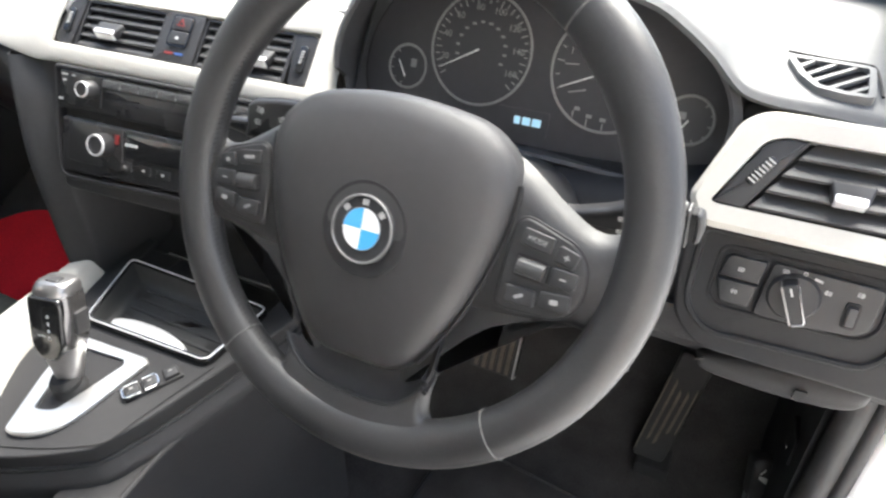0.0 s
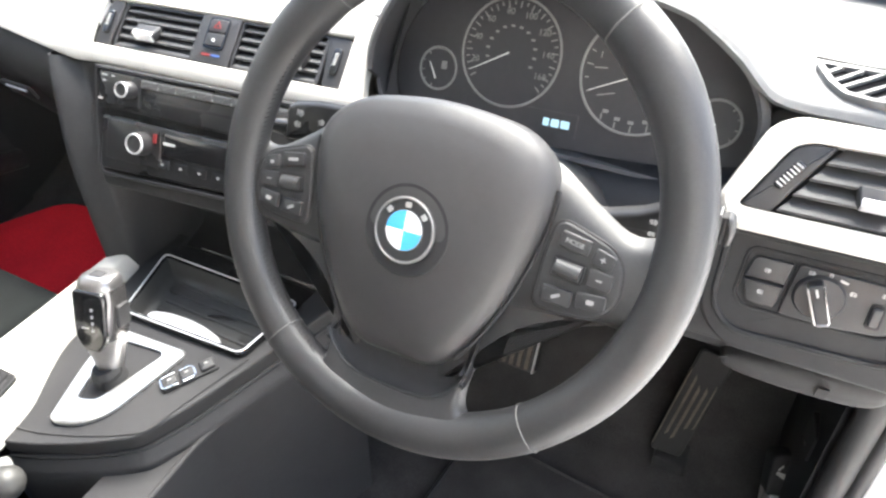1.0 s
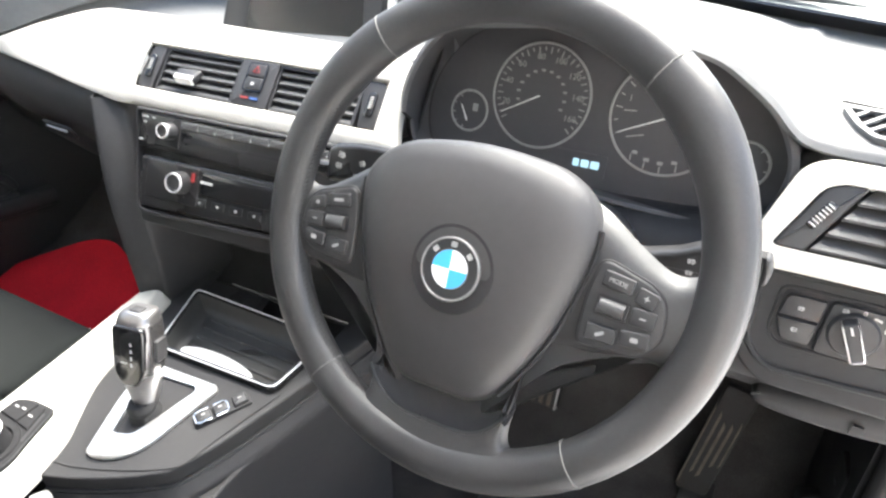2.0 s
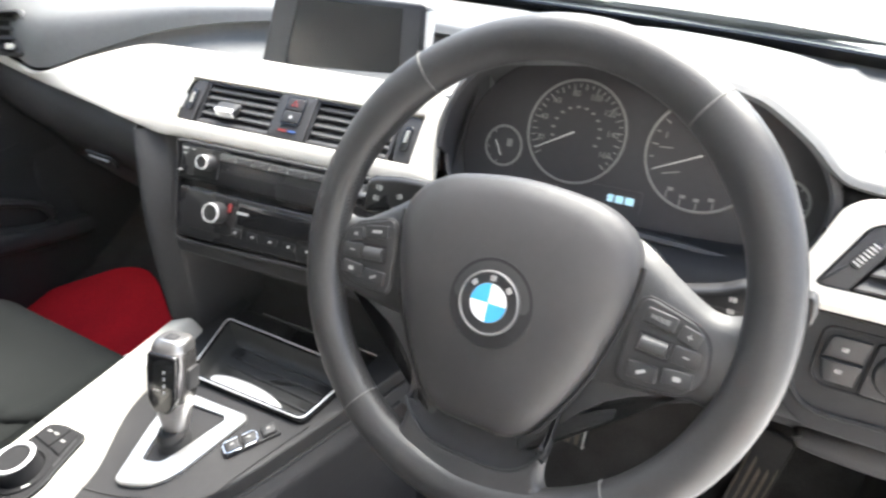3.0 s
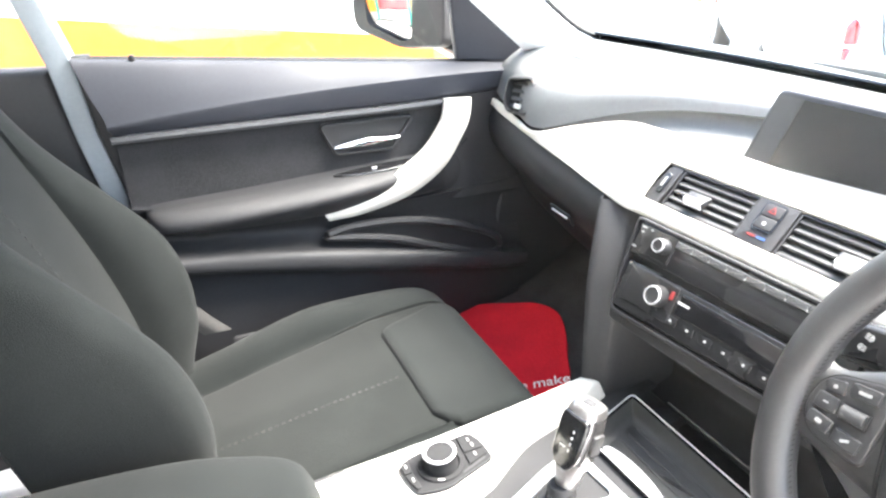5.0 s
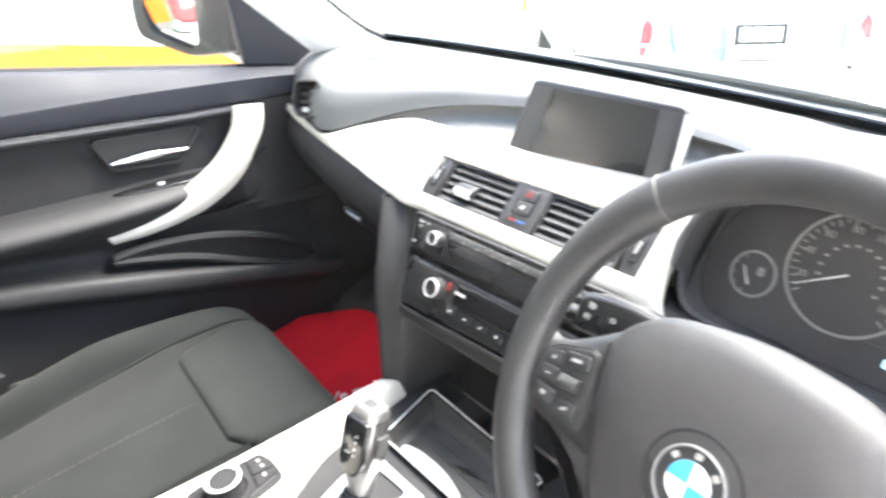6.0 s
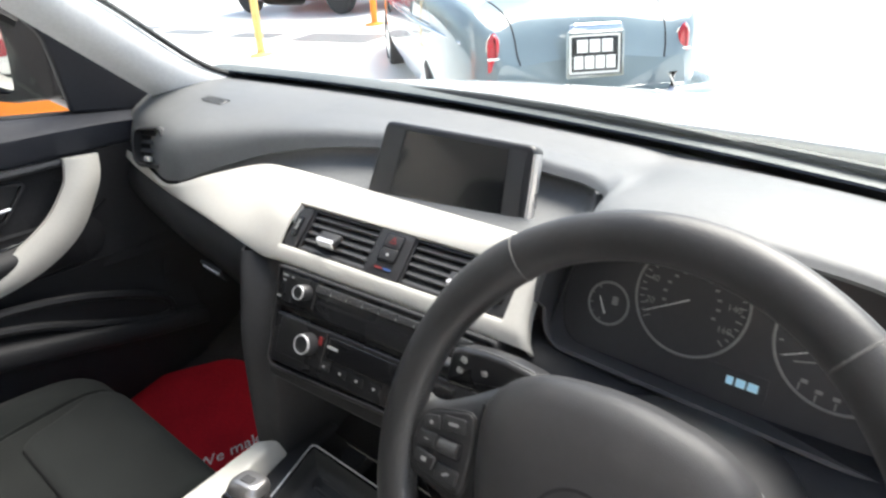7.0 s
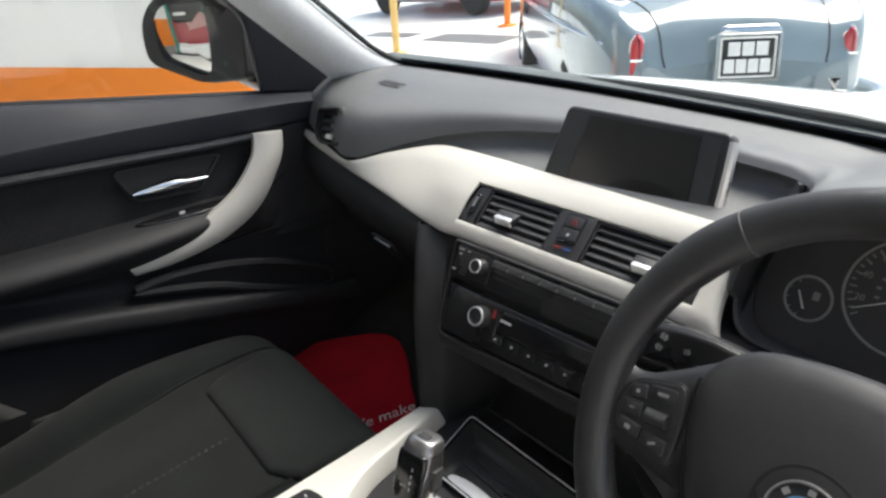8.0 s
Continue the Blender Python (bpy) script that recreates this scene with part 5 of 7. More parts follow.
tb_ = part("thumb_tab", slab(rounded([(-0.0105, -0.008), (0.0105, -0.008), (0.014, 0.008), (-0.014, 0.008)], 0.003), sub(RF, 0.013, -0.006, 0.001) @ Matrix.Rotation(radians(-22), 4, "X"), 0.008, 0, 0.002), PLASTIC, dv)
part("tab_edge", slab(rect(-0.0100, -0.0075, 0.0100, -0.0015, 0.002), sub(RF, 0.013, -0.0068, 0.001) @ Matrix.Rotation(radians(-22), 4, "X"), 0.0092, 0, 0.001), RINGM, tb_, "bright metal edge")

bez_o = rounded([(-0.064, -0.020), (-0.054, -0.029), (0.056, -0.027), (0.067, -0.016), (0.067, 0.028), (-0.062, 0.028)], [0.006, 0.008, 0.008, 0.008, 0.006, 0.010], 5)
ls = thing("light_switch", KS.translation, "black headlamp switch panel with a chrome-edged rotary knob", "light switch")
part("bezel", tube([KS @ V(p.x, p.y, 0.0) for p in bez_o], 0.0016, 6, True), PIT, ls, "dark recessed joint round the switches")
part("fog_lamp_button", slab(rounded([(-0.060, 0.001), (-0.027, 0.001), (-0.024, 0.022), (-0.056, 0.022)], [0.001, 0.001, 0.003, 0.006]), KS, 0.004, 0.0, 0.0015), PLASTIC, ls)
part("fog_lamp_button", slab(rounded([(-0.054, -0.022), (-0.030, -0.022), (-0.027, -0.0005), (-0.060, -0.0005)], [0.006, 0.003, 0.001, 0.001]), KS, 0.004, 0.0, 0.0015), PLASTIC, ls)
part("plate", slab(rounded([(-0.026, -0.026), (0.020, -0.026), (0.052, -0.022), (0.061, -0.014), (0.062, 0.022), (-0.021, 0.024)], 0.005), KS, 0.004, 0.0, 0.0015), PLASTIC, ls)
KM = sub(KS, 0.0005, -0.001, 0.004)
kn = part("rotary_knob", lathe([(0.0205, 0), (0.0200, 0.003), (0.0185, 0.0045), (0, 0.0045)], KM, 36), PLASTIC, ls, "black rotary disc")
KM2 = KM @ Matrix.Rotation(radians(24), 4, "Z")
gr = part("knob_grip", slab(rounded([(-0.0055, -0.0185), (0.0055, -0.0185), (0.0062, 0.017), (-0.0062, 0.017)], 0.003), KM2, 0.013, 0.003, 0.0016), PLASTIC, kn)
for e, w in ((1, 0.0015), (-1, 0.0008)):
    part("grip_edge", slab(rounded([(0.0060 - w, -0.0185), (0.0060, -0.0175), (0.0067, 0.0155), (0.0067 - w, 0.0162)] if e > 0 else [(-0.0060, -0.0175), (-0.0060 + w, -0.0185), (-0.0067 + w, 0.0162), (-0.0067, 0.0155)], 0.0005), KM2, 0.0136, 0.003, 0.0012), CHROME if e > 0 else DULLRING, kn, "chrome edge")
part("grip_tip", slab(rounded([(-0.0046, -0.0196), (0.0046, -0.0196), (0.0046, -0.0175), (-0.0046, -0.0175)], 0.0008), KM2, 0.0138, 0.003, 0.0012), DULLRING, kn, "dull chrome tip")
part("pointer", slab(rect(-0.0009, 0.007, 0.0009, 0.0140, 0.0004), KM2, 0.0004, 0.0161), MARK, gr, "white pointer", False)
for x, y, e in ((-0.043, 0.011, 1), (-0.044, -0.010, -1), (-0.010, 0.0185, 1), (0.0235, 0.009, -1), (0.046, 0.014, 1)):
    lamp_symbol(sub(KS, x, y, 0.0041, -4), 0.0022, "symbol", ls, e)
part("symbol", frame_slab(rect(-0.0014, -0.0018, 0.0014, 0.0018, 0.0010), rect(-0.0007, -0.0011, 0.0007, 0.0011, 0.0004), sub(KS, 0.004, 0.0205, 0.0041), 0.0004), MARK, ls, "", False)
part("symbol", slab(rect(-0.0032, -0.0010, 0.0032, 0.0010, 0.0004), sub(KS, 0.0145, 0.0175, 0.0041, -14), 0.0004), MARK, ls, "", False)
part("dimmer_slot", slab(rect(-0.0055, -0.012, 0.0055, 0.011, 0.003), sub(KS, 0.044, -0.005, 0.004), 0.001), PIT, ls)
part("dimmer_wheel", slab(rect(-0.0035, -0.009, 0.0035, 0.008, 0.002), sub(KS, 0.044, -0.005, 0.0045), 0.003, 0, 0.001), SLAT, ls)

# defrost slots on the pad
def defrost(at, xdir, upv, w, h, name, n, sk):
    m = fr(at, xdir, upv)
    o = rounded([(-w / 2, h / 2), (-w / 2 + sk, -h / 2), (w / 2, -h / 2), (w / 2, h / 2)], 0.006, 4)
    d = part(name, frame_slab(o, inset2(o, 0.004), m, 0.0025, -0.001, bev=0.001), PAD, dash, "side defrost grille")
    part("cavity", slab(inset2(o, 0.003), m, 0.0015, -0.0008), PIT, d)
    for i in range(n):
        x = -w / 2 + sk * 0.7 + (w - sk) * (i + 0.6) / n
        part("slat", slab([(-0.0016, -h * 0.36), (0.0016, -h * 0.36), (0.0016 + 0.012, h * 0.36), (-0.0016 + 0.012, h * 0.36)], sub(m, x - 0.004, 0, 0.0008), 0.0016), PAD, d)


DG = fr((0.5855, 0.2475, 0.9050), (1, 0, 0), (0, 0.99, 0.13))
gap = [(0.0217, -0.0331), (0.0216, 0.0068), (-0.0273, 0.0113), (-0.0177, -0.014), (-0.0077, -0.0283), (0.0082, -0.0329)]


def clip2(poly, hull):
    """The part of a polygon that lies inside a convex outline."""
    hull = [V(*p) for p in hull]
    if area2(hull) < 0:
        hull = hull[::-1]
    poly = [V(*p) for p in poly]
    for a, b in zip(hull, hull[1:] + hull[:1]):
        e, res = b - a, []
        for p, q in zip(poly, poly[1:] + poly[:1]):
            dp, dq = e.cross(p - a), e.cross(q - a)
            if dp >= 0:
                res.append(p)
            if (dp >= 0) != (dq >= 0):
                res.append(p.lerp(q, dp / (dp - dq)))
        poly = res
        if len(poly) < 3:
            return []
    return poly


gap = rounded(gap, 0.002, 2)
dg = part("defrost_grille", frame_slab(inset2(gap, -0.0045) if area2(gap) > 0 else inset2(gap[::-1], -0.0045), gap if area2(gap) > 0 else gap[::-1], DG, 0.0105, -0.0070), PAD, dash, "side defrost grille with slanting slots")
# The pad is not cut; this black sheet paints the slots' shade.
part("cavity", slab(inset2(gap if area2(gap) > 0 else gap[::-1], -0.001), DG, 0.0060, -0.0062), SLOT, dg)
part("flange_joint", tube(crom([DG @ V(x, y, 0.0012) for x, y in [(-0.0325, 0.0248), (-0.0032, 0.0194), (0.0207, 0.0168), (0.0262, 0.0121), (0.0292, -0.0085), (0.0307, -0.0299)]], 20), 0.0011, 6), PIT, dg, "dark joint beside the grille")
for (xa, ya), (xb, yb) in [((-0.0259, -0.0047), (-0.0105, 0.015)), ((-0.0194, -0.0155), (0.0079, 0.0192)), ((-0.0135, -0.0224), (0.0243, 0.0199)), ((-0.0073, -0.035), (0.0297, 0.0059)), ((0.0067, -0.0368), (0.0299, -0.0117))]:
    w = V(ya - yb, xb - xa).normalized() * 0.0014
    bar = clip2([(xa - w.x, ya - w.y), (xb - w.x, yb - w.y), (xb + w.x, yb + w.y), (xa + w.x, ya + w.y)], gap)
    if bar:
        part("slat", slab(bar, DG, 0.0030, -0.0002), PAD, dg)
defrost((-0.49, 0.277, 0.9815), (1, 0.02, -0.04), (0, 0.98, 0.17), 0.070, 0.020, "defrost_grille", 7, 0.016)

# ---- centre console ----
con = thing("centre_console", (0, -0.1, 0.24), "dark centre console with an oyster satin side strip", "console")
CT = lambda y: 0.588 + 0.12 * y
INN = crom([(0.160, 0.16, 0), (0.138, 0.085, 0), (0.1145, 0.012, 0), (0.099, -0.034, 0), (0.0875, -0.062, 0), (0.0740, -0.0885, 0), (0.0580, -0.1015, 0), (0.0320, -0.1180, 0), (-0.010, -0.1390, 0), (-0.048, -0.1535, 0)], 34)
# top plate
CF = fr((0, 0, 0.588), (1, 0, 0), (0, 1, 0.12))
top_o = [V(p.x, p.y) for p in INN] + [V(-0.115, -0.165), V(-0.125, 0.06), V(-0.145, 0.16), V(-0.102, 0.16), V(-0.095, 0.114), V(-0.063, 0.023), V(0.101, 0.031), V(0.114, 0.114), V(0.118, 0.16)]
part("top_plate", slab(top_o, CF, 0.005, -0.005, 0.002), DARK, con, "dark rubberised console top")
part("edge_band", grid([[CF @ V(p.x - 0.001, p.y + 0.001, z) for p in INN] for z in (-0.004, -0.012, -0.022)]), PIT, con, "black band under the console top")
part("edge_ridge", tube([CF @ V(p.x, p.y, -0.022) for p in INN], 0.0024, 8), DARK, con, "thin raised line under the black band")
rows = [[(p.x, p.y, CT(p.y) - 0.023), (p.x + 0.004, p.y - 0.002, CT(p.y) - 0.030), (p.x + 0.008, p.y - 0.004, CT(p.y) - 0.042), (p.x + 0.004, p.y - 0.002, CT(p.y) - 0.080), (p.x - 0.008, p.y + 0.004, 0.40), (p.x - 0.018, p.y + 0.010, 0.21)] for p in INN[::3] + [INN[-1]]]
part("driver_side", loft(rows, 18, 36, 0.004), DARK, con, "dark console side by the driver")
part("passenger_side", loft([[(xx, y, 0.60 + 0.05 * y), (xx - 0.008, y, 0.56), (xx - 0.012, y, 0.4), (xx - 0.016, y, 0.235)] for y, xx in ((0.2, -0.150), (0.05, -0.142), (-0.1, -0.135), (-0.25, -0.136), (-0.45, -0.138), (-0.8, -0.138))], 10, 14, 0.004), DARK, con, "dark console side by the passenger")
part("rear_body", slab(rounded([(-0.098, -0.85), (0.05, -0.85), (0.05, -0.22), (-0.02, -0.175), (-0.105, -0.175)], 0.02), fr((0, 0, 0.235), (1, 0, 0), (0, 1, 0)), 0.30, 0, 0.01), DARK, con, "dark lower console behind the lever")
SIDE = crom([V(0.092, -0.45, 0.505), V(0.101, -0.20, 0.522), V(0.103, -0.125, 0.530), V(0.103, -0.085, 0.535), V(0.103, -0.060, 0.539), V(0.107, -0.030, 0.543), V(0.115, -0.002, 0.547), V(0.126, 0.030, 0.551), V(0.136, 0.06, 0.556), V(0.160, 0.13, 0.567)], 40)
part("side_ridge", tube(SIDE, 0.0032, 8), DARK, con, "raised ridge along the console side")
part("tunnel_trim", grid([[V(p.x + dx, p.y, z if z < 0.45 else p.z + z - 0.5) for p in SIDE] for dx, z in ((-0.060, 0.502), (-0.004, 0.500), (0.0, 0.4985), (0.0005, 0.490), (-0.004, 0.455), (-0.012, 0.40), (-0.018, 0.21))]), DARK, con, "dark lower tunnel trim")
# groove round the top plate
part("plate_groove", tube(crom([CF @ V(x, y, 0.0005) for x, y in ((-0.0561, -0.1375), (-0.020, -0.1300), (0.0263, -0.1124), (0.0600, -0.0950), (0.0790, -0.0800), (0.0880, -0.0480), (0.0990, -0.0110), (0.112, 0.03))], 30), 0.0009, 5), PIT, con)
# oyster strip: outer edge straight, inner edge swells
SL = [(0.077, -0.147, -0.121), (0.05, -0.146, -0.116), (0.0, -0.143, -0.107), (-0.04, -0.141, -0.099), (-0.065, -0.140, -0.088), (-0.09, -0.139, -0.073), (-0.115, -0.138, -0.059), (-0.15, -0.137, -0.051), (-0.20, -0.138, -0.046), (-0.26, -0.140, -0.040), (-0.32, -0.142, -0.033)]


def strip_row(y, xl, xr, z, zb):
    return [(xl - 0.002, y, z - 0.05), (xl - 0.001, y, z - 0.007), (xl + 0.003, y, z - 0.001), (xl + (xr - xl) * 0.5, y, z + 0.0005), (xr - 0.006, y, z - 0.001), (xr - 0.001, y, z - 0.006), (xr + 0.005, y, zb + (z - zb) * 0.35), (xr + 0.007, y, zb)]


rows = [strip_row(y, xl, xr, 0.6125 + 0.09 * y, CT(y) - 0.004) for y, xl, xr in SL]
for dy, e, dz in ((0.006, 0.001, 0.0008), (0.010, 0.003, 0.004), (0.012, 0.005, 0.012), (0.0125, 0.006, 0.030)):
    y, xl, xr = SL[0]
    z = 0.6125 + 0.09 * y - dz
    rows.insert(0, strip_row(y + dy, xl + e, xr - e, z, min(CT(y) - 0.004, z - 0.010)))
part("side_strip", loft(rows, 30, 60, 0.003), TRIM, con, "oyster satin strip along the console")

# storage tray
TF = sub(CF, 0.006, -0.011)
tray = thing("storage_tray", TF @ V(0, 0.08, 0), "black ribbed storage tray with a chrome border", "storage tray")
TO = rounded([(-0.074, 0.030), (0.100, 0.038), (0.112, 0.128), (-0.104, 0.128)], 0.012, 5)
part("tray_border", frame_slab(TO, inset2(TO, 0.0055), TF, 0.012, -0.004, bev=0.002), GLOSS, tray, "glossy black border")
TL2 = inset2(TO, 0.002)
part("chrome_line", tube([TF @ V(p.x, p.y, 0.0085) for p in TL2], 0.0011, 6, True), RINGM, tray, "bright chrome line")
part("well_floor", slab(inset2(TO, 0.020), TF, 0.003, -0.0168), TRAYM, tray)
part("well", grid([[TF @ V(p.x, p.y, z) for p in inset2(TO, d)] for d, z in ((0.005, 0.007), (0.008, 0.002), (0.011, -0.008), (0.016, -0.0125), (0.022, -0.0135), (0.040, -0.0135))], close_u=True), TRAYM, tray, "dark moulded tray well")
for i in range(4):
    yy = 0.062 + i * 0.0145
    part("rib", slab(rect(-0.068 + 0.002 * (3 - i), -0.0016, 0.090, 0.0016, 0.0014), sub(TF, 0.004, yy, -0.0135), 0.0022, 0, 0.001), TRAYM, tray)
coin = crom([(-0.046, 0.040, 0), (-0.020, 0.036, 0), (0.02, 0.037, 0), (0.056, 0.041, 0), (0.055, 0.051, 0), (0.02, 0.058, 0), (-0.02, 0.057, 0), (-0.046, 0.050, 0)], 28, True)
part("catch", slab([V(p.x, p.y) for p in coin], TF, 0.014, -0.012, 0.003), RINGM, tray, "bright oval catch")
part("rear_line", tube([TF @ V(-0.06, 0.150, 0.012), TF @ V(0.12, 0.152, 0.012)], 0.0016, 6), CHROME, tray, "bright line behind the tray")

# ---- gear selector ----
gs = thing("gear_selector", CF @ V(0.0, -0.05, 0), "dark and chrome electronic gear selector lever", "gear selector")
SO = rounded([(-0.0220, -0.1150), (-0.0100, -0.1155), (0.0107, -0.1080), (0.0255, -0.0930), (0.0325, -0.0770), (0.0465, 0.002), (0.042, 0.008), (-0.050, 0.002), (-0.056, -0.010), (-0.0480, -0.0470), (-0.0365, -0.0780)], [0.005, 0.004, 0.01, 0.01, 0.01, 0.005, 0.006, 0.008, 0.008, 0.02, 0.02], 4)
SI = rounded([(-0.0150, -0.0860), (-0.0050, -0.0840), (0.0070, -0.0790), (0.0120, -0.0630), (0.0170, -0.0470), (0.0270, -0.009), (0.021, -0.004), (-0.036, -0.010), (-0.040, -0.017), (-0.0330, -0.0420), (-0.0260, -0.0580)], [0.003, 0.003, 0.005, 0.008, 0.008, 0.004, 0.004, 0.005, 0.005, 0.01, 0.01], 4)
part("surround", frame_slab(SO, SI, CF, 0.006, 0.0005, bev=0.002), SATIN, gs, "satin silver surround")
part("gaiter_plate", slab(SI, CF, 0.002, 0.0008), DARK, gs)
B, T = V(-0.004, -0.052, 0.582), V(-0.004, -0.022, 0.700)
ax = (T - B).normalized()
LM = fr(B, (1, 0.0, 0), (0, 1, 0.12))
part("boot", lathe([(0.017, 0.0), (0.017, 0.006), (0.014, 0.010), (0.0155, 0.016), (0.012, 0.022)], LM, 24), RUBBER, gs, "black rubber collar")
xa = (V(1, 0.28, 0) - ax * V(1, 0.28, 0).dot(ax)).normalized()
ya = ax.cross(xa)


def lever(levels, n=24, k=3.0):
    rows = []
    for h, w, d, oy in levels:
        row = []
        for i in range(n):
            a = 2 * math.pi * i / n
            c, s = math.cos(a), math.sin(a)
            row.append(B + ax * h + xa * (math.copysign(abs(c) ** (2 / k), c) * w) + ya * (math.copysign(abs(s) ** (2 / k), s) * d + oy))
        rows.append(row)
    rows = [[c[i] for c in [crom([r[j] for r in rows], 26) for j in range(n)]] for i in range(26)]
    return grid(rows, close_u=True, cap=True)


part("stem", lever([(0.014, 0.0105, 0.0105, 0), (0.022, 0.0125, 0.0125, 0), (0.034, 0.0150, 0.0145, -0.001), (0.046, 0.0174, 0.0166, -0.002), (0.055, 0.0190, 0.0182, -0.003), (0.060, 0.0196, 0.0186, -0.003)], 24, 2.6), LEVERM, gs, "satin metal bell-shaped stem")
part("grip", lever([(0.059, 0.0195, 0.0185, -0.003), (0.070, 0.0205, 0.0194, -0.003), (0.088, 0.0206, 0.0194, -0.003), (0.104, 0.0198, 0.0184, -0.002), (0.114, 0.0186, 0.0172, -0.002)], 24, 3.6), GRIPM, gs, "dark metal grip frame")
FM = fr(B - ya * 0.0225 + ax * 0.001, tuple(xa), tuple((ax + ya * 0.03).normalized()))
part("grip_face", slab(rounded([(-0.0075, 0.047), (0.0075, 0.047), (0.0172, 0.060), (0.0178, 0.102), (0.0165, 0.1125), (-0.0165, 0.1125), (-0.0178, 0.102), (-0.0172, 0.060)], [0.004, 0.004, 0.008, 0.008, 0.004, 0.004, 0.008, 0.008], 4), FM, 0.006, -0.0035, 0.0025), GLOSS, gs, "glossy black front face with pale letters")
for i in range(4):
    part("gear_mark", slab(rect(-0.0010, -0.0016, 0.0010, 0.0016), sub(FM, 0.004, 0.072 + i * 0.0075, 0.0025), 0.0005), MARK, gs, "", False)
part("gear_mark", slab(rect(-0.006, -0.0006, 0.001, 0.0006), sub(FM, -0.002, 0.0735, 0.0025), 0.0005), MARK, gs, "", False)
part("top_cap", lever([(0.1135, 0.0188, 0.0174, -0.002), (0.1180, 0.0182, 0.0168, -0.001), (0.1225, 0.0165, 0.0150, 0.0), (0.1250, 0.0130, 0.0118, 0.0), (0.1255, 0.004, 0.004, 0.0)], 24, 3.2), LEVERM, gs, "bright metal cap")
part("park_button", slab(rect(-0.0065, -0.0055, 0.0065, 0.0055, 0.002), Matrix.Translation(B + ax * 0.1250 - ya * 0.003) @ Matrix((xa, ya, ax)).transposed().to_4x4(), 0.0014, 0, 0.0005), PLASTIC, gs, "small dark park button")
part("release_button", slab(rect(-0.0085, 0.072, 0.0085, 0.096, 0.003), fr(B + xa * 0.0200, tuple(ya), tuple(ax)), 0.003, 0, 0.001), PLASTIC, gs, "dark release button")

# parking brake and mode switches
pk = thing("mode_switches", CF @ V(0.07, -0.012, 0), "dark drive mode switches with silver frames", "switch")
PM = sub(CF, 0.069, -0.012, 0, 59)
part("plate", slab(rect(-0.029, -0.009, 0.029, 0.009, 0.002), PM, 0.003, 0, 0.001), DARK, pk)
for i, x in enumerate((-0.020, -0.002, 0.019)):
    part("switch", slab(rect(-0.0075, -0.0065, 0.0075, 0.0065, 0.0015), sub(PM, x, 0, 0.003), 0.004, 0, 0.0015), PLASTIC, pk)
    part("switch_mark", slab(rect(-0.002, -0.001, 0.002, 0.001), sub(PM, x, 0.001, 0.007), 0.0005), DIALMARK, pk, "", False)
for x0, x1 in ((-0.029, -0.013), (-0.008, 0.006)):
    pts = [(x1, -0.008, 0.0055), (x0 + 0.003, -0.008, 0.0055), (x0, -0.005, 0.0055), (x0, 0.005, 0.0055), (x0 + 0.003, 0.008, 0.0055), (x1, 0.008, 0.0055)]
    if x0 > -0.01:
        pts = [(-x - 0.002, yy, zz) for x, yy, zz in pts]
    part("switch_frame", tube([PM @ V(*q) for q in pts], 0.0011, 6), CHROME, pk, "silver frame")

# ---- rotary controller ----
rc = thing("rotary_controller", (-0.089, -0.158, 0.597), "dark lens-shaped key plate with a silver-topped dial", "controller")
RD = fr((-0.089, -0.158, 0.6010), (1, 0, 0), (0, 1, 0.09))
RO = rounded([(-0.0305, 0.0440), (-0.013, 0.0512), (0.0187, 0.0523), (0.0215, 0.0458), (0.0300, 0.012), (0.0360, -0.0060), (0.0346, -0.0235), (0.0283, -0.0442), (0.0082, -0.0505), (-0.0161, -0.0522), (-0.0256, -0.0400), (-0.0310, 0.0)], [0.005, 0.012, 0.003, 0.003, 0.02, 0.012, 0.02, 0.004, 0.02, 0.004, 0.01, 0.02], 4)
part("key_plate", slab(RO, RD, 0.014, -0.012, 0.0015), KEYM, rc)
part("plate_edge", tube([RD @ V(p.x, p.y, 0.0005) for p in RO], 0.0012, 6, True), PIT, rc, "dark joint round the plate")
part("finger_slot", slab(rounded([(0.0140, 0.0440), (0.0172, 0.0450), (0.0275, 0.0120), (0.0240, 0.0130)], 0.0012), RD, 0.0004, 0.0020), PIT, rc)
for o, marks in (([(-0.0285, 0.0265), (-0.0010, 0.0250), (0.0005, 0.0490), (-0.0125, 0.0485), (-0.0275, 0.0420)], ((-0.018, 0.038), (-0.008, 0.039))), ([(0.0005, 0.0250), (0.0195, 0.0235), (0.0140, 0.0425), (0.0120, 0.0490), (0.0020, 0.0490)], ((0.007, 0.036),)), ([(-0.0235, -0.0390), (-0.0020, -0.0400), (-0.0020, -0.0490), (-0.0155, -0.0500)], ((-0.013, -0.044),)), ([(-0.0005, -0.0400), (0.0240, -0.0380), (0.0255, -0.0435), (0.0080, -0.0485), (-0.0005, -0.0490)], ((0.010, -0.043),))):
    k = part("key", slab(rounded(o, 0.0012, 2), RD, 0.0022, 0.0018, 0.0008), KEYM, rc)
    for x, yy in marks:
        part("key_mark", slab(rect(-0.0030, -0.0009, 0.0030, 0.0009, 0.0005), sub(RD, x, yy, 0.0040), 0.0004), DIALMARK, k, "", False)
cm = sub(RD, 0.0015, -0.0055, 0.002)
part("dial_collar", lathe([(0.0285, 0.0), (0.0278, 0.0020), (0.0225, 0.0022), (0.0215, 0.0)], cm, 40), KEYM, rc, "dark collar round the dial")
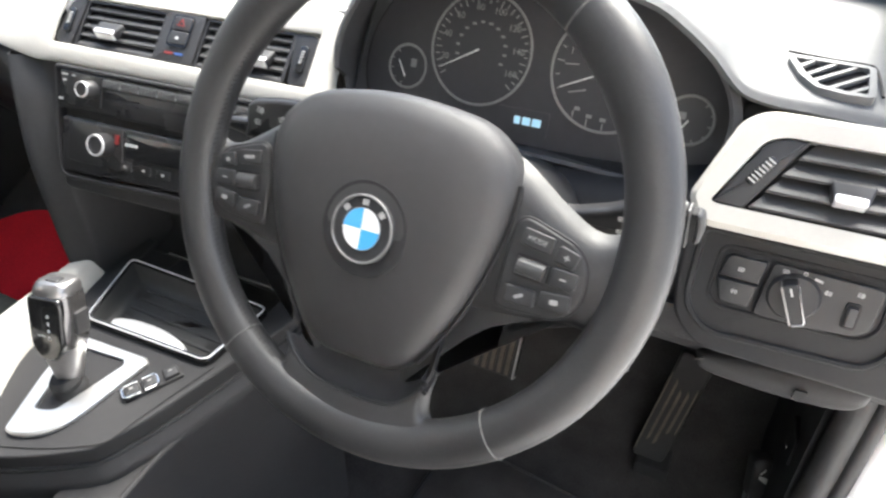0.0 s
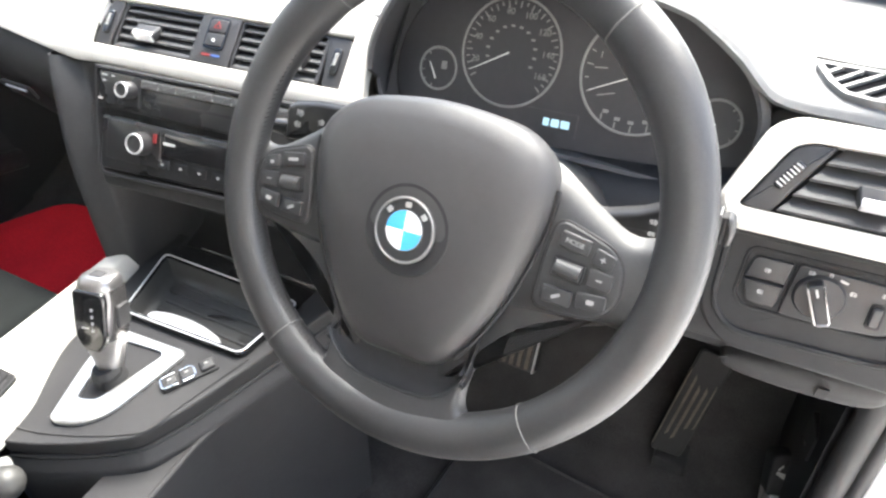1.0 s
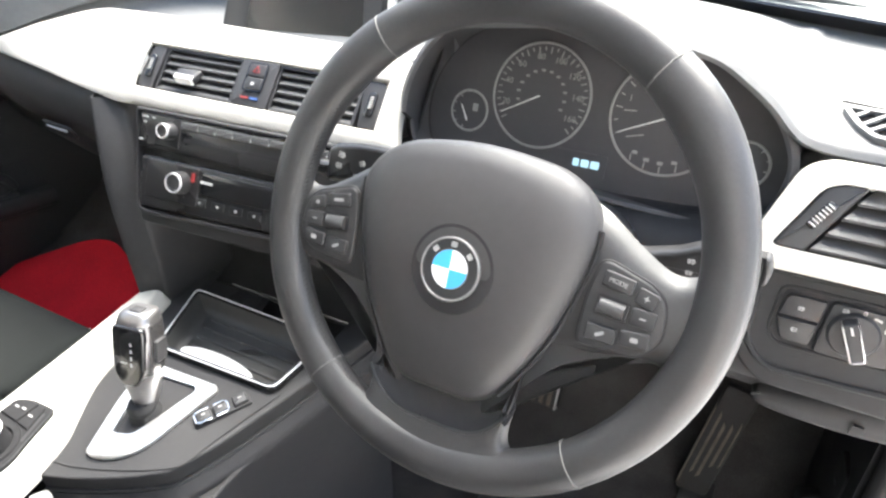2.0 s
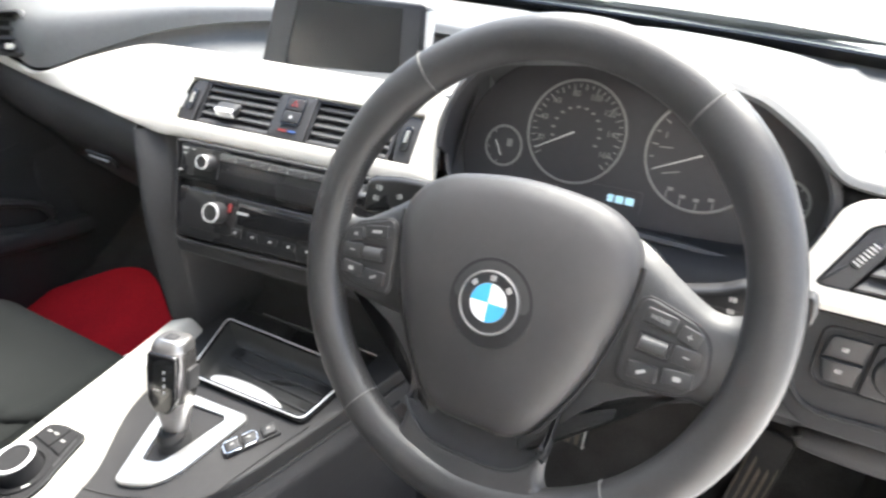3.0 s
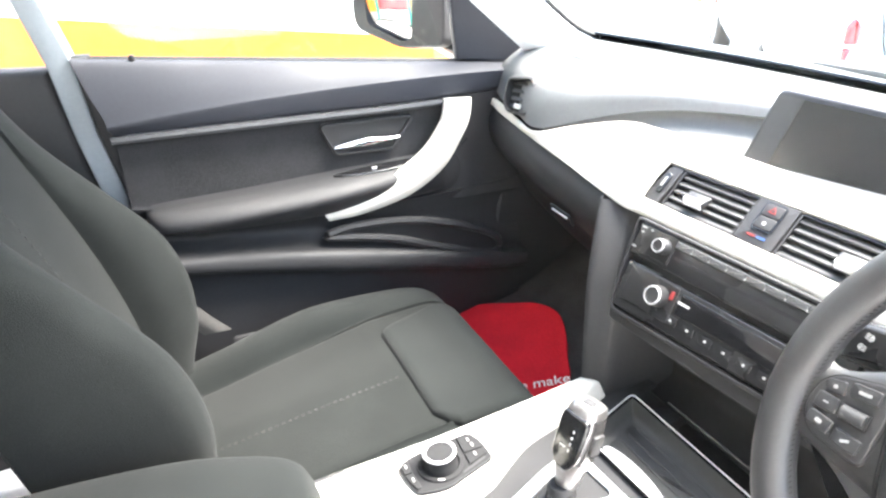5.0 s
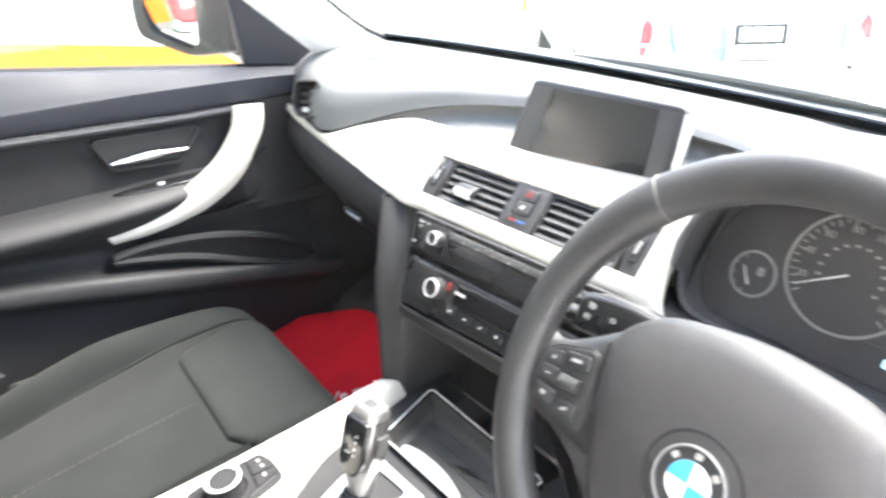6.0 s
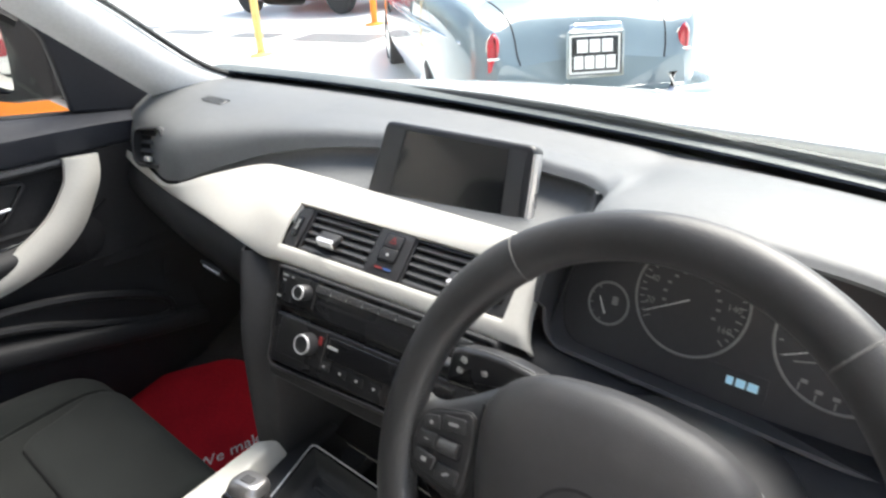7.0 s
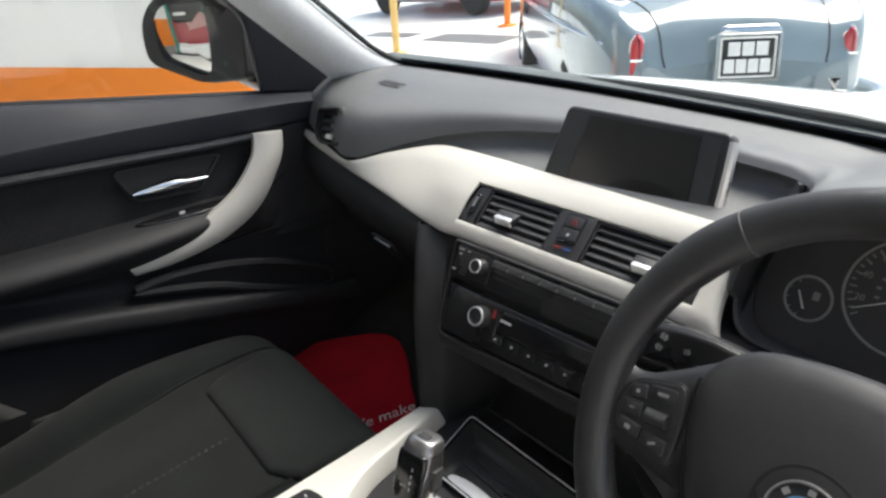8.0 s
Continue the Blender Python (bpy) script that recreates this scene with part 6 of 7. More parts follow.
part("collar_mark", slab(rect(-0.0035, -0.0010, 0.0035, 0.0010, 0.0005), sub(cm, 0.024, -0.009, 0.0022, 60), 0.0004), MARK, rc, "", False)
cb = part("dial", lathe([(0.0205, 0), (0.0200, 0.004), (0.0195, 0.012), (0.0203, 0.017), (0.0205, 0.019), (0.0150, 0.0195), (0.0145, 0.0188), (0, 0.0188)], cm, 40), KEYM, rc, "dark turning dial")
part("dial_ring", tube([cm @ V(0.0176 * math.cos(2 * math.pi * i / 40), 0.0176 * math.sin(2 * math.pi * i / 40), 0.0185) for i in range(40)], 0.0024, 8, True), RINGM, cb, "satin silver ring")

# ---- armrest ----
ar = thing("padded_console_box", (-0.07, -0.45, 0.535), "black padded storage box behind the round controller", "storage box")
rows = [[(-0.150 + e, y, 0.52), (-0.148 + e, y, z - 0.03), (-0.125, y, z - 0.006), (-0.065, y, z), (-0.01, y, z - 0.006), (0.018 - e, y, z - 0.03), (0.020 - e, y, 0.52)] for y, z, e in ((-0.300, 0.585, 0.03), (-0.308, 0.615, 0.012), (-0.325, 0.640, 0.002), (-0.37, 0.660, 0.0), (-0.46, 0.680, 0.0), (-0.62, 0.685, 0.0), (-0.70, 0.66, 0.01))]
part("pad", loft(rows, 22, 24, 0.006), FABRIC2, ar, "black padded lid")
part("hinge_base", slab(rounded([(-0.14, -0.70), (0.01, -0.70), (0.01, -0.32), (-0.14, -0.32)], 0.01), fr((0, 0, 0.52), (1, 0, 0), (0, 1, 0)), 0.08, 0), DARK, ar)
# hand brake
hbk = thing("hand_brake", (0.02, -0.30, 0.53), "black hand brake lever with a silver tip", "hand brake")
part("lever", tube(crom([(-0.0276, -0.4169, 0.5251), (-0.0176, -0.2769, 0.5751), (0.0229, -0.2053, 0.6000), (0.0339, -0.1941, 0.6040)], 12), [0.014] * 8 + [0.0155, 0.0165, 0.0165, 0.016], 14), BRAKEM, hbk, "grey lever grip")
part("tip", tube(crom([(0.0332, -0.1947, 0.6038), (0.0434, -0.1843, 0.6075), (0.0501, -0.1774, 0.6100)], 8), [0.0162, 0.0162, 0.0158, 0.0150, 0.0138, 0.0120, 0.0090, 0.004], 14), BRAKEM, hbk, "rounded silver-grey tip")
part("release_button", tube([(0.0246, -0.1859, 0.6120), (0.0280, -0.1807, 0.6135), (0.0315, -0.1756, 0.6150)], [0.0085, 0.0080, 0.0060], 12), BADGERING, hbk, "dull silver release button")

# ---- passenger seat ----
seat = thing("passenger_seat", (-0.40, -0.25, 0.24), "charcoal cloth passenger seat with side bolsters", "car seat")
SX = -0.395


def bar(rows, nu=20, nv=40):
    """A closed padded roll through rings of control points."""
    rs = [crom(r, nu, True) for r in rows]
    cols = [crom([r[j] for r in rs], nv) for j in range(nu)]
    return grid([[cols[j][i] for j in range(nu)] for i in range(nv)], close_u=True, cap=True)


# cushion: middle panel, thigh pad, two bolsters and the plinth
def crease_z(y):
    return float(np.interp(y, (-0.53, -0.457, -0.383, -0.271, -0.133, 0.0), (0.466, 0.482, 0.498, 0.527, 0.561, 0.573)))


def front_drop(y, y0=-0.03, r=0.075):
    d = min(max(y - y0, 0.0), r * 0.97)
    return r - math.sqrt(r * r - d * d)


def panel_z(x, y):
    rise = float(np.interp(y, (-0.5, -0.388, -0.25, -0.15, 0.0), (0.040, 0.033, 0.021, 0.011, 0.001)))
    return crease_z(y) + rise * min(max((x + 0.505) / 0.16, 0.0), 1.0) ** 0.8 - front_drop(y)


def sheet_pad(ys, xl, xr, zf, h, edge, skirt, nu=36):
    """A padded sheet over the plan between two side lines, rounded at its edges, with a skirt down to its base."""
    rows = []
    y0, y1 = ys[0], ys[-1]
    for k, y in enumerate([y0] + list(ys) + [y1]):
        a, b = xl(y), xr(y)
        row = []
        for i in range(nu + 1):
            f = 0.5 - 0.5 * math.cos(math.pi * i / nu)
            x = a + (b - a) * f
            d = min(x - a, b - x, y - y0 if y0 > -0.3 else 1.0)
            e = 1 - min(max(d, 0.0) / edge, 1.0)
            row.append(V(x, y, zf(x, y) + h * math.sqrt(max(1 - e * e, 0.0)) - (skirt if k in (0, len(ys) + 1) else 0.0)))
        row = [row[0] - V(0, 0, skirt)] + row + [row[-1] - V(0, 0, skirt)]
        rows.append(row)
    return grid(rows)


def pad_left(y):
    base = float(np.interp(y, (-0.13, -0.09, -0.05, 0.0, 0.05), (-0.458, -0.464, -0.476, -0.494, -0.496)))
    d = y + 0.128
    return base + (0.034 - math.sqrt(max(0.034 ** 2 - (0.034 - d) ** 2, 0.0)) if d < 0.034 else 0.0)


def pad_right(y):
    return float(np.interp(y, (-0.13, -0.124, -0.112, -0.098, 0.05), (-0.214, -0.200, -0.182, -0.172, -0.168)))


YC = [-0.53 + 0.57 * i / 44 for i in range(45)]
part("centre_panel", sheet_pad(YC, lambda y: -0.505, lambda y: -0.182, panel_z, 0.004, 0.012, 0.06), FABRIC, seat, "charcoal cloth centre panel")
YP = [-0.128 + 0.166 * (i / 40) ** 1.15 for i in range(41)]
part("thigh_pad", sheet_pad(YP, pad_left, pad_right, lambda x, y: panel_z(x, y) + 0.002, 0.011, 0.016, 0.05), FABRIC2, seat, "separate padded thigh support")
rows = []
for y, zo, k in ((0.045, 0.47, 0.6), (0.040, 0.515, 0.72), (0.026, 0.547, 0.86), (0.0, 0.566, 0.96), (-0.04, 0.5745, 1), (-0.131, 0.578, 1), (-0.222, 0.573, 1), (-0.313, 0.549, 1), (-0.372, 0.530, 1), (-0.46, 0.505, 1), (-0.52, 0.485, 0.95)):
    zc = min(crease_z(y) - front_drop(y), zo) - 0.004
    xo = -0.505 - 0.105 * k
    rows.append([(-0.503, y, 0.42), (-0.504, y, zc - 0.004), (-0.513, y, zc + 0.006), (-0.535, y, zc + (zo - zc) * 0.72 + 0.004), (-0.565, y, zo), (xo + 0.012, y, zo - 0.012), (xo, y, zo - 0.045), (xo + 0.006, y, 0.42)])
part("seat_bolster", bar(rows, 28, 44), FABRIC2, seat, "smooth charcoal outer bolster")
rows = []
for y, k in ((0.030, 0.6), (0.015, 0.85), (-0.02, 1), (-0.14, 1), (-0.25, 1), (-0.36, 1), (-0.46, 1), (-0.52, 0.9)):
    z = panel_z(-0.19, y) - 0.002
    rows.append([(-0.183, y, 0.42), (-0.183, y, z - 0.004), (-0.176, y, z + 0.001), (-0.168, y, z - 0.004), (-0.160, y, z - 0.018), (-0.158, y, 0.44)])
part("seat_bolster", bar(rows), FABRIC2, seat, "smooth charcoal inner bolster")
part("plinth", slab(rounded([(-0.60, -0.52), (-0.20, -0.52), (-0.20, -0.03), (-0.25, 0.0), (-0.54, 0.0), (-0.60, -0.03)], 0.03), fr((0, 0, 0.24), (1, 0, 0), (0, 1, 0)), 0.20, 0, 0.02), DARK, seat, "dark plastic seat base")


# double stitch line along the centre panel
bm = bmesh.new()
for i in range(40):
    y = -0.140 - i * 0.0095
    for dx in (-0.0022, 0.0022):
        tube([(-0.311 + dx, y, panel_z(-0.311, y) + 0.0044), (-0.311 + dx * 0.4, y - 0.0050, panel_z(-0.311, y - 0.005) + 0.0043)], 0.0006, 4, bm=bm)
part("stitching", bm, THREAD, seat, "pale double stitching", kind="stuff")

# backrest
BK = [  # z, y middle, y bolster, half width
    (0.46, -0.468, -0.425, 0.180), (0.53, -0.478, -0.418, 0.190), (0.60, -0.488, -0.400, 0.205), (0.68, -0.503, -0.402, 0.212), (0.76, -0.525, -0.430, 0.212), (0.84, -0.553, -0.492, 0.208), (0.92, -0.585, -0.556, 0.205), (1.00, -0.615, -0.600, 0.20), (1.08, -0.650, -0.645, 0.185), (1.12, -0.685, -0.690, 0.15)]
rows = []
for z, ym, yb, w in BK:
    rows.append([(SX - 0.130, ym - 0.10, z), (SX - 0.130, ym - 0.004, z), (SX - 0.11, ym + 0.006, z), (SX, ym + 0.002, z), (SX + 0.11, ym + 0.006, z), (SX + 0.130, ym - 0.004, z), (SX + 0.130, ym - 0.10, z)])
part("back_panel", bar(rows), FABRIC, seat, "charcoal cloth backrest panel")
for s in (-1, 1):
    rows = []
    for z, ym, yb, w in BK:
        xi, xo = SX + s * 0.131, SX + s * w
        rows.append([(xi, ym - 0.08, z), (xi, ym + 0.001, z), (xi + s * 0.010, ym + (yb - ym) * 0.55, z), (xi + s * (w - 0.131) * 0.55, yb - 0.004, z), (xo - s * 0.012, yb - 0.010, z), (xo + s * 0.003, yb - 0.045, z), (xo, ym - 0.09, z)])
    part("back_bolster", bar(rows), FABRIC2, seat, "smooth charcoal backrest bolster")
part("head_restraint", bar([[(SX + 0.11 * math.cos(a) * k, -0.72 + 0.045 * math.sin(a) * k, z) for a in [2 * math.pi * i / 10 for i in range(10)]] for z, k in ((1.15, 0.7), (1.17, 1), (1.24, 1.05), (1.30, 0.9), (1.32, 0.6))]), FABRIC2, seat, "charcoal head restraint")
for x in (SX - 0.05, SX + 0.05):
    part("restraint_post", tube([(x, -0.70, 1.10), (x, -0.72, 1.17)], 0.006, 8), CHROME, seat, "chrome post")
bm = bmesh.new()
for x in (SX + 0.045,):
    for i in range(44):
        z = 0.56 + i * 0.010
        ym = np.interp(z, [b[0] for b in BK], [b[1] for b in BK]) + 0.006
        tube([(x, ym, z), (x, ym - 0.0015, z + 0.006)], 0.0007, 4, bm=bm)
part("back_stitching", bm, THREAD, seat, "pale stitching", kind="stuff")
# seat belt webbing between seat and door
belt = thing("seat_belt", (-0.635, -0.42, 0.50), "pale grey seat belt webbing beside the seat", "seat belt")
part("webbing", loft([[(-0.632, y - 0.024, z), (-0.628, y, z + 0.002), (-0.632, y + 0.024, z)] for y, z in ((-0.375, 0.535), (-0.41, 0.575), (-0.47, 0.66), (-0.62, 0.92), (-0.66, 1.1))], 6, 24, 0.0015), mat("pale_belt_webbing", (0.055, 0.053, 0.050), 0.8, grain=0.6, scale=900, vary=0.1), belt)
part("anchor", slab(rect(-0.022, -0.03, 0.022, 0.03, 0.008), fr((-0.64, -0.33, 0.485), (0, 1, 0), (0, 0, 1)), 0.008, 0, 0.002), PLASTIC, belt)

# ---- passenger door ----
door = thing("passenger_door", (-0.74, -0.15, 0.30), "closed passenger door with dark trim and a pale grip", "car door")
DX = -0.672
def dbelt(y):
    return 0.971 - 0.082 * y


def dstrip(y):
    return 0.897 + 0.004 * y if y < 0.0 else 0.897 + 0.03 * y


YS = (-0.507, -0.40, -0.25, -0.10, 0.0, 0.10, 0.18, 0.26)
rows = []
for y in YS:
    zb, zs = dbelt(y), dstrip(y)
    sh = 0.32 if y < -0.5 else (0.12 if y < -0.39 else 0.0)
    c = 0.80 - 0.62 * min(max((y + 0.5) / 0.72, 0.0), 1.0)
    d = zb - zs
    rows.append([(DX - 0.045, y, zb - 0.008), (DX - 0.034, y, zb + 0.001), (DX - 0.016, y, zb - 0.001), (DX + 0.006, y + sh * d * c * 0.5, zb - d * c * 0.5), (DX + 0.019, y + sh * d * c, zb - d * (c - 0.05)), (DX + 0.0215, y + sh * d * c, zb - d * (c + 0.04)), (DX + 0.015, y + sh * d * 0.9, zs + 0.012), (DX + 0.008, y + sh * d, zs + 0.004)])
part("upper_trim", loft(rows, 36, 36, 0.005), DOORTOP, door, "blue-black moulded upper trim")
part("window_seal", tube(crom([(DX - 0.040, y, dbelt(y) + 0.002) for y in YS], 24), 0.005, 6), RUBBER, door, "black window seal")
part("trim_strip", tube(crom([(DX + 0.014, y, dstrip(y) - 0.002) for y in (-0.475, -0.3, -0.15, 0.0, 0.105)], 24), 0.0066, 8, flat=0.9), mat("grey_satin_strip", (0.055, 0.056, 0.060), 0.62, spec=0.25, vary=0.05), door, "thin satin grey strip")
# cloth insert
rows = [[(DX + 0.008, y, dstrip(y) - 0.006), (DX + 0.001, y, dstrip(y) - 0.014), (DX - 0.003, y, (dstrip(y) + zl) / 2), (DX - 0.002, y, zl + 0.008), (DX + 0.006, y, zl)] for y, zl in ((-0.470, 0.775), (-0.40, 0.768), (-0.25, 0.772), (-0.10, 0.782), (0.0, 0.79), (0.10, 0.80), (0.14, 0.82))]
part("cloth_insert", loft(rows, 12, 30, 0.004), DOORCLOTH, door, "dark textured cloth insert")
# front end of the trim, by the dashboard
rows = [[(DX + 0.010, y, dstrip(y) + 0.004), (DX + 0.004, y, 0.86), (DX + 0.0, y, 0.78), (DX + 0.004, y, 0.70)] for y in (0.125, 0.17, 0.22, 0.27)]
rows.insert(0, [(DX - 0.006, 0.08, 0.90), (DX - 0.008, 0.08, 0.86), (DX - 0.010, 0.08, 0.78), (DX - 0.008, 0.08, 0.70)])
rows.insert(0, [(DX - 0.012, 0.0, 0.89), (DX - 0.014, 0.0, 0.86), (DX - 0.016, 0.0, 0.78), (DX - 0.014, 0.0, 0.70)])
part("front_trim", loft(rows, 14, 10, 0.005), DARK, door, "dark moulded front end")
# armrest
rows = []
for y, zt, px, zb in ((-0.452, 0.752, 0.004, 0.735), (-0.445, 0.764, 0.022, 0.725), (-0.42, 0.767, 0.040, 0.719), (-0.35, 0.769, 0.052, 0.714), (-0.25, 0.773, 0.058, 0.712), (-0.15, 0.779, 0.060, 0.712), (-0.06, 0.785, 0.052, 0.713), (0.02, 0.789, 0.034, 0.718), (0.09, 0.79, 0.012, 0.725)):
    rows.append([(DX - 0.004, y, zt + 0.012), (DX + px * 0.25, y, zt + 0.004), (DX + px * 0.7, y, zt - 0.002), (DX + px, y, zt - 0.016), (DX + px * 0.95, y, zt - 0.032), (DX + px * 0.5, y, zb + 0.008), (DX + 0.004, y, zb)])
part("armrest", loft(rows, 22, 36, 0.005), DARK, door, "dark padded door armrest")
# lower moulding with its ledge and pocket
rows = []
for y, z0, z1, z2 in ((-0.52, 0.74, 0.70, 0.665), (-0.40, 0.724, 0.685, 0.655), (-0.25, 0.712, 0.667, 0.630), (-0.10, 0.712, 0.640, 0.600), (0.05, 0.715, 0.610, 0.572), (0.16, 0.72, 0.585, 0.550), (0.26, 0.73, 0.57, 0.535)):
    rows.append([(DX + 0.004, y, z0), (DX - 0.008, y, (z0 + z1) / 2), (DX + 0.012, y, z1 + 0.006), (DX + 0.040, y, z1 - 0.002), (DX + 0.046, y, (z1 + z2) / 2), (DX + 0.040, y, z2), (DX + 0.012, y, z2 - 0.012), (DX + 0.008, y, z2 - 0.08), (DX + 0.0, y, 0.42), (DX - 0.02, y, 0.32)])
part("lower_moulding", loft(rows, 34, 36, 0.005), DARK, door, "dark lower moulding with a long ledge")
pk_o = crom([(-0.158, 0.676, 0), (-0.10, 0.687, 0), (0.0, 0.680, 0), (0.10, 0.655, 0), (0.19, 0.615, 0), (0.19, 0.575, 0), (0.08, 0.607, 0), (-0.02, 0.645, 0), (-0.10, 0.664, 0)], 40, True)
DM = fr((DX, 0, 0), (0, 1, 0), (0, 0, 1))
part("pocket_lip", tube([DM @ V(p.x, p.y, 0.026) for p in pk_o], 0.0085, 8, True), DARK, door, "rounded lip of the door pocket")
# Shallow sheet, coloured near-black as the shade inside the pocket.
part("pocket", slab([V(p.x, p.y) for p in pk_o], DM, 0.012, 0.010), PIT, door, "door pocket sheet coloured near-black for its shade")
part("speaker_cover", lathe([(0.042, 0.0), (0.042, 0.004), (0.036, 0.007), (0.0, 0.007)], fr((DX - 0.002, 0.085, 0.762), (0, 1, 0), (0, 0, 1)), 30), DARK, door, "round speaker cover")
# curved grip
outer = crom([(0.140, 0.902, 0), (0.134, 0.872, 0), (0.119, 0.841, 0), (0.075, 0.779, 0), (0.005, 0.735, 0), (-0.083, 0.712, 0), (-0.150, 0.706, 0)], 30)
inner = crom([(0.086, 0.904, 0), (0.082, 0.885, 0), (0.071, 0.861, 0), (0.032, 0.815, 0), (-0.036, 0.772, 0), (-0.101, 0.743, 0), (-0.157, 0.719, 0)], 30)
rows = []
for i, (a, b) in enumerate(zip(outer, inner)):
    f = i / 29
    lift = 0.030 + 0.012 * math.sin(math.pi * f)
    th = 0.014 * (1 - 0.3 * f) * min(1.0, (1.04 - f) * 9)
    mid = (a + b) / 2
    rows.append([DM @ V(a.x, a.y, lift - th), DM @ V(a.x, a.y, lift - th * 0.2), DM @ V(a.x * 0.75 + b.x * 0.25, a.y * 0.75 + b.y * 0.25, lift + th * 0.5), DM @ V(mid.x, mid.y, lift + th * 0.65), DM @ V(a.x * 0.25 + b.x * 0.75, a.y * 0.25 + b.y * 0.75, lift + th * 0.5), DM @ V(b.x, b.y, lift - th * 0.2), DM @ V(b.x, b.y, lift - th), DM @ V(mid.x, mid.y, lift - th * 1.2)])
part("grip", grid(rows, close_u=True, cap=True), TRIM, door, "pale oyster curved door grip")
# release handle in its dish
ro = rounded([(-0.122, 0.820), (-0.012, 0.818), (0.030, 0.872), (0.024, 0.880), (-0.140, 0.880), (-0.146, 0.872)], 0.010, 5)
hd = part("handle_dish", frame_slab(ro, inset2(ro, 0.006), DM, 0.010, -0.001, bev=0.002), DARK, door, "dark dish of the release handle")
# Flat plate whose near-black colour stands for shade in the handle's bowl.
part("dish_back", slab(inset2(ro, 0.004), DM, 0.0012, 0.0008), PIT, hd)
part("release_handle", loft([[DM @ V(y, z - h, 0.010), DM @ V(y, z - h * 0.3, 0.018), DM @ V(y, z + h * 0.6, 0.016), DM @ V(y, z + h, 0.008)] for y, z, h in ((-0.124, 0.837, 0.004), (-0.10, 0.838, 0.008), (-0.06, 0.841, 0.010), (-0.03, 0.842, 0.006), (-0.002, 0.843, 0.004))], 8, 20, 0.003), CHROME, hd, "bright chrome release handle")
SWM = fr((DX + 0.020, 0, 0.787), (0, 1, 0.04), (-1, 0, 0.22))
sp_o = crom([(-0.132, 0.004, 0), (-0.09, 0.013, 0), (-0.02, 0.017, 0), (0.030, 0.012, 0), (0.0, -0.008, 0), (-0.08, -0.010, 0)], 26, True)
wsw = part("window_switch", slab([V(p.x, p.y) for p in sp_o], SWM, 0.012, -0.006, 0.002), GLOSS, door, "glossy window switch pod")
part("switch_tip", slab(rect(-0.060, -0.0018, -0.051, 0.0018, 0.001), SWM, 0.004, 0.006, 0.001), RINGM, wsw, "pale switch tip", False)
part("lock_pin", lathe([(0.004, 0.0), (0.004, 0.008), (0.005, 0.010), (0.004, 0.016), (0.0, 0.017)], fr((DX - 0.022, -0.422, 1.000), (1, 0, 0), (0, 1, 0)), 12), PLASTIC, door, "small dark lock pin")
# mirror corner, outer skin, glass
TM = fr((-0.702, 0, 1.0), (0, 1, 0), (0.12, 0, 1))
tri_o = rounded([(0.136, -0.036), (0.335, -0.062), (0.330, -0.050), (0.200, 0.056), (0.092, 0.142), (0.070, 0.142), (0.116, 0.090)], [0.004, 0.004, 0.010, 0.02, 0.002, 0.002, 0.02], 4)
part("mirror_corner", slab(tri_o, TM, 0.016, -0.008, 0.005), DOORTOP, door, "dark triangular corner trim")
part("window_frame", tube([TM @ V(y, z, 0.0) for y, z in ((0.085, 0.112), (0.0, 0.170), (-0.10, 0.235), (-0.22, 0.300), (-0.36, 0.345), (-0.54, 0.365))], 0.012, 8), RUBBER, door, "black window frame and seal")
part("outer_skin", loft([[(-0.752, y, dbelt(y) - 0.020), (-0.775, y, 0.9), (-0.80, y, 0.70), (-0.79, y, 0.45), (-0.76, y, 0.25)] for y in (-0.55, -0.2, 0.1, 0.34)], 12, 10, 0.004), PAINT, door, "white outer door skin")
part("rear_edge", slab([(-0.475, 0.30), (-0.42, 0.30), (-0.44, 0.78), (-0.485, 1.016), (-0.507, 1.016), (-0.495, 0.90), (-0.473, 0.785)], fr((-0.76, 0, 0), (0, 1, 0), (0, 0, 1)), 0.064, 0.0, 0.006), DARK, door, "dark rear edge of the door")
pane = part("side_window", slab([(-0.52, 0.0), (0.12, -0.05), (0.06, 0.10), (-0.25, 0.36), (-0.53, 0.38)], fr((-0.715, 0, 1.02), (0, 1, 0), (0.20, 0, 1)), 0.004, 0.0), GLASS, door, "clear side window", False)
pane.visible_shadow = False

# ---- door mirror ----
mir = thing("door_mirror", (-0.86, 0.14, 0.97), "black door mirror reflecting an orange wall", "door mirror")
MM = fr((-0.93, 0.088, 1.050), (0.89, 0.455, 0.0), (0, 0.07, 1))
mo = rounded([(-0.080, -0.045), (0.030, -0.080), (0.072, -0.070), (0.078, 0.078), (-0.05, 0.075), (-0.090, 0.030)], [0.03, 0.02, 0.02, 0.012, 0.03, 0.03], 5)
shell_o = rounded([(-0.112, -0.046), (0.030, -0.082), (0.150, -0.072), (0.150, 0.090), (-0.075, 0.080), (-0.118, 0.032)], [0.03, 0.02, 0.02, 0.012, 0.03, 0.03], 5)
rings = []
for f, z in ((1.0, 0.004), (1.03, -0.01), (1.02, -0.04), (0.85, -0.085), (0.5, -0.11), (0.1, -0.115)):
    rings.append([MM @ V(p.x * f, p.y * f, z) for p in shell_o])
part("shell", grid(rings, close_u=True, cap=False), RUBBER, mir, "black mirror shell")
part("bezel", frame_slab(shell_o, inset2(mo, 0.010), MM, 0.010, -0.004, bev=0.003), RUBBER, mir, "black bezel")
mgo = inset2(mo, 0.009)
MG = MM @ Matrix.Translation((-0.005, 0, 0.003)) @ Matrix.Rotation(radians(8.4), 4, "X")
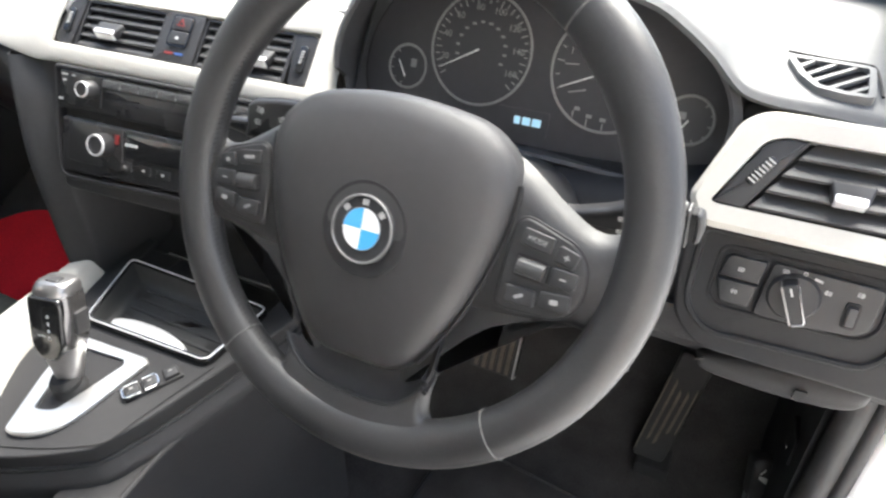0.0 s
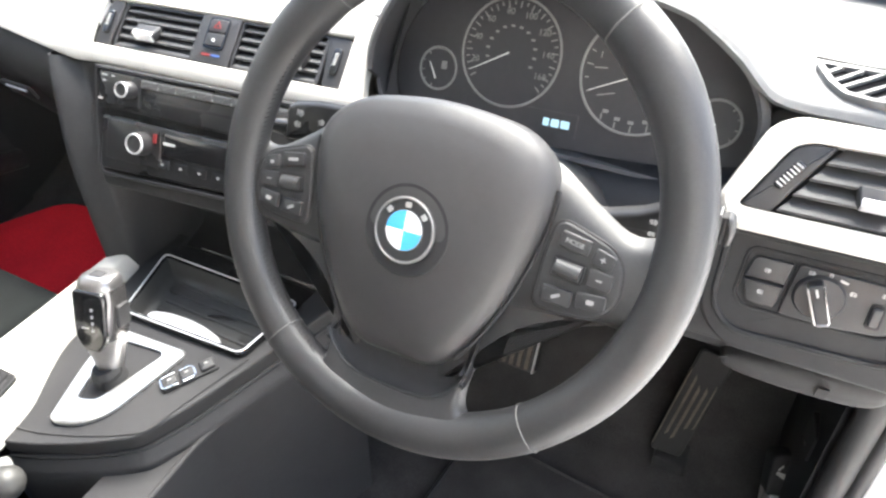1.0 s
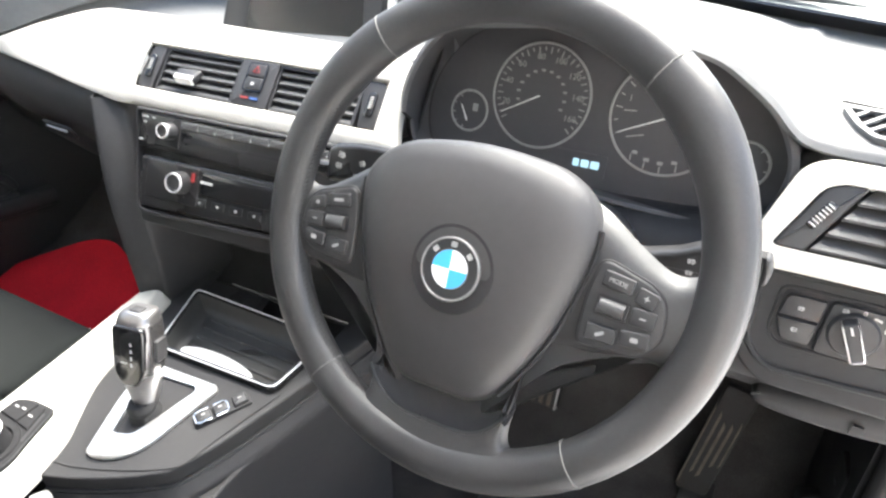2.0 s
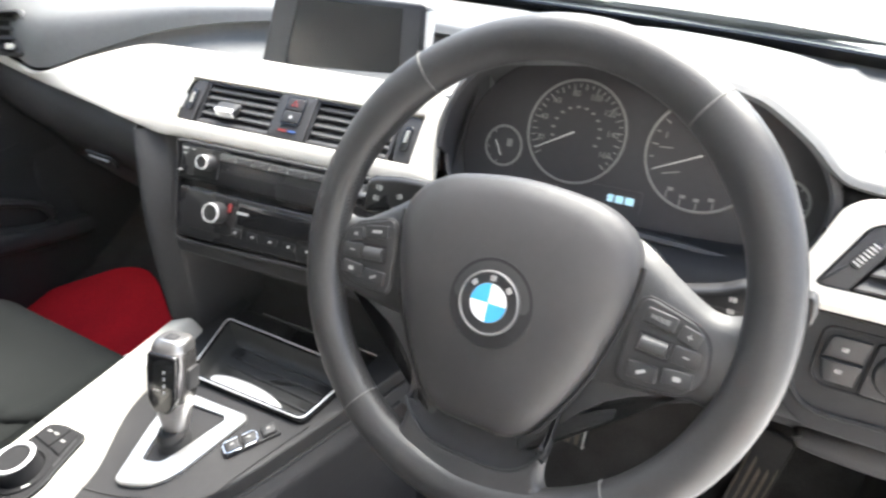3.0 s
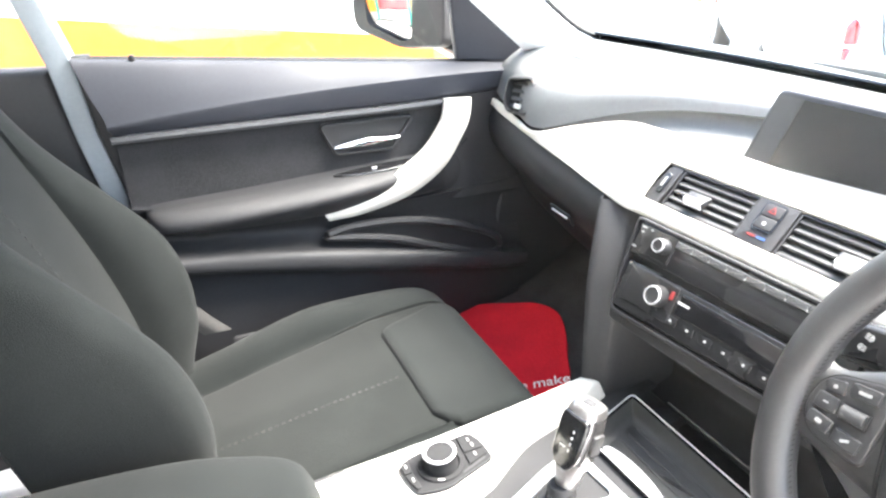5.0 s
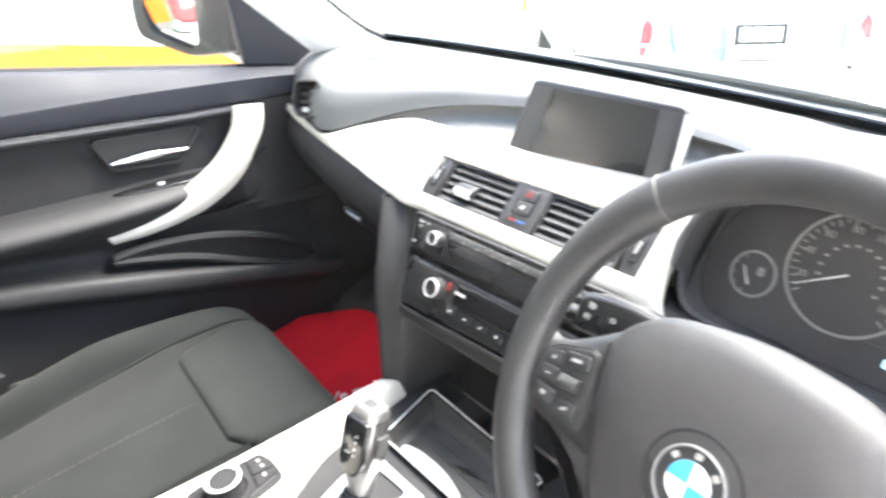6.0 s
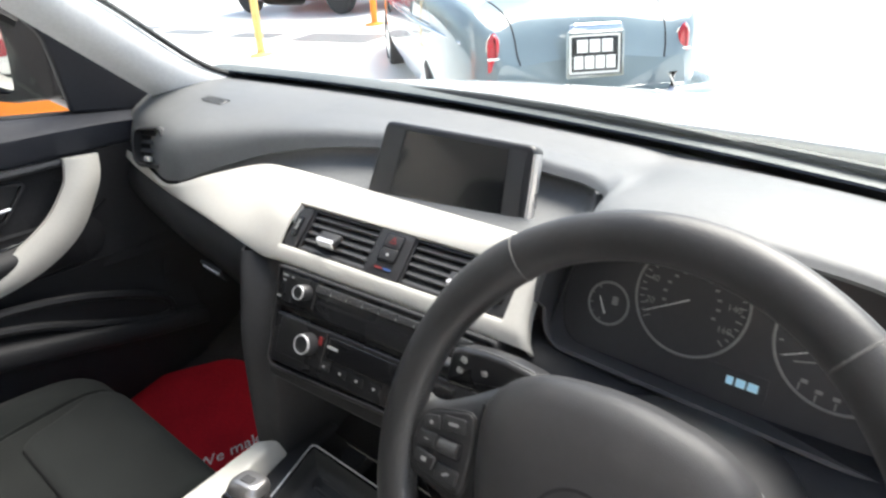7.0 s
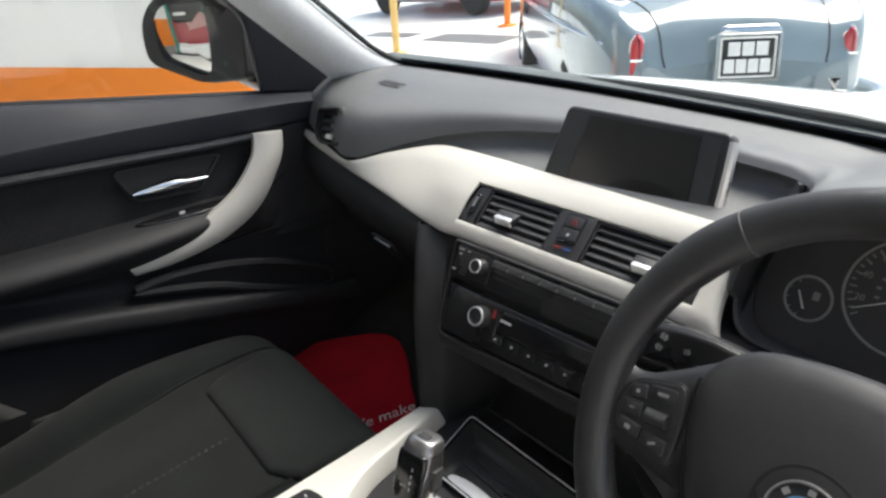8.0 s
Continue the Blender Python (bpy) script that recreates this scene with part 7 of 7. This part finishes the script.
part("mirror_glass", grid([[MG @ V(p.x * f, p.y * f, -(p.x * p.x + p.y * p.y) * f * f / 2.6) for p in mgo] for f in [1.0 - i / 16 for i in range(16)] + [0.01]], close_u=True, cap=True), MIRROR, mir, "convex mirror glass")
part("foot", tube([(-0.90, 0.17, 0.985), (-0.80, 0.19, 0.965), (-0.72, 0.20, 0.955)], [0.022, 0.024, 0.03], 10), GLOSS, mir, "black mirror foot")

# ---- red floor mat ----
MF = fr((-0.5, 0.1, FW(0.1)), (1, 0, 0), (0, 1, 0.3))
fm_ = thing("floor_mat", MF.translation, "red carpet protection mat with white lettering in the footwell", "floor mat")
mp = rounded([(-0.19, -0.14), (-0.185, 0.035), (-0.165, 0.075), (-0.075, 0.168), (-0.02, 0.182), (0.030, 0.165), (0.075, 0.140), (0.110, 0.118), (0.15, 0.100), (0.20, 0.05), (0.16, -0.08), (0.05, -0.15)], [0.02, 0.03, 0.03, 0.03, 0.03, 0.02, 0.01, 0.015, 0.02, 0.03, 0.03, 0.03], 4)
part("mat_sheet", slab(mp, MF, 0.004, 0.0, 0.0015), REDMAT, fm_, "red mat")
tx = V(0.055, 0.104, 0).normalized()
ang = math.degrees(math.atan2(tx.y, tx.x))
words("We make", 0.032, sub(MF, 0.098, -0.018, 0.0042, ang), "lettering", WHITE, fm_, 0.0003, "LEFT")

# ---- pedals and footwell things ----
bp_ = thing("brake_pedal", (0.268, 0.46, 0.30), "black brake pedal with worn ribbed rubber", "pedal")
PB = fr((0.262, 0.45, 0.318), (1, 0, 0), (0, 0.45, 0.9))
part("pad", slab(rounded([(-0.040, -0.035), (0.040, -0.035), (0.040, 0.042), (-0.040, 0.042)], 0.008), PB, 0.014, 0, 0.004), RUBBER, bp_)
for i in range(5):
    part("tread_rib", slab(rect(-0.0035, -0.030, 0.0035, 0.037, 0.002), sub(PB, -0.028 + i * 0.0135, 0, 0.014), 0.003), PEDAL, bp_)
part("trim_edge", slab(rect(0.036, -0.034, 0.039, 0.041), PB, 0.0165), SATIN, bp_, "silver edge")
part("arm", tube([(0.27, 0.47, 0.34), (0.27, 0.52, 0.50), (0.27, 0.50, 0.62)], 0.010, 8), RUBBER, bp_)
ap = thing("accelerator_pedal", (0.535, 0.45, 0.22), "long black accelerator pedal with worn ribs", "pedal")
PA = fr((0.538, 0.45, 0.315), (0.99, 0.0, -0.10), (0.09, 0.20, 0.97))
part("pad", slab(rounded([(-0.025, -0.094), (0.022, -0.090), (0.036, 0.105), (-0.012, 0.110)], 0.010), PA, 0.012, 0, 0.004), RUBBER, ap)
for x, y0, y1, w in ((-0.0185, -0.084, 0.076, 0.0012), (-0.0075, -0.056, 0.066, 0.0022), (0.0030, -0.060, 0.050, 0.0026), (0.0135, -0.034, 0.052, 0.0024), (0.0235, -0.030, 0.060, 0.0012)):
    part("tread_rib", slab(rounded([(-w, y0), (w * 0.7, y0 + 0.006), (w, y1 - 0.008), (-w * 0.6, y1)], 0.0006, 2), sub(PA, x, 0, 0.012, -3.5), 0.0022), PEDAL, ap)
part("hinge", block(fr((0.538, 0.43, 0.20), (1, 0, 0), (0, 1, 0)), 0.05, 0.05, 0.03, 0.006), RUBBER, ap)
fp_ = thing("driver_floor_mat", (0.40, 0.1, 0.20), "dark grey carpet mat in the driver's footwell", "floor mat")
part("mat_sheet", slab(rounded([(-0.20, -0.30), (0.22, -0.30), (0.24, 0.22), (-0.16, 0.26)], 0.05), fr((0.40, 0.08, 0.203), (1, 0, 0), (0, 1, 0.0)), 0.006, 0, 0.002), CARPET, fp_)
part("piping", tube([V(0.40 + p.x, 0.08 + p.y, 0.210) for p in rounded([(-0.20, -0.30), (0.22, -0.30), (0.24, 0.22), (-0.16, 0.26)], 0.05)], 0.004, 6, True), RUBBER, fp_)
bl = thing("bonnet_release", (0.675, 0.36, 0.40), "black bonnet release lever with a white symbol", "lever")
HB = fr((0.6790, 0.3774, 0.3256), (1, 0.25, 0), (0, 0.5, 0.86))
part("lever", slab(rounded([(-0.020, -0.034), (0.012, -0.034), (0.016, 0.020), (0.006, 0.030), (-0.018, 0.024)], 0.008), HB, 0.030, -0.0275, 0.004), RUBBER, bl)
bon = [V(x, y) for x, y in ((-0.010, 0.003), (0.000, 0.001), (0.009, -0.005), (0.008, -0.008), (-0.003, -0.006), (-0.011, -0.001))]
part("symbol", frame_slab(bon, inset2(bon, 0.0018), sub(HB, 0, 0, 0.0025), 0.0006), MARK, bl, "white symbol", False)
part("symbol", slab(rect(-0.001, 0.0, 0.009, 0.0018), sub(HB, -0.008, 0.005, 0.0025, 50), 0.0006), MARK, bl, "white symbol", False)
bc = thing("diagnostic_cover", (0.685, 0.34, 0.45), "small dark socket cover on the kick panel", "cover")
part("lid", slab(rect(-0.022, -0.022, 0.022, 0.022, 0.006), fr((0.681, 0.335, 0.452), (0.1, -1, 0), (0, 0, 1)), 0.006, 0, 0.002), DARK, bc)
part("latch", slab(rect(-0.004, -0.003, 0.004, 0.003, 0.001), fr((0.6745, 0.335, 0.440), (0.1, -1, 0), (0, 0, 1)), 0.001), PLASTIC, bc)

# ---- cars and things beyond the glass ----
HD = V(-0.78, 0.625, 0.05).normalized()
LFT = V(-0.625, -0.78, 0.0).normalized()


def old_car(at):
    car = thing("classic_car", at, "slate blue classic saloon with chrome bumper and tall red lamps", "car")
    UP = HD.cross(LFT) if HD.cross(LFT).z > 0 else LFT.cross(HD)

    def P(f, l, u):
        return Vector(at) + HD * f + LFT * l + UP * u

    rows = []
    # stations from the tail forwards: length, half width, deck height, roof height, sill
    for f, w, deck, roof in ((-0.10, 0.52, 0.62, 0.64), (0.0, 0.62, 0.80, 0.83), (0.25, 0.70, 0.90, 0.94), (0.7, 0.76, 0.95, 1.02), (1.1, 0.79, 0.97, 1.30), (1.6, 0.80, 0.98, 1.42), (2.3, 0.80, 0.98, 1.40), (2.75, 0.79, 0.97, 1.10), (3.2, 0.77, 0.94, 0.99), (3.9, 0.72, 0.88, 0.92), (4.25, 0.62, 0.74, 0.78), (4.35, 0.50, 0.50, 0.55)):
        lo = 0.24
        rows.append([P(f, w * 0.90, lo), P(f, w, lo + 0.18), P(f, w * 1.01, deck * 0.75), P(f, w * 0.95, deck), P(f, w * 0.72, max(roof - 0.08, deck)), P(f, w * 0.35, roof), P(f, 0, roof + 0.01), P(f, -w * 0.35, roof), P(f, -w * 0.72, max(roof - 0.08, deck)), P(f, -w * 0.95, deck), P(f, -w * 1.01, deck * 0.75), P(f, -w, lo + 0.18), P(f, -w * 0.90, lo)])
    bm = loft(rows, 50, 60)
    shell = part("body", bm, OLDPAINT, car, "slate blue painted body")
    ring = crom(rows[0], 50)
    mid = P(-0.13, 0, 0.42)
    part("tail_panel", grid([ring] + [[q.lerp(mid, k) for q in ring] for k in (0.35, 0.7, 0.98)]), OLDPAINT, car)
    for s in (1, -1):
        RMx = fr(P(0.02, s * 0.518 + 0.008, 0.68), tuple(-LFT), tuple(UP))
        lamp = part("tail_lamp", slab(rounded([(-0.035, -0.10), (0.035, -0.10), (0.030, 0.06), (0.0, 0.105), (-0.030, 0.06)], 0.02), RMx, 0.10, 0.0, 0.02), LENS, car, "tall red tail lamp")
        part("lamp_rim", tube([RMx @ V(p.x, p.y, 0.07) for p in rounded([(-0.038, -0.105), (0.038, -0.105), (0.033, 0.062), (0.0, 0.112), (-0.033, 0.062)], 0.02)], 0.006, 6, True), CHROME, lamp, "chrome rim")
        part("lamp_bar", slab(rect(-0.036, -0.028, 0.036, -0.016), RMx, 0.104), CHROME, lamp)
        part("overrider", tube([P(-0.20, s * 0.40, 0.36), P(-0.22, s * 0.40, 0.46), P(-0.19, s * 0.40, 0.56)], [0.03, 0.034, 0.026], 10), CHROME, car, "chrome overrider")
        for f in (0.85, 3.35):
            m = fr(P(f, s * 0.695, 0.30), tuple(HD), tuple(UP))
            wheel = part("wheel", lathe([(0.30, -0.08), (0.32, -0.05), (0.32, 0.05), (0.30, 0.075), (0.22, 0.08), (0.20, 0.06)], m if s < 0 else m @ Matrix.Rotation(math.pi, 4, "X"), 32), TYRE, car, "black tyre")
            part("hub_cap", lathe([(0.20, 0.055), (0.17, 0.07), (0.09, 0.085), (0.0, 0.09)], m if s < 0 else m @ Matrix.Rotation(math.pi, 4, "X"), 24), CHROME, wheel, "chrome hub cap")
    part("rear_bumper", tube(crom([P(0.35, 0.78, 0.42), P(-0.05, 0.74, 0.42), P(-0.17, 0.5, 0.42), P(-0.20, 0, 0.42), P(-0.17, -0.5, 0.42), P(-0.05, -0.74, 0.42), P(0.35, -0.78, 0.42)], 40), 0.045, 10, flat=1.3), CHROME, car, "chrome rear bumper")
    PMx = fr(P(-0.135, 0.015, 0.665), tuple(-LFT), tuple(UP * 0.97 + HD * 0.15))
    pl_ = part("number_plate", slab(rect(-0.14, -0.10, 0.14, 0.10, 0.012), PMx, 0.012, 0, 0.003), GLOSS, car, "black plate with plain white bars")
    part("plate_border", frame_slab(rect(-0.136, -0.096, 0.136, 0.096, 0.01), rect(-0.126, -0.086, 0.126, 0.086, 0.008), PMx, 0.014), WHITE, pl_, "white border", False)
    for y, w, n in ((0.040, 0.20, 3), (-0.040, 0.23, 4)):
        for i in range(n):
            part("plate_bar", slab(rect(-w / n * 0.42, -0.032, w / n * 0.42, 0.032), sub(PMx, -w / 2 + w / n * (i + 0.5), y, 0.012), 0.003), WHITE, pl_, "plain white bar", False)
    part("plate_lamp", slab(rounded([(-0.15, 0.105), (0.15, 0.105), (0.13, 0.150), (-0.13, 0.150)], 0.02), PMx, 0.05, -0.01, 0.012), CHROME, car, "chrome plate lamp housing")
    part("plate_frame", frame_slab(rect(-0.155, -0.115, 0.155, 0.115, 0.012), rect(-0.142, -0.102, 0.142, 0.102, 0.01), PMx, 0.022), CHROME, car)
    for s in (1, -1):
        line = crom([P(0.0, s * 0.40, 0.56), P(0.03, s * 0.41, 0.72), P(0.12, s * 0.44, 0.86), P(0.35, s * 0.50, 0.95), P(0.75, s * 0.56, 1.0)], 24)
        part("boot_shut_line", tube([shell.closest_point_on_mesh(q)[1] for q in line], 0.005, 5), PIT, car)
    part("rear_window", loft([[P(0.80, w, 1.06), P(0.95, w, 1.22), P(1.12, w * 0.9, 1.335)] for w in (-0.5, -0.25, 0, 0.25, 0.5)], 8, 12), GLOSS, car, "dark rear window")
    part("waist_moulding", tube(crom([P(0.1, 0.66, 0.72), P(0.8, 0.80, 0.76), P(2.0, 0.83, 0.76), P(3.4, 0.79, 0.74), P(4.1, 0.70, 0.68)], 30), 0.008, 6), CHROME, car)
    return car


old_car((-1.35, 2.93, gz(2.93) - 0.13))


def red_car(at, rz):
    m = GF @ Matrix.Translation(at) @ Matrix.Rotation(radians(rz), 4, "Z")
    car = thing("red_car", m.translation, "small glossy red car across the floor", "car")
    rows = []
    for f, w, deck, roof in ((-2.0, 0.60, 0.55, 0.58), (-1.9, 0.74, 0.80, 0.84), (-1.5, 0.82, 0.92, 1.05), (-0.8, 0.84, 0.94, 1.42), (0.1, 0.84, 0.94, 1.46), (0.8, 0.84, 0.92, 1.05), (1.6, 0.80, 0.80, 0.85), (1.95, 0.70, 0.62, 0.66), (2.02, 0.6, 0.45, 0.48)):
        rows.append([m @ V(f, w * 0.92, 0.20), m @ V(f, w, 0.42), m @ V(f, w * 0.98, deck), m @ V(f, w * 0.68, max(roof - 0.06, deck)), m @ V(f, 0, roof), m @ V(f, -w * 0.68, max(roof - 0.06, deck)), m @ V(f, -w * 0.98, deck), m @ V(f, -w, 0.42), m @ V(f, -w * 0.92, 0.20)])
    part("body", loft(rows, 36, 40), REDPAINT, car, "red painted body")
    for f in (-1.25, 1.25):
        for s in (1, -1):
            wm = m @ Matrix.Translation((f, s * 0.80, 0.31)) @ Matrix.Rotation(radians(-90 * s), 4, "X")
            w = part("wheel", lathe([(0.29, -0.09), (0.31, -0.06), (0.31, 0.06), (0.29, 0.085), (0.21, 0.085)], wm, 28), TYRE, car)
            part("rim", lathe([(0.21, 0.08), (0.19, 0.07), (0.06, 0.075), (0.0, 0.08)], wm, 20), SATIN, w, "silver wheel rim")
    for s in (1, -1):
        part("side_glass", loft([[m @ V(f, s * 0.835 * k, z) for f in fs] for z, k, fs in ((0.96, 0.985, (-1.2, -0.4, 0.4, 0.75)), (1.15, 0.90, (-1.0, -0.4, 0.35, 0.62)), (1.34, 0.77, (-0.85, -0.4, 0.25, 0.35)))], 10, 8), GLOSS, car, "dark side windows")
        part("sill_strip", tube([m @ V(-0.9, s * 0.85, 0.24), m @ V(0.9, s * 0.85, 0.24)], 0.02, 6), SATIN, car)
    return car


red_car((-9.35, 7.75, 0), 1)

def marker_post(name, x, y, h, r, material, label):
    po = thing(name, (x, y, gz(y)), label, "post")
    part("shaft", tube([V(x, y, gz(y)), V(x - 0.02, y, gz(y) + h)], r, 10), material, po)
    part("foot_plate", lathe([(r * 3, 0), (r * 3, 0.015), (r * 1.2, 0.03)], fr((x, y, gz(y)), (1, 0, 0), (0, 1, SLOPE)), 18), material, po)


marker_post("post", -6.41, 4.22, 1.3, 0.045, YELLOWP, "ochre painted post on the floor")
marker_post("marker_post", -6.50, 6.15, 1.2, 0.045, ORANGE, "orange marker post beside the blue car")
bt = thing("display_booth", (-3.1, -7.2, gz(-7.2)), "teal-framed booth with red panels and a dark top", "booth")
BZ = gz(-7.1)
BF = fr((-3.1, -7.1, BZ), (-1, 0, 0), (0, 0, 1))
part("foot", slab(rect(-1.05, 0.0, 1.10, 0.06, 0.01), BF, 0.36, -0.36, 0.01), RUBBER, bt, "dark foot")
part("base", slab(rect(-1.02, 0.06, 0.98, 0.26, 0.01), BF, 0.33, -0.34, 0.01), WALLW, bt, "pale base panel")
for x in (-0.98, 0.86):
    part("corner_post", slab(rect(x - 0.07, 0.06, x + 0.07, 2.1, 0.02), BF, 0.10, -0.06, 0.015), GREEN, bt, "teal corner post")
part("back_panel", slab(rect(-0.98, 0.26, 0.86, 1.0), BF, 0.02, -0.30), REDPAINT, bt, "dark red panel")
part("pale_panel", slab(rounded([(-0.9, 0.70), (0.15, 0.62), (0.25, 0.98), (-0.9, 0.98)], 0.04), BF, 0.03, -0.26, 0.01), mat("pale_pink_panel", (0.62, 0.34, 0.32), 0.5, vary=0.06), bt, "pale pink upper panel")
part("sill", slab(rect(-0.9, 0.26, 0.79, 0.36, 0.02), BF, 0.05, -0.14, 0.01), WALLW, bt, "pale sill")
part("header", slab(rect(-0.91, 1.0, 0.79, 1.95, 0.02), BF, 0.05, -0.12, 0.01), RUBBER, bt, "dark header panel")
part("lamp_bar", slab(rect(0.10, 1.22, 0.46, 1.32, 0.02), BF, 0.02, -0.07, 0.005), WHITE, bt, "white lamp bar")
part("roof_panel", slab(rect(-1.05, 2.1, 1.0, 2.16, 0.01), BF, 0.36, -0.36, 0.01), GREEN, bt, "teal roof edge")

# ---- rear-view mirror ----
rv = thing("rear_view_mirror", (0.07, 0.08, 1.26), "black rear-view mirror hanging from the windscreen", "mirror")
RV = fr((0.070, 0.030, 1.186), (1, -0.10, 0), (0, 0.12, 1))
ho = rounded([(-0.122, -0.026), (-0.03, -0.036), (0.03, -0.036), (0.122, -0.026), (0.126, 0.030), (-0.126, 0.030)], 0.016, 5)
part("housing", slab(ho, RV, 0.030, -0.030, 0.004), PLASTIC, rv, "black plastic housing")
part("mirror_glass", slab(inset2(ho, 0.006), RV, 0.002, -0.001), MIRROR, rv, "mirror glass", False)
part("dip_lever", slab(rounded([(-0.030, -0.048), (0.014, -0.048), (0.020, -0.034), (-0.036, -0.034)], 0.008), RV, 0.012, -0.022, 0.003), PLASTIC, rv, "dark dip lever")
part("stem", tube(crom([(0.07, 0.045, 1.19), (0.05, 0.07, 1.235), (0.03, 0.10, 1.252)], 8), 0.011, 10), PLASTIC, rv)
part("foot", lathe([(0.028, 0.0), (0.026, 0.010), (0.012, 0.018)], fr((0.03, 0.108, 1.262), (1, 0, 0), (0, -0.5, 0.87)) @ Matrix.Rotation(math.pi, 4, "X"), 18), PLASTIC, rv)
